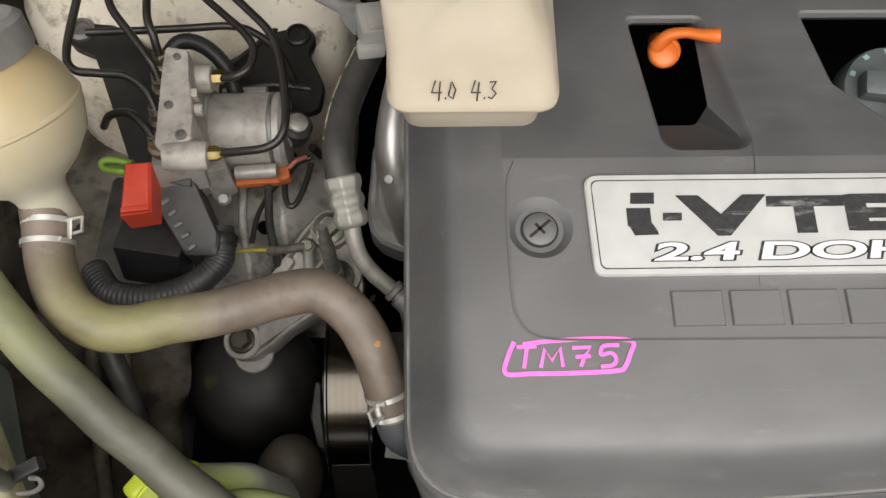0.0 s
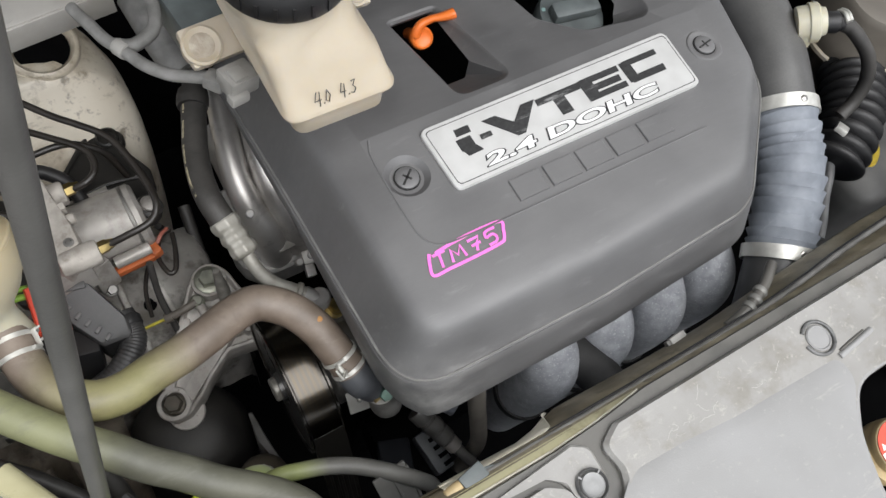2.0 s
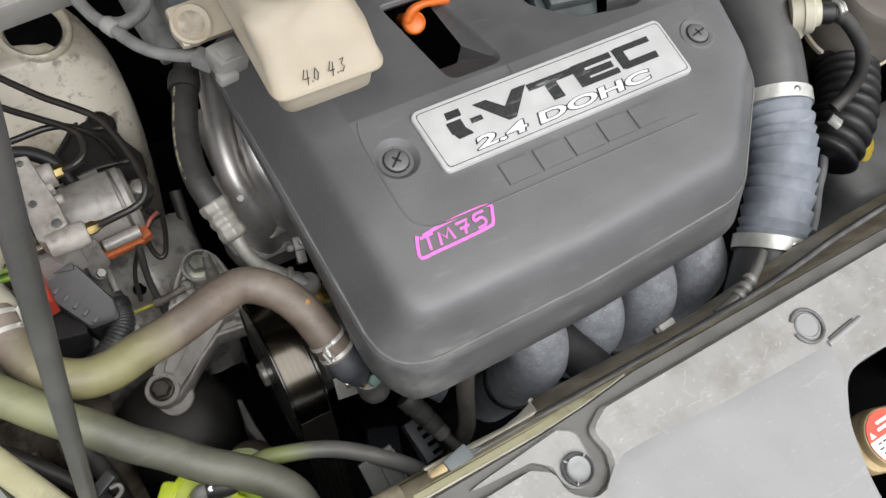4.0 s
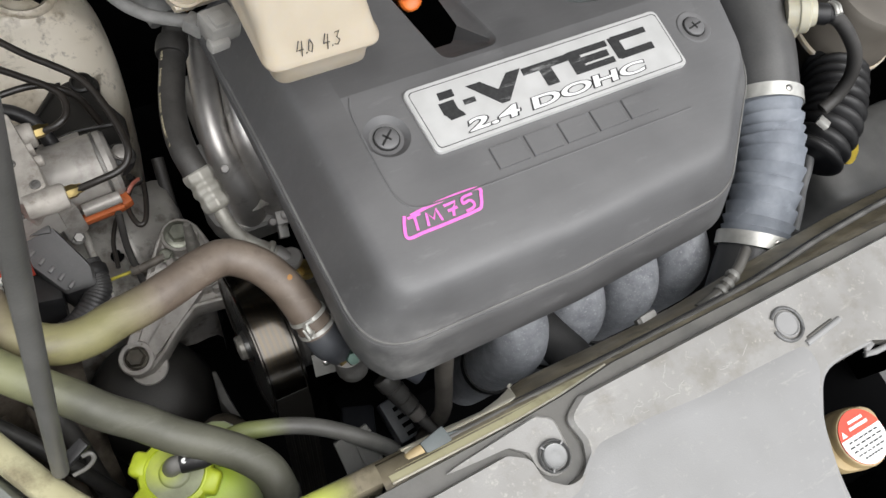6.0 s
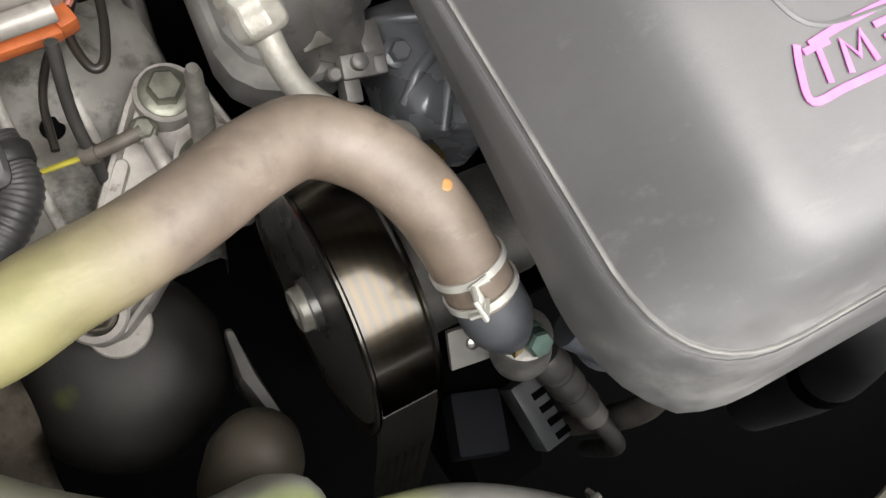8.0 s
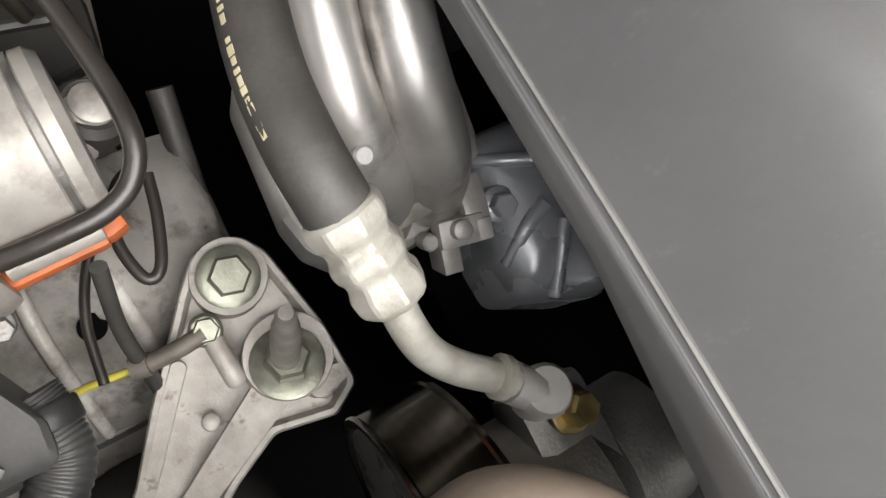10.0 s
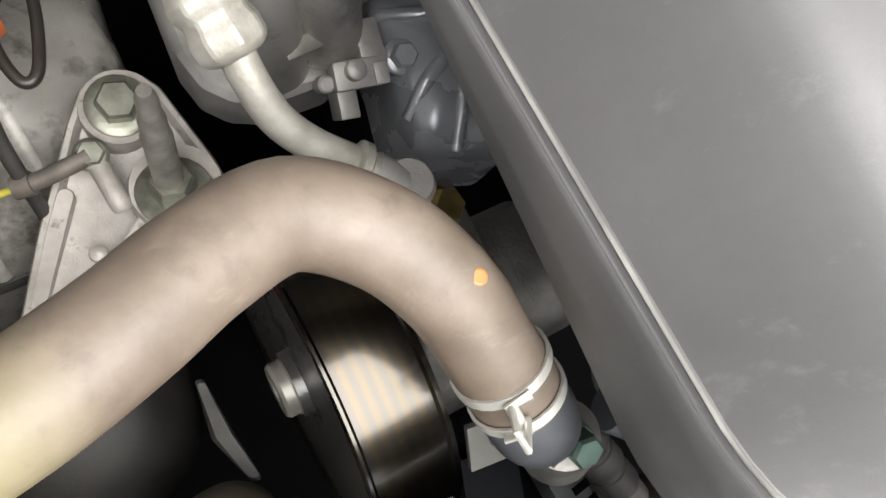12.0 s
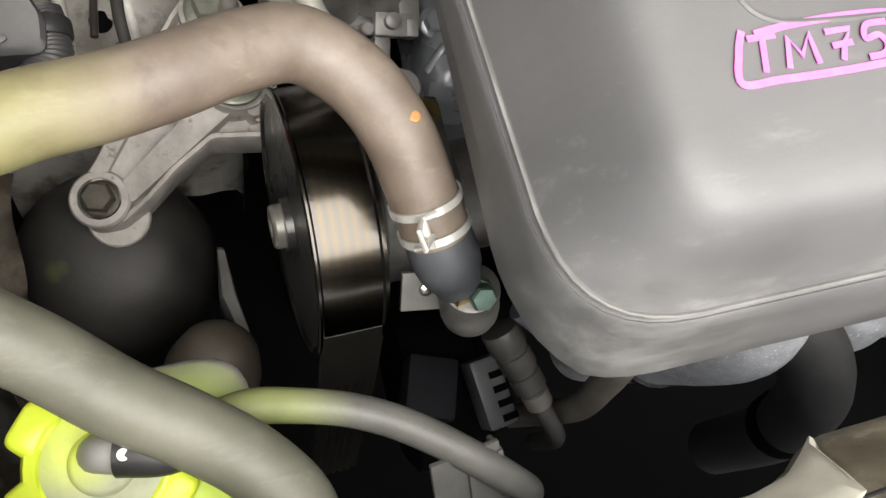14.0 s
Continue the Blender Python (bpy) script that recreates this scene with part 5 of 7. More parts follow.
def pressure_line():
    t = thing("power_steering_pressure_hose", (-0.05, 0.23, 0.80), "black high pressure hose with yellow print and crimped fitting", "hose")
    one_tube("hose", [(-0.012, 0.375, 0.845), (-0.020, 0.345, 0.842), (-0.030, 0.324, 0.840), (-0.040, 0.300, 0.838), (-0.049, 0.275, 0.840), (-0.055, 0.250, 0.843), (-0.057, 0.228, 0.846), (-0.0555, 0.213, 0.843), (-0.0545, 0.208, 0.8406)], 0.0106, "rubber", t, 20, "black braided rubber hose", n=50)
    bm = new_bm()
    lathe(bm, [(0.0125, -0.006), (0.0135, 0.0), (0.0135, 0.006), (0.0125, 0.010)], (-0.030, 0.326, 0.840), (-0.4, -0.9, 0), 24)
    part("collar", bm, "rubber", t, "black collar")
    line = spline([(-0.030, 0.324, 0.840), (-0.040, 0.300, 0.838), (-0.049, 0.275, 0.840), (-0.055, 0.250, 0.843), (-0.057, 0.228, 0.846)], 34)
    for k in range(1, 34):
        if k in (6, 7, 14, 15, 22):
            continue
        d = (line[min(k + 1, 34)] - line[k - 1]).normalized()
        nrm = (Vector((-0.80, -0.25, 0.55)) - d * d.dot(Vector((-0.80, -0.25, 0.55)))).normalized()
        side = d.cross(nrm)
        m = Matrix((side, d, nrm)).transposed().to_4x4()
        m.translation = line[k] + nrm * 0.01065
        bm = new_bm()
        bmesh.ops.create_cube(bm, size=1.0, matrix=m @ Matrix.Diagonal((0.0024 - 0.0006 * (k % 2), 0.0028 - 0.0007 * (k % 3), 0.0003, 1)))
        part("print_mark", bm, "print", t, smooth=0)
    o, ax = Vector((-0.0555, 0.2135, 0.8430)), Vector((0.008, -0.036, -0.017)).normalized()
    bm = new_bm()
    lathe(bm, [(0.0106, 0.0045), (0.0124, 0.0055), (0.0128, 0.009), (0.0124, 0.0125), (0.0108, 0.0150), (0.0108, 0.0175), (0.0122, 0.0200), (0.0122, 0.0235), (0.0106, 0.0260), (0.0106, 0.0285), (0.0119, 0.0310), (0.0115, 0.0370), (0.0092, 0.0395), (0.006, 0.040)], o, ax, 8)
    bmesh.ops.bevel(bm, geom=bm.edges[:], offset=0.0008, segments=1, affect="EDGES")
    part("crimped_fitting", bm, "zinc", t, "pale crimped metal fitting", 20)
    one_tube("pipe", [(-0.0485, 0.1800, 0.8275), (-0.0470, 0.171, 0.822), (-0.043, 0.161, 0.814), (-0.035, 0.152, 0.807), (-0.025, 0.144, 0.802), (-0.015, 0.136, 0.798)], 0.0058, "zinc", t, 16, "bent steel pipe")
    bm = new_bm()
    lathe(bm, [(0.0064, -0.002), (0.0078, -0.001), (0.0078, 0.002), (0.0064, 0.003)], (-0.0215, 0.1415, 0.801), (0.75, -0.6, -0.3), 20)
    part("pipe_bead", bm, "zinc", t)
    return t


pressure_line()


# ---- engine mount ----
def mount():
    t = thing("engine_mount", (-0.13, 0.12, 0.50), "black engine mount with a cast aluminium arm", "engine mount")
    bm = new_bm()
    c = (-0.152, 0.115)
    rings = []
    for r, z in ((0.058, 0.48), (0.060, 0.57), (0.0595, 0.60), (0.0555, 0.625), (0.045, 0.644), (0.029, 0.654), (0.012, 0.657)):
        rings.append([(c[0] + r * math.cos(a), c[1] + r * math.sin(a), z) for a in (2 * math.pi * k / 48 for k in range(48))])
    loft(bm, rings)
    part("casing", bm, "dome", t, "black domed casing", 60)
    A, B, C = Vector((-0.077, 0.220, 0.712)), Vector((-0.070, 0.180, 0.716)), Vector((-0.150, 0.136, 0.674))

    def web(p, q, r0, r1, h, mat, name, drop=0.0):
        """A tapered bar with rounded ends from p to q."""
        d = (q - p)
        d.z = 0
        d.normalize()
        s = Vector((-d.y, d.x, 0))
        out = []
        for k in range(13):
            a = math.pi * (0.5 + k / 12)
            out.append(p + r0 * (math.cos(a) * d + math.sin(a) * s))
        for k in range(13):
            a = math.pi * (-0.5 + k / 12)
            out.append(q + r1 * (math.cos(a) * d + math.sin(a) * s))
        b = new_bm()
        up = Vector((0, 0, 1))
        mid = (p + q) / 2
        loft(b, [[v - up * h for v in out], [v - up * 0.0015 for v in out], [v + (mid - v) * 0.02 for v in out]])
        return part(name, b, mat, t, smooth=40)

    outline = [(-0.058, 0.224, 0.010), (-0.066, 0.236, 0.012), (-0.086, 0.236, 0.012), (-0.098, 0.222, 0.010), (-0.113, 0.203, 0.012), (-0.127, 0.186, 0.010), (-0.146, 0.160, 0.014), (-0.165, 0.141, 0.014), (-0.158, 0.121, 0.014), (-0.141, 0.121, 0.012), (-0.124, 0.130, 0.010), (-0.109, 0.141, 0.012), (-0.087, 0.153, 0.008), (-0.061, 0.148, 0.004), (-0.048, 0.157, 0.006), (-0.050, 0.186, 0.012)]
    along_arm = (Vector((-0.074, 0.200)) - Vector((-0.150, 0.136)))

    def top_z(p):
        f = (Vector((p[0], p[1])) - Vector((-0.150, 0.136))).dot(along_arm) / along_arm.length_squared
        return 0.672 + 0.036 * min(1.0, max(0.0, f)) ** 0.8

    bm = new_bm()
    loft(bm, [[(p.x, p.y, top_z(p) + dz) for p in rounded(inset(outline, d), 5)] for d, dz in ((0.002, -0.026), (0.0, -0.020), (0.0, 0.0025), (0.0010, 0.0040), (0.0032, 0.0040), (0.0042, 0.0022), (0.0052, -0.0015), (0.0080, -0.0025))])
    part("arm", bm, "cast_arm", t, "pale cast aluminium arm", 40)
    web(Vector((-0.079, 0.171, 0.7105)), Vector((-0.136, 0.137, 0.6800)), 0.0085, 0.0060, 0.010, "cast_arm", "ridge")
    web(Vector((-0.110, 0.196, 0.7035)), Vector((-0.150, 0.148, 0.6800)), 0.0032, 0.0040, 0.008, "cast_arm", "ridge")
    web(A + Vector((0, 0, 0.001)), A + Vector((0.001, 0.001, 0.001)), 0.0160, 0.0160, 0.024, "cast_arm", "bolt_boss")
    web(B - Vector((0, 0, 0.001)), B + Vector((0.001, 0, -0.001)), 0.0185, 0.0185, 0.024, "cast_arm", "stud_boss")
    web(B + Vector((0.006, -0.018, -0.003)), B + Vector((0.016, -0.016, -0.004)), 0.004, 0.004, 0.022, "cast_arm", "ridge")
    bm = new_bm()
    lathe(bm, [(0.0160, -0.012), (0.0160, 0.001), (0.0148, 0.0025), (0.0114, 0.0025), (0.0108, 0.0005)], C + Vector((0, 0, 0.004)), (-0.12, -0.1, 1), 32, caps=False)
    part("boss", bm, "cast_arm", t, "pale round boss")
    bm = new_bm()
    lathe(bm, [(0.0128, -0.014), (0.0165, -0.013), (0.0170, -0.012), (0.0170, -0.009), (0.0160, -0.008), (0.013, -0.008)], C + Vector((0.0055, -0.0080, -0.002)), (-0.12, -0.1, 1), 36)
    part("washer", bm, "cast_arm", t)
    hex_bolt(t, C + Vector((0, 0, 0.0045)), 0.0086, (-0.12, -0.1, 1), 0.009, 0.0104, "deep_bolt")
    hex_bolt(t, A + Vector((0, 0, 0.003)), 0.0088, (0, -0.1, 1), 0.010, 0.0132)
    bm = new_bm()
    lathe(bm, [(0.0072, 0.012), (0.0078, 0.0145), (0.0076, 0.018), (0.0060, 0.0200), (0.0058, 0.024), (0.0058, 0.054), (0.0050, 0.0560), (0.0050, 0.066), (0.0040, 0.0680), (0.0038, 0.079), (0.0026, 0.083)], Vector((-0.072, 0.1765, 0.7095)), (-0.01, 0.19, 1), 28)
    part("stud", bm, "stud", t, "dull plated stud")
    hex_bolt(t, Vector((-0.0715, 0.1775, 0.7175)), 0.0095, (-0.01, 0.19, 1), 0.012, 0.0155, "bolt", "flange_nut")
    hex_bolt(t, Vector((-0.0945, 0.204, 0.716)), 0.0055, (0, -0.1, 1), 0.005, 0.007)
    bm = new_bm()
    tube(bm, [(-0.0935, 0.199, 0.714), (-0.0925, 0.184, 0.7145), (-0.092, 0.181, 0.712)], 0.0044, 12)
    part("boss", bm, "cast_arm", t)
    for x, y in ((-0.061, 0.160), (-0.084, 0.172), (-0.108, 0.170)):
        bm = new_bm()
        lathe(bm, [(0.004, 0.0), (0.0036, 0.002), (0.002, 0.003)], (x, y, top_z((x, y)) + 0.002), (0, 0, 1), 14)
        part("cast_pip", bm, "cast_arm", t)


M["cast_arm"] = surf("pale_cast_aluminium", (0.43, 0.405, 0.375), (0.29, 0.27, 0.245), 0.52, 0.3, 70, 0.22, 900, scuff=0.2, scuff_col=(0.22, 0.19, 0.16), spots=((130, 0.60, 0.70, (0.12, 0.09, 0.065), 0.7), (40, 0.55, 0.70, (0.24, 0.205, 0.17), 0.5)))
M["deep_bolt"] = surf("dark_oily_bolt", (0.11, 0.098, 0.078), (0.065, 0.058, 0.046), 0.4, 0.6, 120, 0.1)
mount()
M["brown_sleeve"] = surf("dusty_brown_sleeve", (0.10, 0.085, 0.07), (0.06, 0.05, 0.042), 0.55, scale=90, dust=0.08)
ew = thing("earth_lead", (-0.13, 0.205, 0.70), "yellow earth wire with a brown terminal", "wiring")
one_tube("terminal_sleeve", [(-0.0955, 0.203, 0.7185), (-0.106, 0.202, 0.717), (-0.118, 0.202, 0.714), (-0.125, 0.203, 0.712)], 0.0037, "brown_sleeve", ew, 10)
one_tube("collar", [(-0.1185, 0.202, 0.7139), (-0.1255, 0.2031, 0.7119)], 0.0050, "brown_sleeve", ew, 12)
one_tube("wire", [(-0.122, 0.2025, 0.7125), (-0.14, 0.2045, 0.707), (-0.162, 0.206, 0.702), (-0.185, 0.212, 0.69)], 0.0016, "yellow", ew, 8)

# ---- lower left hoses, bottle and rod ----
lh = thing("return_hose", (-0.15, 0.03, 0.85), "thick grey-green rubber hose across the corner of the bay", "hose")
one_tube("hose", [(-0.262, 0.150, 0.915), (-0.236, 0.115, 0.912), (-0.216, 0.091, 0.907), (-0.201, 0.075, 0.902), (-0.185, 0.060, 0.895), (-0.170, 0.045, 0.887), (-0.154, 0.032, 0.880), (-0.138, 0.017, 0.872), (-0.121, 0.004, 0.866), (-0.105, -0.010, 0.861), (-0.0935, -0.026, 0.858), (-0.0905, -0.042, 0.850), (-0.090, -0.05, 0.82), (-0.09, -0.05, 0.74)], 0.0118, "hose2", lh, 22, n=80)
bm = new_bm()
lathe(bm, [(0.0120, -0.003), (0.0127, -0.002), (0.0127, 0.002), (0.0120, 0.003)], (-0.0905, -0.044, 0.847), (0, -0.35, -1), 22)
part("end_band", bm, "black", lh, "black end band")
oc = thing("overflow_line", (-0.05, -0.01, 0.82), "thin grey rubber line from the bottle to the front", "hose")
one_tube("line", [(-0.128, 0.0, 0.862), (-0.115, 0.004, 0.855), (-0.101, 0.006, 0.848), (-0.086, 0.003, 0.842), (-0.070, -0.002, 0.840), (-0.056, -0.009, 0.841), (-0.043, -0.018, 0.842), (-0.031, -0.028, 0.842), (-0.018, -0.039, 0.837), (-0.006, -0.049, 0.825), (0.0, -0.052, 0.79)], 0.0062, "cable", oc, 16)


bm = new_bm()
lathe(bm, [(0.0064, -0.004), (0.0074, -0.003), (0.0074, 0.003), (0.0064, 0.004)], (-0.117, 0.0035, 0.8565), (0.9, 0.3, -0.5), 16)
part("end_band", bm, "black", oc, "black end band")


M["cap_dust"] = surf("dusty_grey_green_plastic", (0.36, 0.38, 0.24), (0.25, 0.265, 0.17), 0.6, scale=70, bump=0.1, stain_or_bounce=((-0.155, 0.010, 0.845), 0.02, (0.60, 0.70, 0.05), 0.8))


def washer_bottle():
    t = thing("overflow_bottle", (-0.135, -0.01, 0.70), "dusty translucent bottle with a yellow-green cap", "fluid reservoir")
    bm = new_bm()
    rings = [[(p.x, p.y, z) for p in rounded([(x0, y1, 0.02), (x0, y0, 0.02), (x1, y0, 0.02), (x1, y1, 0.02)], 5)] for x0, x1, y0, y1, z in ((-0.175, -0.10, -0.048, 0.028, 0.62), (-0.175, -0.098, -0.050, 0.030, 0.80), (-0.170, -0.101, -0.046, 0.026, 0.826), (-0.160, -0.112, -0.034, 0.016, 0.834))]
    loft(bm, rings)
    part("bottle", bm, "bottle", t, smooth=60)
    o = (-0.148, 0.0, 0.832)
    bm = new_bm()
    lathe(bm, [(0.0225, 0.0), (0.0245, 0.002), (0.0245, 0.010), (0.0230, 0.0135), (0.0195, 0.0145), (0.0185, 0.0125), (0.012, 0.0125), (0.011, 0.011)], o, (0, 0, 1), 40)
    cap = part("cap", bm, "neon", t, "yellow-green screw cap")
    bm = new_bm()
    lathe(bm, [(0.0188, 0.0124), (0.0186, 0.0134), (0.0150, 0.0142), (0.0105, 0.0136), (0.0100, 0.0155), (0.0085, 0.0165)], o, (0, 0, 1), 32)
    part("cap_top", bm, "cap_dust", cap, "dusty grey-green top", 50)
    for k in range(6):
        a = 2 * math.pi * (k + 0.35) / 6
        bm = new_bm()
        shape = rounded([(-0.0095, -0.006, 0.003), (0.0095, -0.006, 0.003), (0.0080, 0.0065, 0.004), (-0.0080, 0.0065, 0.004)], 4)
        turn = [(o[0] + (0.0235 + q.y) * math.cos(a) - q.x * math.sin(a), o[1] + (0.0235 + q.y) * math.sin(a) + q.x * math.cos(a), q) for q in shape]
        mx, my = o[0] + 0.0235 * math.cos(a), o[1] + 0.0235 * math.sin(a)
        loft(bm, [[(mx + (x - mx) * f, my + (y - my) * f, z) for x, y, q in turn] for f, z in ((0.94, 0.829), (1.0, 0.832), (1.0, 0.8425), (0.93, 0.8450), (0.75, 0.8462))])
        part("grip_lug", bm, "neon", cap, "chunky grip lug" if k == 0 else "", 50)
    one_tube("nozzle", [(-0.150, 0.003, 0.842), (-0.1475, 0.003, 0.853), (-0.1435, 0.002, 0.858), (-0.139, 0.001, 0.860)], 0.0062, "conn", t, 14, "grey nozzle elbow")
    one_tube("hose_end", [(-0.1415, 0.0018, 0.860), (-0.128, -0.001, 0.862), (-0.118, 0.001, 0.858)], 0.0075, "black", t, 14, "black hose end")
    bm = new_bm()
    lathe(bm, [(0.0019, 0), (0.0017, 0.0004)], (-0.1395, 0.0008, 0.8676), (0, 0, 1), 12)
    part("white_dot", bm, "white", t, "", 0)


washer_bottle()
M["boot"] = surf("dusty_grey_black_rubber", (0.040, 0.038, 0.036), (0.025, 0.024, 0.022), 0.45, scale=60, dust=0.06)
M["liner"] = surf("muddy_brown_plastic", (0.20, 0.165, 0.125), (0.10, 0.082, 0.062), 0.65, scale=28, bump=0.25, spots=((40, 0.52, 0.66, (0.04, 0.033, 0.025), 0.8), (18, 0.54, 0.68, (0.30, 0.27, 0.22), 0.6)))
wl = thing("wheel_arch_liner", (-0.27, 0.06, 0.60), "muddy brown plastic wheel arch liner below the hoses", "liner")
rows = []
for i in range(19):
    y = -0.03 + 0.011 * i
    rows.append([(x, y, 0.665 + 0.014 * math.sin(31 * x + 17 * y) + 0.009 * math.sin(90 * y - 40 * x) + 0.30 * max(0.0, -0.285 - x) - 0.55 * max(0.0, x + 0.215)) for x in (-0.385 + 0.010 * j for j in range(20))])
bm = new_bm()
loft(bm, rows, caps=False, closed=False)
bmesh.ops.solidify(bm, geom=bm.faces[:], thickness=0.003)
part("liner_panel", bm, "liner", wl, smooth=60)
for a in (-0.262, -0.238):
    bm = new_bm()
    tube(bm, [(a, 0.125, 0.700), (a + 0.004, 0.085, 0.693), (a + 0.012, 0.045, 0.688), (a + 0.016, 0.0, 0.672)], 0.0055, 10)
    part("pressed_rib", bm, "liner", wl, smooth=60)
for k, p in enumerate(([(-0.235, 0.135, 0.775), (-0.222, 0.108, 0.765), (-0.212, 0.078, 0.745), (-0.208, 0.045, 0.715), (-0.205, 0.015, 0.68)], [(-0.275, 0.120, 0.790), (-0.250, 0.095, 0.775), (-0.226, 0.065, 0.755), (-0.205, 0.035, 0.730), (-0.188, 0.010, 0.69)])):
    t = thing("lamp_conduit", p[0], "dusty grey-black wiring conduit running to the headlamp", "wiring", "lamp conduits")
    one_tube("conduit", p, 0.0080 - 0.0018 * k, "boot", t, 12, n=40)

rd = thing("hood_prop_rod", (-0.198, 0.013, 0.932), "grey sleeved steel rod holding the hood open", "prop rod")
one_tube("rod", [(-0.1980, 0.0130, 0.932), (-0.1760, 0.0232, 1.05), (-0.1520, 0.0344, 1.175), (-0.128, 0.0455, 1.30), (0.0, 0.1345, 1.950)], 0.0046, "rod", rd, 14, n=12)

cl = thing("hood_release_clip", (0.0, -0.063, 0.93), "grey clip with a tan plug on the flange", "clip")
bm = new_bm()
box(bm, (0.0, -0.0640, 0.9240), (0.018, 0.011, 0.010), 0.0015, (0, 0, 12))
box(bm, (0.012, -0.0655, 0.9230), (0.012, 0.006, 0.005), 0.001, (0, 0, -14))
part("clip", bm, "capgrey", cl)
bm = new_bm()
lathe(bm, [(0.0038, 0), (0.0042, 0.001), (0.0042, 0.011), (0.003, 0.012)], (-0.009, -0.0645, 0.9245), (-1, -0.12, -0.1), 16)
part("plug", bm, "tan", cl, "tan plastic plug")
bm = new_bm()
box(bm, (-0.0310, -0.0405, 0.8340), (0.0270, 0.0340, 0.0024), 0.0008, (36, 0, 6))
box(bm, (-0.0300, -0.0412, 0.8358), (0.0022, 0.0330, 0.0016), 0.0005, (36, 0, 6))
box(bm, (-0.0178, -0.0400, 0.8300), (0.0024, 0.0330, 0.0100), 0.0008, (36, 0, 6))
t = thing("sheet_bracket", (-0.042, -0.052, 0.88), "grey folded sheet bracket on the flange", "bracket")
part("bracket", bm, "zinc_dark", t)


# ---- brake control unit ----
NUTS = ((-0.1890, 0.3125), (-0.1875, 0.2930), (-0.1870, 0.2670), (-0.1855, 0.2450))


def brake_unit():
    t = thing("brake_control_unit", (-0.16, 0.28, 0.70), "grey cast brake control unit with an electric motor", "brake unit")
    bm = new_bm()
    slab(bm, rounded([(-0.1825, 0.316, 0.003), (-0.1835, 0.300, 0.003), (-0.1830, 0.2375, 0.004), (-0.1770, 0.2325, 0.004), (-0.1585, 0.2430, 0.004), (-0.1585, 0.2600, 0.005), (-0.1625, 0.2850, 0.004), (-0.1665, 0.313, 0.004)], 4), 0.745, 0.832, 0.0015)
    block = part("valve_block", bm, "cast_matte", t, "matte cast valve block", 30)
    for x, y, r in ((-0.1655, 0.2450, 0.004), (-0.1735, 0.3065, 0.0028), (-0.176, 0.268, 0.0032)):
        bm = new_bm()
        lathe(bm, [(r, 0.0), (r, 0.0012), (r * 0.6, 0.0014), (r * 0.5, 0.0004)], (x, y, 0.832), (0, 0, 1), 16)
        part("blanking_screw", bm, "alu_dark", block)
    bm = new_bm()
    box(bm, (-0.1640, 0.2785, 0.824), (0.013, 0.0065, 0.014), 0.0012, (0, 0, 4))
    part("cast_lug", bm, "cast_matte", block)
    for y, ln, r in ((0.2690, 0.018, 0.0046), (0.2600, 0.010, 0.0058)):
        bm = new_bm()
        lathe(bm, [(r, 0), (r, ln - 0.001), (r * 0.8, ln)], (-0.172, y, 0.824), (1, -0.02, 0), 16)
        part("cast_lug", bm, "cast_matte", block)
    # motor
    c, ax = Vector((-0.1630, 0.2835, 0.761)), Vector((1, 0.01, 0.02)).normalized()
    bm = new_bm()
    lathe(bm, [(0.022, -0.010), (0.0325, -0.006), (0.0325, 0.002), (0.0300, 0.003), (0.0300, 0.0460), (0.0290, 0.0470), (0.0290, 0.0490), (0.0300, 0.0500), (0.0300, 0.0545), (0.027, 0.058), (0.013, 0.059), (0.012, 0.062), (0.004, 0.063)], c, ax, 44)
    motor = part("motor", bm, "can", t, "smooth grey motor can", 30)
    bm = new_bm()
    lathe(bm, [(0.0302, 0.0468), (0.0303, 0.0475), (0.0303, 0.0487), (0.0302, 0.0492)], c, ax, 44, caps=False)
    part("seal_band", bm, "alu_dark", motor, "dull seal band")
    for a, b in (((-0.1585, 0.3165, 0.760), (-0.1235, 0.3180, 0.761)), ((-0.1430, 0.2470, 0.765), (-0.1115, 0.2480, 0.767))):
        bm = new_bm()
        tube(bm, [a, b], 0.0056, 14, 8)
        part("through_bolt_tunnel", bm, "can", motor, smooth=60)
    for o, d in (((-0.1700, 0.3035, 0.808), -0.002), ((-0.1715, 0.2335, 0.8235), 0.006)):
        bm = new_bm()
        lathe(bm, [(0.0100, -0.006), (0.0104, 0.0), (0.0104, 0.015 + d), (0.0092, 0.0175 + d), (0.0068, 0.018 + d)], o, (1, -0.01, 0), 24)
        port = part("port", bm, "cast_matte", t, "round port boss", 35)
        bm = new_bm()
        lathe(bm, [(0.0056, 0.017 + d), (0.0056, 0.024 + d), (0.0044, 0.0255 + d), (0.0036, 0.030 + d)], o, (1, 0.04, 0.04), 6)
        part("union_nut", bm, "brass", port, "brass union nut")
    for x, y in NUTS:
        bm = new_bm()
        lathe(bm, [(0.0078, -0.006), (0.0078, 0.0015), (0.0060, 0.0025)], (x, y, 0.815), (-0.1, 0.0, 1), 20)
        lathe(bm, [(0.0056, 0.002), (0.0056, 0.008), (0.0042, 0.0095), (0.0036, 0.013)], (x, y, 0.815), (-0.15, 0.2, 1), 6)
        part("union_nut", bm, "union_dark", t, "dull plated union nut")
    bm = new_bm()
    box(bm, (-0.178, 0.240, 0.785), (0.036, 0.016, 0.030), 0.003, (-20, 0, 8))
    box(bm, (-0.156, 0.2430, 0.765), (0.020, 0.014, 0.036), 0.003, (-10, 0, 20))
    part("lower_casting", bm, "can", t, "stepped lower casting")
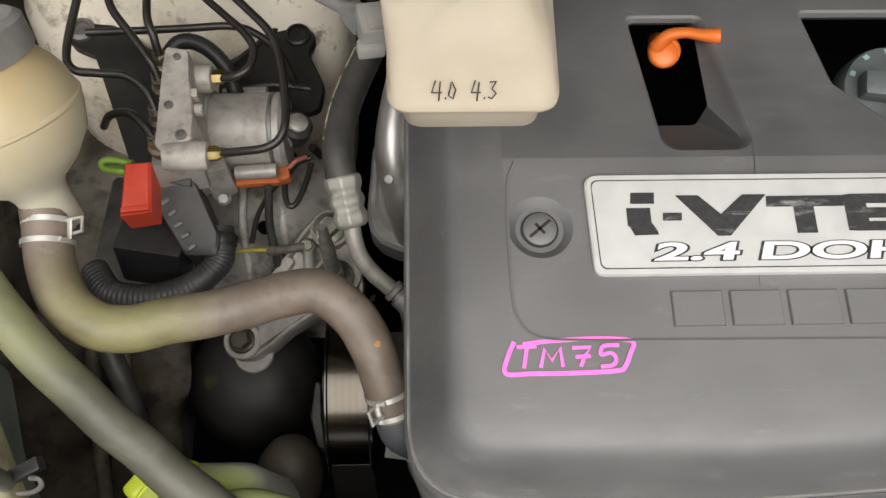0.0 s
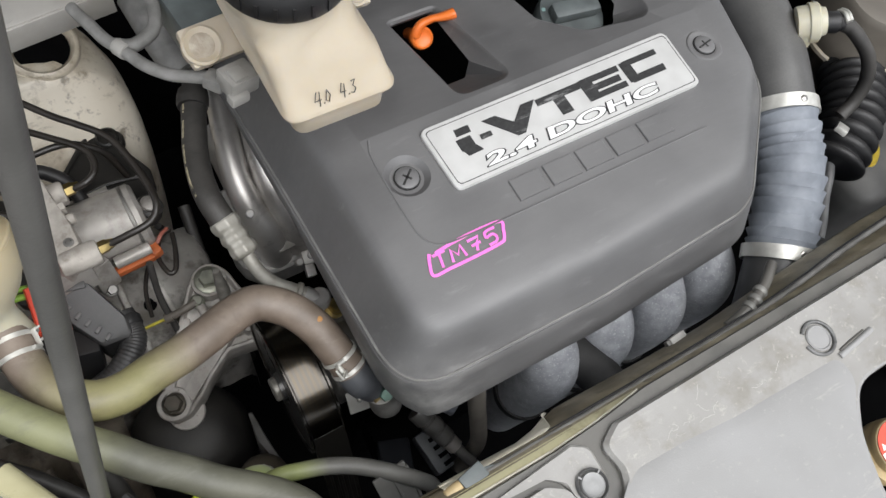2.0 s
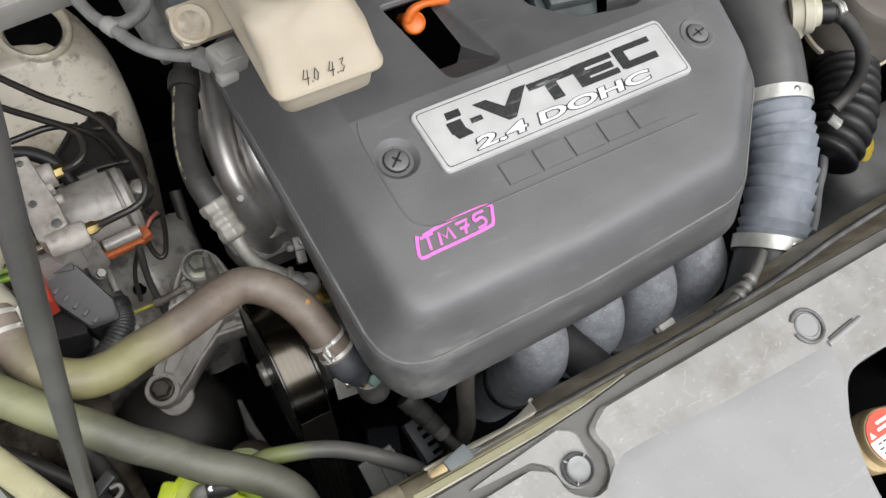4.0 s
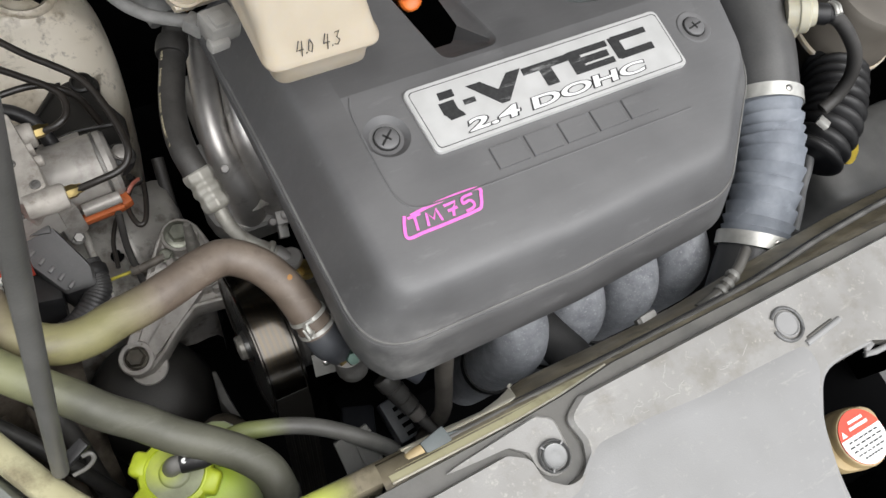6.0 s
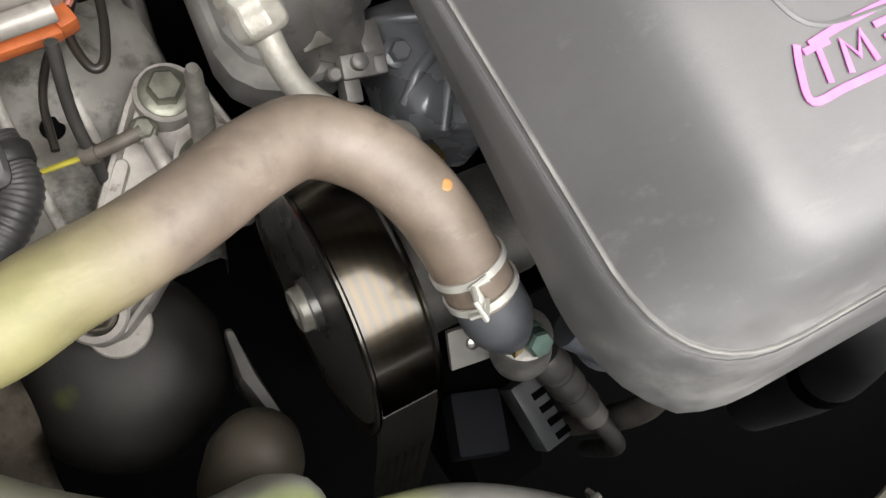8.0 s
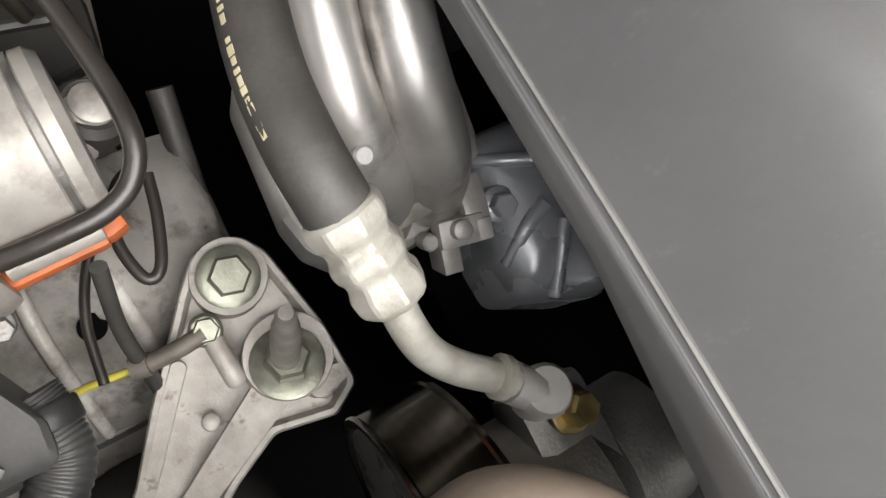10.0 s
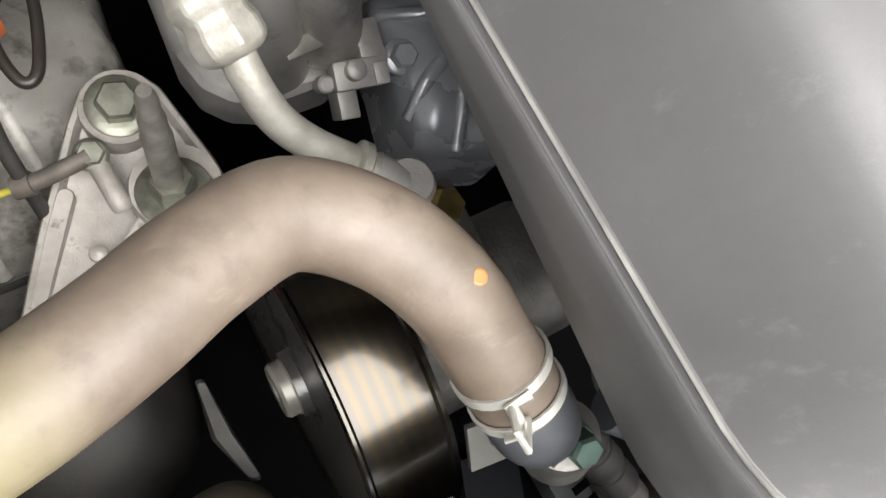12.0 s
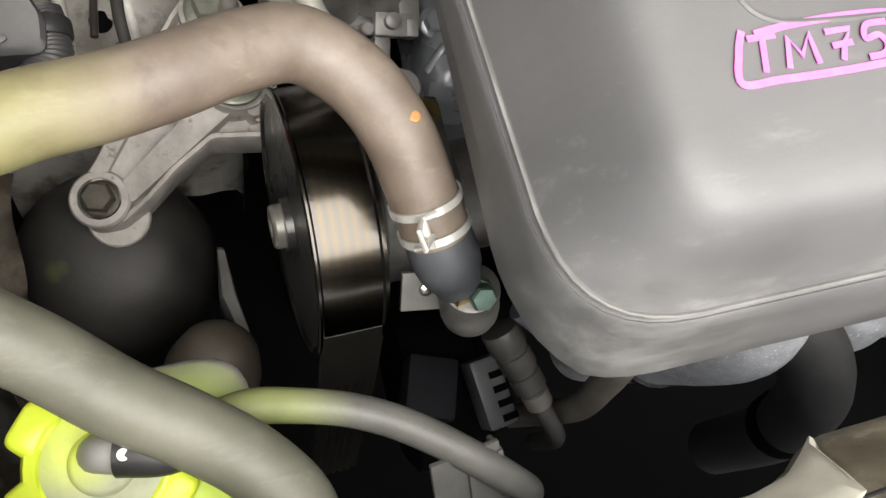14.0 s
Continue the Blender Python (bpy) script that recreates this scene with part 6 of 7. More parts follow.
    # electronics below
    bm = new_bm()
    box(bm, (-0.206, 0.202, 0.735), (0.050, 0.050, 0.050), 0.004, (-14, 6, -8))
    part("control_box", bm, "black", t, "black control box")
    bm = new_bm()
    shape = rounded([(-0.200, 0.245, 0.004), (-0.200, 0.219, 0.004), (-0.178, 0.183, 0.005), (-0.154, 0.182, 0.006), (-0.152, 0.196, 0.008), (-0.172, 0.241, 0.008)], 4)
    loft(bm, [[(p.x, p.y, 0.725 + 0.4 * (p.y - 0.19)) for p in shape], [(p.x, p.y, 0.763 + 0.4 * (p.y - 0.19)) for p in shape], [(p.x + (-0.176 - p.x) * 0.08, p.y + (0.212 - p.y) * 0.08, 0.7655 + 0.4 * (p.y - 0.19)) for p in shape]])
    plug = part("main_plug", bm, "conn_dark", t, "dark grey main plug", 30)
    for k in range(5):
        bm = new_bm()
        x, y = -0.1900 + 0.0046 * k, 0.2185 - 0.0078 * k
        box(bm, (x, y, 0.7665 + 0.4 * (y - 0.19)), (0.0065, 0.0030, 0.0040), 0.0006, (20, 0, 36))
        part("plug_rib", bm, "conn_rib", plug)
    bm = new_bm()
    box(bm, (-0.183, 0.233, 0.784), (0.026, 0.006, 0.005), 0.001, (20, 0, -10))
    part("latch", bm, "conn_dark", plug, "plug latch")
    bm = new_bm()
    loft(bm, [[(-0.2115, 0.236, z), (-0.1935, 0.2372, z), (-0.1928, 0.2032, z - 0.010), (-0.2145, 0.1997, z - 0.010)] for z in (0.782, 0.806)] + [[(-0.210, 0.2345, 0.808), (-0.195, 0.2355, 0.808), (-0.1945, 0.2050, 0.7985), (-0.2125, 0.2017, 0.7985)]])
    tab = part("locking_tab", bm, "red", t, "bright red locking tab", 20)
    bm = new_bm()
    box(bm, (-0.2035, 0.2045, 0.7985), (0.020, 0.0045, 0.004), 0.001, (0, 0, 6))
    part("tab_rib", bm, "red", tab)
    bm = new_bm()
    box(bm, (-0.132, 0.2460, 0.751), (0.042, 0.008, 0.008), 0.002, (0, -2, 2))
    box(bm, (-0.1090, 0.2510, 0.752), (0.010, 0.013, 0.012), 0.003, (0, 0, 16))
    part("orange_clip", bm, "orange_dark", t, "orange plastic clip")
    bm = new_bm()
    tube(bm, [(-0.105, 0.2545, 0.756), (-0.099, 0.2600, 0.758), (-0.092, 0.265, 0.755)], 0.0018, 8)
    part("clip_lead", bm, "lead_red", t, "faded red lead")
    hex_bolt(t, (-0.1555, 0.2335, 0.748), 0.0045, (0.2, -0.5, 1), 0.008, 0.006, "alu_dark")
    # rear carrier plate with ears
    bm = new_bm()
    plate = rounded([(-0.168, 0.356, 0.006), (-0.168, 0.318, 0.006), (-0.102, 0.310, 0.008), (-0.084, 0.314, 0.010), (-0.081, 0.336, 0.010), (-0.0955, 0.368, 0.014), (-0.0880, 0.384, 0.012), (-0.104, 0.398, 0.014), (-0.124, 0.397, 0.012), (-0.1454, 0.371, 0.012)], 5)
    slab(bm, plate, 0.733, 0.743, 0.0015)
    tube(bm, [(-0.162, 0.352, 0.743), (-0.144, 0.369, 0.743), (-0.122, 0.392, 0.743)], 0.0028, 8)
    tube(bm, [(-0.160, 0.330, 0.743), (-0.125, 0.336, 0.743), (-0.092, 0.332, 0.743)], 0.0026, 8)
    car = part("carrier_plate", bm, "carrier", t, "black carrier plate with a ribbed edge", 40)
    bm = new_bm()
    lathe(bm, [(0.0105, 0.0), (0.0105, 0.003), (0.0085, 0.0042), (0.0075, 0.0015), (0.002, 0.0012)], (-0.1045, 0.3835, 0.743), (0, 0, 1), 22)
    part("ear_bolt", bm, "carrier", car, "flat round ear bolt")
    bm = new_bm()
    slab(bm, rounded([(-0.19, 0.342, 0.01), (-0.272, 0.402, 0.014), (-0.297, 0.394, 0.014), (-0.292, 0.372, 0.014), (-0.27, 0.362, 0.01), (-0.245, 0.30, 0.01), (-0.225, 0.25, 0.01), (-0.192, 0.24, 0.006)], 5), 0.740, 0.750, 0.0015)
    left = part("carrier_plate", bm, "carrier", t, "black carrier plate with an ear")
    bm = new_bm()
    lathe(bm, [(0.011, 0.0), (0.011, 0.003), (0.007, 0.004), (0.0065, 0.001)], (-0.2826, 0.385, 0.750), (0, 0, 1), 20)
    part("ear_bolt", bm, "alu_dark", left)
    bm = new_bm()
    lathe(bm, [(0.011, -0.006), (0.0125, 0.0), (0.0125, 0.010), (0.010, 0.013), (0.006, 0.011), (0.003, 0.011)], (-0.101, 0.284, 0.760), (0.35, 0.1, 1), 22)
    bush = part("rubber_bush", bm, "rubber", t, "black mounting bush")
    bm = new_bm()
    lathe(bm, [(0.0075, 0.011), (0.008, 0.0145), (0.006, 0.016)], (-0.101, 0.284, 0.760), (0.35, 0.1, 1), 18)
    part("sleeve", bm, "can", bush)


M["cast_matte"] = surf("matte_warm_grey_casting", (0.50, 0.465, 0.42), (0.34, 0.31, 0.275), 0.55, 0.15, 90, 0.2, 900, dust=0.1, spots=((70, 0.54, 0.68, (0.16, 0.135, 0.11), 0.6),))
M["can"] = surf("matte_grey_plated_can", (0.45, 0.425, 0.395), (0.32, 0.30, 0.275), 0.46, 0.3, 40, 0.1, spots=((55, 0.52, 0.68, (0.17, 0.15, 0.13), 0.6), (24, 0.55, 0.70, (0.22, 0.19, 0.15), 0.5)))
M["carrier"] = surf("satin_black_steel", (0.012, 0.011, 0.010), (0.008, 0.0075, 0.007), 0.42, scale=40, dust=0.02, spec=0.4)
M["union_dark"] = surf("dull_plated_union", (0.30, 0.27, 0.20), (0.17, 0.15, 0.11), 0.4, 0.7, 120, 0.1)
M["lead_red"] = surf("faded_red_lead", (0.42, 0.14, 0.10), rough=0.5, scale=60)
M["conn_rib"] = surf("worn_grey_connector", (0.15, 0.145, 0.14), rough=0.45, scale=60)
M["conn_dark"] = surf("dark_grey_connector", (0.034, 0.034, 0.036), rough=0.42, scale=50, dust=0.06)
M["orange_dark"] = surf("worn_orange_plastic", (0.55, 0.14, 0.04), rough=0.5, scale=80)
M["pipe"] = surf("dark_coated_brake_pipe", (0.018, 0.0145, 0.012), rough=0.35, scale=60, dust=0.02)
brake_unit()

PIPES = [
    [(-0.20, 0.435, 0.845), (-0.168, 0.392, 0.842), (-0.140, 0.357, 0.840), (-0.124, 0.340, 0.840), (-0.108, 0.3215, 0.840), (-0.1004, 0.3024, 0.840), (-0.0949, 0.2723, 0.840), (-0.0937, 0.2495, 0.839), (-0.0985, 0.2385, 0.836), (-0.108, 0.2335, 0.834), (-0.122, 0.2330, 0.831), (-0.142, 0.2345, 0.8245)],
    [(-0.21, 0.425, 0.812), (-0.1727, 0.3790, 0.814), (-0.150, 0.356, 0.815), (-0.1323, 0.338, 0.816), (-0.1240, 0.3235, 0.816), (-0.1265, 0.3085, 0.815), (-0.137, 0.3020, 0.813), (-0.150, 0.3030, 0.809)],
    [(NUTS[0][0], NUTS[0][1], 0.825), (-0.1905, 0.322, 0.836), (-0.195, 0.336, 0.840), (-0.1965, 0.37, 0.842), (-0.196, 0.44, 0.845)],
    [(NUTS[1][0], NUTS[1][1], 0.825), (-0.192, 0.303, 0.834), (-0.206, 0.322, 0.838), (-0.220, 0.341, 0.840), (-0.2225, 0.354, 0.842), (-0.214, 0.376, 0.845), (-0.20, 0.43, 0.85)],
    [(NUTS[2][0], NUTS[2][1], 0.825), (-0.193, 0.280, 0.832), (-0.206, 0.2895, 0.835), (-0.227, 0.292, 0.835), (-0.243, 0.295, 0.835), (-0.250, 0.310, 0.835), (-0.2455, 0.354, 0.840), (-0.235, 0.42, 0.85)],
    [(NUTS[3][0], NUTS[3][1], 0.825), (-0.195, 0.257, 0.830), (-0.207, 0.266, 0.826), (-0.225, 0.272, 0.81), (-0.25, 0.29, 0.76)],
    [(-0.255, 0.349, 0.800), (-0.2125, 0.3505, 0.800), (-0.1776, 0.3525, 0.800), (-0.1458, 0.3540, 0.800), (-0.128, 0.350, 0.796), (-0.112, 0.342, 0.782), (-0.103, 0.330, 0.755)],
]
for k, p in enumerate(PIPES):
    t = thing("brake_pipe", p[0], "dark coated steel brake pipe", "brake pipe", "brake pipes")
    one_tube("pipe", p, 0.0030, "pipe", t, 10, n=50)

cd = thing("corrugated_conduit", (-0.18, 0.16, 0.75), "black corrugated wiring conduit in a loop", "wiring")
LOOP = [(-0.1560, 0.207, 0.752), (-0.1545, 0.195, 0.750), (-0.1565, 0.180, 0.748), (-0.1775, 0.1620, 0.746), (-0.208, 0.1545, 0.744), (-0.238, 0.161, 0.738), (-0.256, 0.182, 0.73)]
one_tube("conduit", LOOP, lambda u: 0.0106 + 0.0003 * math.sin(u * 2 * math.pi * 48), "conn_dark", cd, 14, n=240)
bm = new_bm()
lathe(bm, [(0.0118, -0.004), (0.0125, -0.003), (0.0125, 0.004), (0.0118, 0.005)], (-0.1548, 0.198, 0.7505), (0, -1, -0.1), 20)
part("end_collar", bm, "black", cd, "black end collar")
one_tube("bypass_hose", [(-0.197, 0.333, 0.788), (-0.188, 0.344, 0.792), (-0.176, 0.3455, 0.792), (-0.162, 0.338, 0.790), (-0.151, 0.326, 0.784), (-0.146, 0.312, 0.770)], 0.0062, "black", cd, 12, "black thick lead")
gw = thing("green_lead", (-0.21, 0.24, 0.82), "green-yellow wire behind the red tab", "wiring")
one_tube("wire", [(-0.208, 0.2320, 0.800), (-0.219, 0.2335, 0.800), (-0.2285, 0.2360, 0.798), (-0.2310, 0.2410, 0.798), (-0.225, 0.2430, 0.798), (-0.209, 0.2400, 0.798)], 0.0026, "greenwire", gw, 8)
one_tube("wire", [(-0.211, 0.2350, 0.796), (-0.220, 0.2365, 0.796), (-0.2275, 0.2385, 0.793), (-0.227, 0.242, 0.790)], 0.0024, "greenwire", gw, 8)

# cables and hoses in the dark corner behind the brake unit and mount
for k, p in enumerate([
    [(-0.096, 0.300, 0.700), (-0.089, 0.305, 0.665), (-0.086, 0.305, 0.620), (-0.092, 0.298, 0.592), (-0.103, 0.292, 0.600), (-0.112, 0.300, 0.650), (-0.116, 0.300, 0.70)],
    [(-0.118, 0.235, 0.765), (-0.122, 0.215, 0.73), (-0.120, 0.19, 0.69), (-0.122, 0.17, 0.64)],
    [(-0.066, 0.31, 0.70), (-0.070, 0.27, 0.68), (-0.072, 0.24, 0.65), (-0.08, 0.2, 0.56)],
    [(-0.080, 0.29, 0.62), (-0.078, 0.255, 0.60), (-0.070, 0.23, 0.57), (-0.06, 0.2, 0.50)],
]):
    t = thing("black_lead", p[0], "black rubber covered lead", "wiring", "loose leads")
    one_tube("lead", p, (0.0035, 0.0032, 0.006, 0.007)[k], "rubber", t, 10)
M["chassis"] = surf("dusty_grey_chassis_metal", (0.60, 0.58, 0.54), (0.40, 0.38, 0.345), 0.5, 0.1, 25, 0.2, spots=((45, 0.51, 0.66, (0.13, 0.11, 0.085), 0.8), (17, 0.53, 0.68, (0.20, 0.175, 0.14), 0.65)))
t = thing("chassis_bracket", (-0.128, 0.205, 0.58), "dull grey pressed steel chassis bracket behind the mount", "bracket")
bm = new_bm()
rows = []
for y, z in ((0.290, 0.690), (0.272, 0.700), (0.250, 0.702), (0.228, 0.692), (0.205, 0.672), (0.185, 0.645), (0.170, 0.610), (0.160, 0.56)):
    rows.append([(x, y + 0.10 * (x + 0.13), z + 0.010 * math.cos(max(-0.08, min(0.03, x + 0.125)) * 42) + dz) for x, dz in ((-0.205, -0.006), (-0.185, 0.0), (-0.165, 0.002), (-0.150, -0.003), (-0.138, -0.003), (-0.122, 0.002), (-0.105, 0.001), (-0.094, -0.003), (-0.080, -0.004), (-0.070, -0.010), (-0.064, -0.03), (-0.063, -0.08))])
loft(bm, rows, caps=False, closed=False)
shell = bmesh.ops.solidify(bm, geom=bm.faces[:], thickness=0.003)
part("bracket", bm, "chassis", t, smooth=60)
bm = new_bm()
lathe(bm, [(0.0058, 0.0), (0.0060, 0.0006), (0.002, 0.0007)], (-0.1325, 0.2265, 0.7005), (0.1, -0.35, 1), 20)
part("drain_hole", bm, "deep", t, "dark oval hole")
for k in range(2):
    bm = new_bm()
    tube(bm, [(-0.151 + 0.032 * k, 0.262, 0.708), (-0.151 + 0.034 * k, 0.226, 0.698), (-0.149 + 0.036 * k, 0.186, 0.652)], 0.0035, 8)
    part("pressed_rib", bm, "chassis", t, smooth=60)

lp = thing("sensor_lead", (-0.10, 0.245, 0.74), "thin black looped sensor lead behind the mount", "wiring")
one_tube("lead", [(-0.0894, 0.2691, 0.745), (-0.101, 0.2638, 0.745), (-0.109, 0.2472, 0.745), (-0.1066, 0.2291, 0.745), (-0.0998, 0.2295, 0.745), (-0.0929, 0.2471, 0.745), (-0.0892, 0.2639, 0.745)], 0.0024, "pipe", lp, 10, n=40)
one_tube("branch", [(-0.1114, 0.2557, 0.735), (-0.1221, 0.2436, 0.735), (-0.131, 0.2245, 0.735), (-0.1348, 0.2005, 0.735)], 0.0020, "pipe", lp, 8, n=24)

# heater pipe beside the pressure hose
hp = thing("air_conditioning_pipe", (-0.03, 0.36, 0.80), "dark metal pipe with a thick end", "pipe")
one_tube("pipe", [(-0.028, 0.345, 0.852), (-0.035, 0.37, 0.86), (-0.04, 0.42, 0.87)], 0.0135, "harness", hp, 16)


# ---- right hand side: intake duct and hoses ----
def duct():
    t = thing("air_intake_duct", (0.40, 0.1, 0.83), "dark air duct with a dusty ribbed rubber hose and clamps", "air duct")
    one_tube("duct", [(0.462, 0.40, 0.905), (0.458, 0.30, 0.905), (0.450, 0.20, 0.904), (0.436, 0.13, 0.899), (0.416, 0.075, 0.887)], lambda u: 0.038 - 0.008 * u, "duct", t, 32, "smooth black duct", n=40)
    a, b = Vector((0.416, 0.075, 0.887)), Vector((0.353, -0.030, 0.846))
    mid = Vector((0.392, 0.022, 0.872))
    one_tube("bellows", [a, (0.406, 0.050, 0.881), mid, (0.372, -0.006, 0.858), b], lambda u: 0.0276 + 0.0030 * (1 - (u * 12.0 + 0.15 * math.sin(u * 21)) % 1.0) ** 1.6 + 0.0003 * math.sin(u * 40), "bellows", t, 36, "dusty ribbed rubber hose", n=216)
    for p, q in ((a, a - mid), (b, b - mid)):
        bm = new_bm()
        lathe(bm, [(0.0312, -0.006), (0.0322, -0.006), (0.0322, 0.006), (0.0312, 0.006)], p, q, 40, caps=False)
        band = part("band_clamp", bm, "white_metal", t, "bright band clamp", 30)
        axis = q.normalized()
        up = (Vector((-0.15, -0.45, 0.9)) - axis * axis.dot(Vector((-0.15, -0.45, 0.9)))).normalized()
        bm = new_bm()
        lathe(bm, [(0.0030, 0.0), (0.0030, 0.0010), (0.0022, 0.0016)], p + up * 0.0318, up, 14)
        part("rivet", bm, "steel", band)
    bm = new_bm()
    d = (b - mid).normalized()
    lathe(bm, [(0.028, 0.0), (0.030, 0.02), (0.033, 0.05), (0.030, 0.09)], b, d, 32)
    part("lower_neck", bm, "duct", t, "black lower neck")


duct()

M["brown_case"] = surf("dusty_brown_plastic", (0.135, 0.120, 0.100), (0.095, 0.083, 0.068), 0.55, scale=20, dust=0.05)
M["boxgrey"] = surf("dusty_charcoal_plastic", (0.075, 0.075, 0.074), (0.05, 0.05, 0.049), 0.5, scale=25, dust=0.08)
M["neon_yellow"] = surf("yellow_plastic", (0.62, 0.46, 0.05), rough=0.45, scale=40)
bx = thing("air_box", (0.63, 0.145, 0.60), "dusty brown-black air box on the far side", "air box")
can, up = (0.630, 0.142, 0.62), (-0.06, -0.03, 1)
bm = new_bm()
lathe(bm, [(0.046, 0.0), (0.048, 0.20), (0.052, 0.206), (0.052, 0.232), (0.049, 0.236), (0.049, 0.27), (0.044, 0.276), (0.02, 0.278)], can, up, 40)
part("canister", bm, "brown_case", bx, "dusty brown canister", 40)
bm = new_bm()
lathe(bm, [(0.0525, 0.207), (0.0545, 0.209), (0.0545, 0.213), (0.0525, 0.215)], can, up, 40, caps=False)
part("seal_band", bm, "cream", bx, "pale seal band")
for k in range(5):
    a = math.pi * (1.02 + 0.16 * k)
    bm = new_bm()
    box(bm, (can[0] + 0.0475 * math.cos(a) - 0.006, can[1] + 0.0475 * math.sin(a) - 0.003, 0.722), (0.006, 0.006, 0.19), 0.0015, (0, 0, math.degrees(a)))
    part("moulded_rib", bm, "brown_case", bx)
rs = thing("resonator_box", (0.66, 0.0, 0.55), "dark grey plastic resonator box below the air box", "air box")
bm = new_bm()
shape = rounded([(0.590, 0.075, 0.02), (0.575, -0.020, 0.03), (0.76, -0.035, 0.02), (0.76, 0.075, 0.02)], 6)
mid = Vector((0.667, 0.02))
loft(bm, [[(mid.x + (p.x - mid.x) * f, mid.y + (p.y - mid.y) * f, z) for p in shape] for f, z in ((1.0, 0.56), (1.0, 0.70), (0.97, 0.717), (0.90, 0.727), (0.6, 0.733))])
part("box", bm, "boxgrey", rs, smooth=50)
bl = thing("inlet_bellows", (0.54, 0.055, 0.80), "black ribbed rubber inlet hose below the air box", "hose")
one_tube("bellows", [(0.592, 0.104, 0.818), (0.578, 0.088, 0.820), (0.562, 0.071, 0.820), (0.544, 0.053, 0.818), (0.522, 0.038, 0.814), (0.500, 0.026, 0.806)], lambda u: 0.0250 + 0.0075 * abs(math.sin(u * math.pi * 10)) ** 0.7, "black", bl, 28, "black ribbed bellows", n=144)
bm = new_bm()
lathe(bm, [(0.027, 0.0), (0.028, 0.002), (0.028, 0.030), (0.027, 0.032)], (0.590, 0.102, 0.818), (0.6, 0.75, 0), 28)
part("end_collar", bm, "black", bl)
M["conn_pale_lead"] = surf("dusty_grey_lead", (0.16, 0.16, 0.16), rough=0.5, scale=60)
fl = thing("purge_valve", (0.47, 0.11, 0.88), "cream plastic valve with a black plug and hose", "valve")
bm = new_bm()
lathe(bm, [(0.008, -0.012), (0.0150, -0.011), (0.0158, -0.002), (0.0176, -0.001), (0.0176, 0.006), (0.0160, 0.0075), (0.0130, 0.0085), (0.0120, 0.013), (0.008, 0.014)], (0.4625, 0.1240, 0.929), (0.70, -0.45, 0.35), 28)
lathe(bm, [(0.0095, -0.004), (0.0095, 0.020), (0.008, 0.021)], (0.456, 0.118, 0.908), (0.1, 0.1, 1), 18)
part("valve_body", bm, "yellowed", fl)
bm = new_bm()
lathe(bm, [(0.0090, 0.0), (0.0095, 0.001), (0.0095, 0.013), (0.0075, 0.015), (0.0075, 0.019)], (0.468, 0.1175, 0.934), (0.8, -0.4, 0.1), 18)
part("plug", bm, "black", fl, "black plug")
for k in range(2):
    bm = new_bm()
    tube(bm, [(0.4815 + 0.004 * k, 0.104, 0.943), (0.4840 + 0.004 * k, 0.112, 0.944), (0.4865 + 0.004 * k, 0.119, 0.939)], 0.0019, 8)
    part("hose_clip", bm, "white_metal", fl, "pale wire clip")
one_tube("hose", [(0.484, 0.1095, 0.934), (0.495, 0.104, 0.930), (0.504, 0.092, 0.922), (0.514, 0.078, 0.908), (0.518, 0.066, 0.888), (0.511, 0.058, 0.868), (0.497, 0.054, 0.858)], 0.0064, "rubber", fl, 14, "black bent hose")
one_tube("vent_lead", [(0.500, 0.030, 0.812), (0.492, 0.018, 0.808), (0.476, 0.002, 0.802), (0.458, -0.016, 0.800), (0.445, -0.030, 0.795)], 0.0046, "conn_pale_lead", fl, 10, "grey thin lead")
bm = new_bm()
box(bm, (0.496, 0.0435, 0.851), (0.016, 0.012, 0.006), 0.0015, (0, 25, 20))
part("white_clip", bm, "white_metal", fl, "pale clip")
yc = thing("yellow_cap", (0.60, 0.035, 0.74), "yellow plastic cap beside the ribbed inlet hose", "cap")
bm = new_bm()
lathe(bm, [(0.014, -0.05), (0.014, 0.0), (0.018, 0.004), (0.018, 0.012), (0.012, 0.016)], (0.601, 0.034, 0.752), (0.2, -0.5, 0.8), 20)
part("cap", bm, "neon_yellow", yc)
bm = new_bm()
lathe(bm, [(0.012, -0.10), (0.0135, -0.04)], (0.601, 0.034, 0.752), (0.2, -0.5, 0.8), 20)
part("neck", bm, "black", yc, "black neck")

M["conn_pale"] = surf("pale_grey_connector", (0.075, 0.079, 0.084), rough=0.45, scale=60)
M["conn_brown"] = surf("dusty_grey_brown_plastic", (0.17, 0.16, 0.145), (0.11, 0.10, 0.09), 0.5, scale=60)
M["conn_slate"] = surf("slate_grey_connector", (0.010, 0.011, 0.014), rough=0.7, scale=60, spec=0.15)
# ---- alternator plug and lower parts before the engine ----
al = thing("alternator", (0.05, -0.01, 0.55), "dark alternator with plug and boot below the cover", "alternator")
# housing coloured near-black, as shaded this far down
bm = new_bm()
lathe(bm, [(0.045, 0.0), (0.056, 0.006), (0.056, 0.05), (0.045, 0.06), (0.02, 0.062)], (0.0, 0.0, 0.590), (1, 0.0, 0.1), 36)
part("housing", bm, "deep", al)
bm = new_bm()
box(bm, (0.005, -0.004, 0.668), (0.030, 0.036, 0.022), 0.003, (-6, 0, -20))
part("plug_body", bm, "conn_slate", al, "dark grey plug")
bm = new_bm()
box(bm, (0.0400, -0.014, 0.670), (0.019, 0.042, 0.020), 0.003, (4, 0, 6))
wc = part("pale_plug", bm, "conn_pale", al, "pale grey plug with slots")
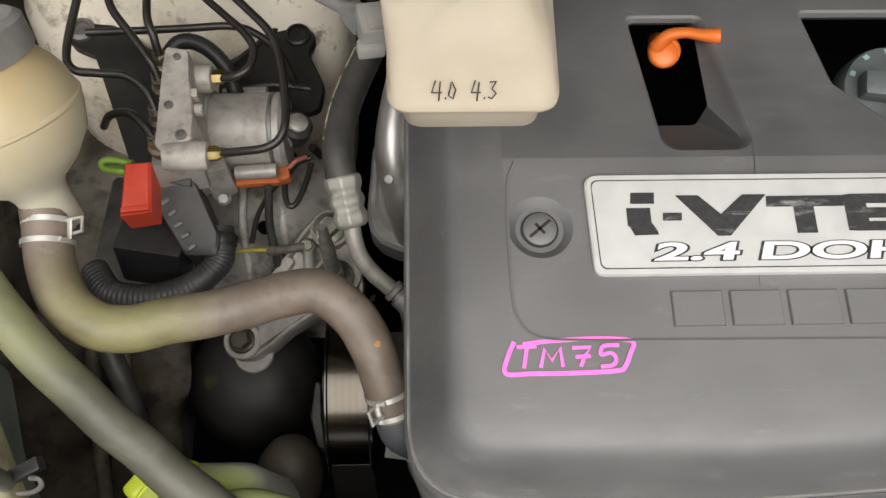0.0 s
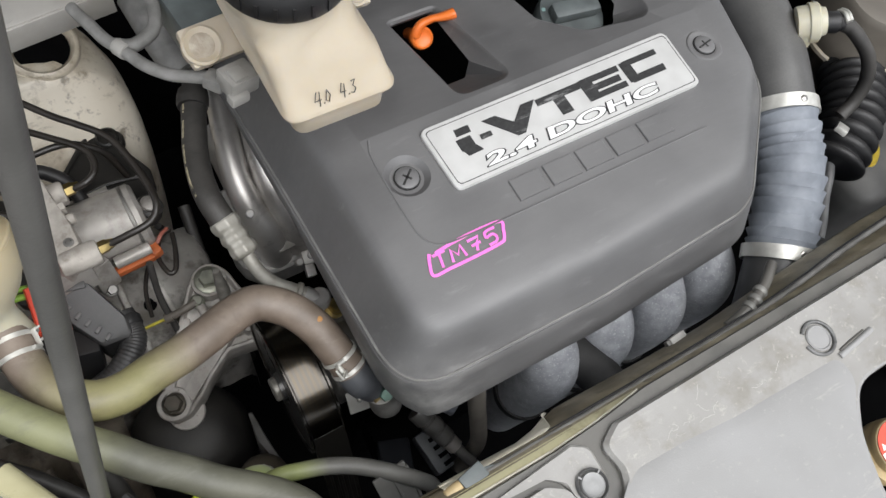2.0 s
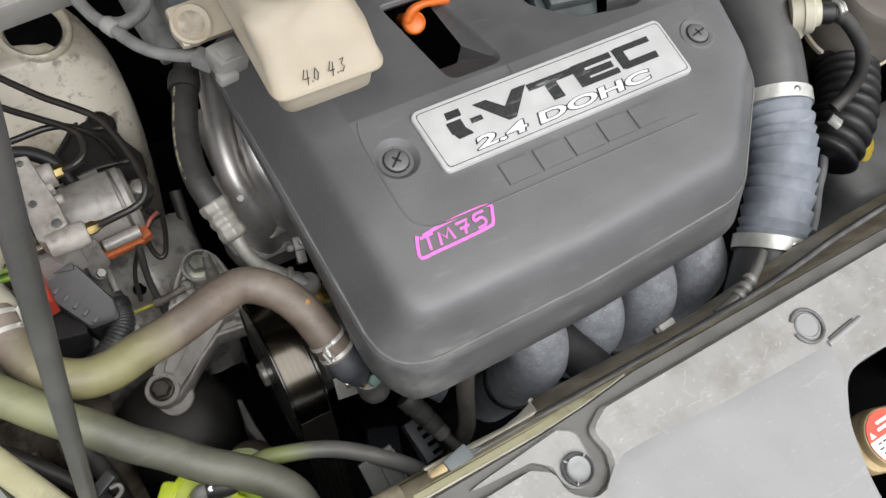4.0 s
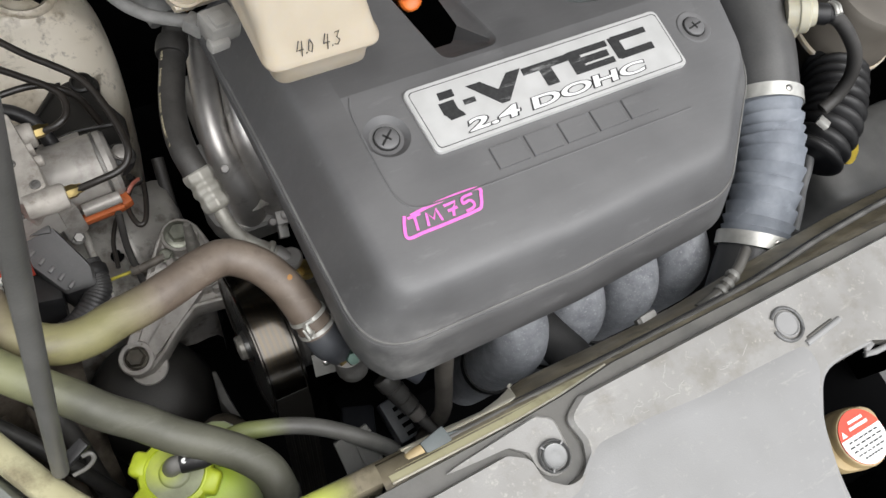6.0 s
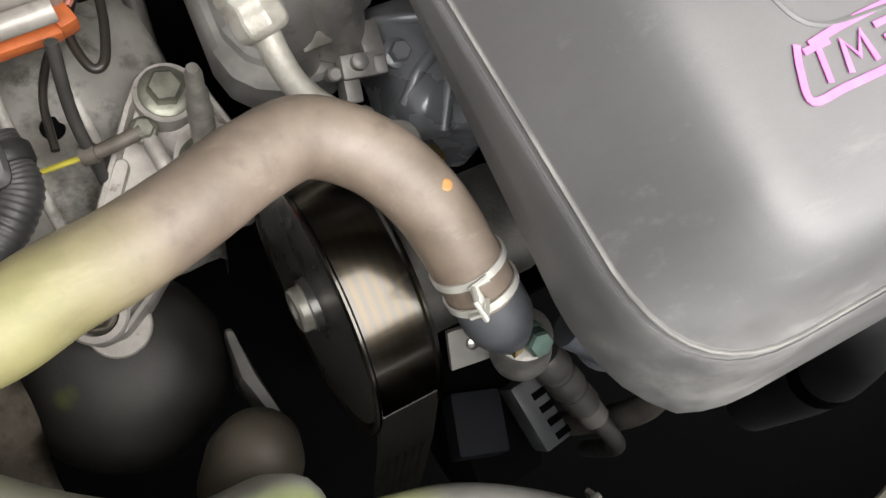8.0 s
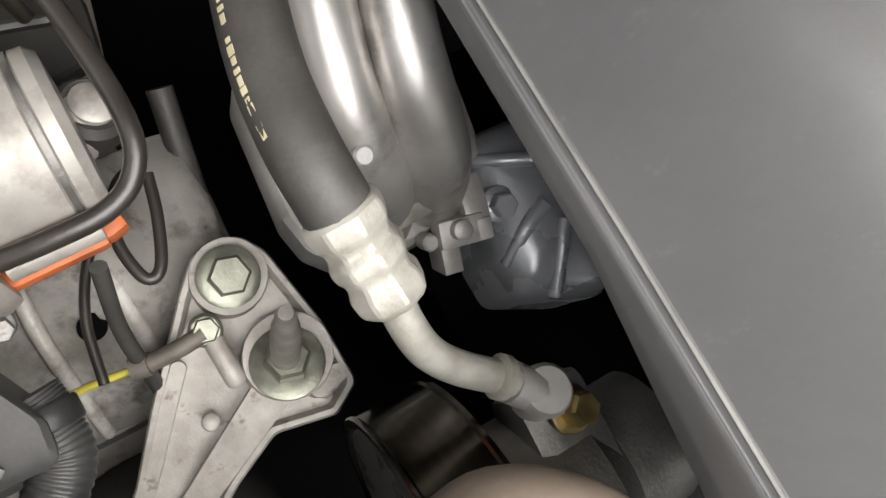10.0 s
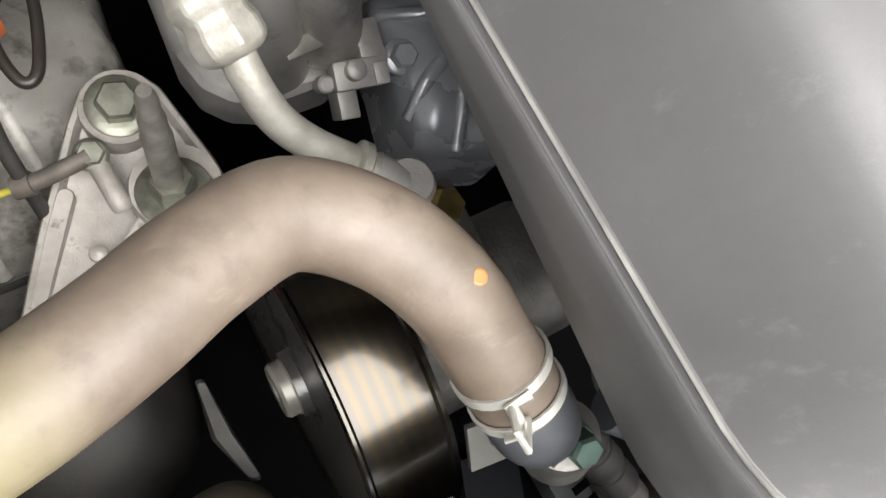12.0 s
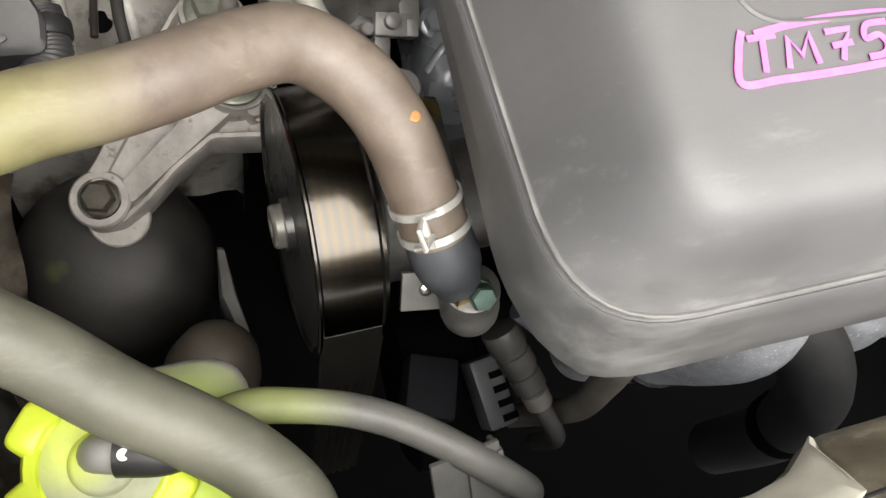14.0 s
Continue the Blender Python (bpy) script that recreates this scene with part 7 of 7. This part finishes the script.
for k in range(4):
    bm = new_bm()
    box(bm, (0.0435 + 0.0010 * k, -0.0045 - 0.0085 * k, 0.6805 - 0.0006 * k), (0.0095, 0.0040, 0.0020), 0, (4, 0, 6))
    part("slot", bm, "deep", wc)
a, d = Vector((0.030, 0.018, 0.7400)), Vector((0.022, -0.050, -0.021)).normalized()
bm = new_bm()
lathe(bm, [(0.0070, 0.0), (0.0098, 0.0005), (0.0103, 0.0015), (0.0103, 0.0120), (0.0098, 0.0130), (0.0088, 0.0135), (0.0088, 0.0155), (0.0095, 0.0160), (0.0096, 0.0250), (0.0092, 0.0258), (0.0082, 0.0262), (0.0082, 0.0285), (0.0089, 0.0290), (0.0088, 0.0390), (0.0080, 0.0398), (0.0072, 0.0402), (0.0072, 0.0430)], a, d, 28)
part("boot", bm, "boot", al, "black ribbed rubber boot", 35)
bm = new_bm()
lathe(bm, [(0.0070, 0.0415), (0.0076, 0.0420), (0.0074, 0.0505), (0.0066, 0.0512)], a, d, 24)
part("boot_end", bm, "conn_brown", al, "dusty grey-brown ring", 35)
e = a + d * 0.050
one_tube("cable", [e, e + d * 0.014, e + d * 0.026 + Vector((0.002, 0, -0.012)), e + d * 0.030 + Vector((0.006, 0, -0.06))], 0.0052, "rubber", al, 12, "black cable below the boot")
M["tensioner_pale"] = surf("grimy_brown_grey_pipe", (0.15, 0.135, 0.115), (0.08, 0.07, 0.06), 0.55, 0.2, 40, 0.15)
M["pale_stub"] = surf("pale_blue_grey_casting", (0.11, 0.116, 0.135), (0.07, 0.074, 0.086), 0.5, scale=60, bump=0.15)
pp = thing("coolant_pipe", (0.07, 0.0, 0.70), "grey metal coolant pipe under the cover", "pipe")
one_tube("pipe", [(0.058, 0.004, 0.86), (0.062, -0.012, 0.80), (0.065, -0.022, 0.765), (0.067, -0.032, 0.72), (0.067, -0.034, 0.62)], 0.0075, "tensioner_pale", pp, 14)
one_tube("stub", [(0.034, 0.026, 0.772), (0.046, 0.014, 0.768), (0.056, 0.002, 0.764)], 0.0100, "pale_stub", pp, 18, "pale blue-grey stub")
M["tensioner"] = surf("dull_brown_grey_casting", (0.11, 0.092, 0.070), (0.065, 0.054, 0.040), 0.6, scale=30, bump=0.15)
tn = thing("belt_tensioner", (-0.09, 0.04, 0.62), "dull grey tensioner housing below the pulley", "tensioner")
bm = new_bm()
lathe(bm, [(0.028, -0.06), (0.0265, -0.02), (0.022, 0.0), (0.012, 0.012), (0.004, 0.014)], (-0.106, 0.040, 0.678), (0.2, 0.3, 1), 28)
part("housing", bm, "tensioner", tn, smooth=60)
bm = new_bm()
slab(bm, rounded([(-0.0945, 0.108, 0.003), (-0.0985, 0.078, 0.006), (-0.0905, 0.052, 0.004), (-0.0850, 0.050, 0.003), (-0.0880, 0.075, 0.006), (-0.0905, 0.107, 0.002)], 4), 0.575, 0.640, 0.002)
part("lever", bm, "grime", tn, "pale grey tensioner arm")
bm = new_bm()
run = [(0.0282, 0.7815), (0.0085, 0.7365), (-0.0130, 0.6765), (-0.040, 0.60)]
loft(bm, [[(x, y + o, z) for x, o in ((-0.0640, 0.0), (-0.0362, 0.0), (-0.0362, 0.004), (-0.0640, 0.004))] for y, z in run])
M["belt"] = surf("worn_olive_black_belt", (0.008, 0.0068, 0.005), (0.005, 0.0043, 0.003), 0.5, scale=60, bump=0.1)
bt = thing("drive_belt", (-0.052, -0.02, 0.60), "black ribbed drive belt below the pulley", "belt")
part("belt", bm, "belt", bt)
for k in range(5):
    bm = new_bm()
    x0 = -0.0604 + 0.0044 * k
    loft(bm, [[(x, y + o, z) for x, o in ((x0, 0.0002), (x0 + 0.0009, -0.0012), (x0 + 0.0023, -0.0012), (x0 + 0.0032, 0.0002))] for y, z in run[1:]], caps=False)
    part("belt_rib", bm, "belt", bt)

# small clips along the front flange
TAPE = (0.257, -0.057)
wt = thing("flange_clip", (0.1878, -0.051, 0.903), "small pale plastic clip on the front flange", "clip")
bm = new_bm()
box(bm, (0.1878, -0.0510, 0.905), (0.014, 0.005, 0.005), 0.001, (10, 0, 4))
part("clip_body", bm, "conn", wt)
bm = new_bm()
box(bm, (0.1793, -0.0515, 0.9045), (0.004, 0.004, 0.005), 0.0008, (10, 0, 4))
part("clip_end", bm, "insert", wt, "dark end of the clip")
tp = thing("taped_cable", (TAPE[0], TAPE[1], 0.91), "dusty taped cable at the front flange", "wiring")
one_tube("cable", [(TAPE[0] - 0.034, TAPE[1] - 0.006, 0.913), (TAPE[0] - 0.012, TAPE[1] - 0.002, 0.917), (TAPE[0] + 0.010, TAPE[1] + 0.006, 0.917), (TAPE[0] + 0.035, TAPE[1] + 0.018, 0.908)], 0.0042, "insert", tp, 10)
for k, (dx, dy) in enumerate(((-0.012, -0.002), (-0.004, 0.0005), (0.004, 0.004))):
    bm = new_bm()
    lathe(bm, [(0.0050, -0.002), (0.0056, -0.001), (0.0056, 0.0015), (0.0050, 0.0025)], (TAPE[0] + dx, TAPE[1] + dy, 0.917), (1, 0.25, 0.05), 12)
    part("tape_wrap", bm, "sheet", tp, "grey tape wrap" if k == 0 else "")
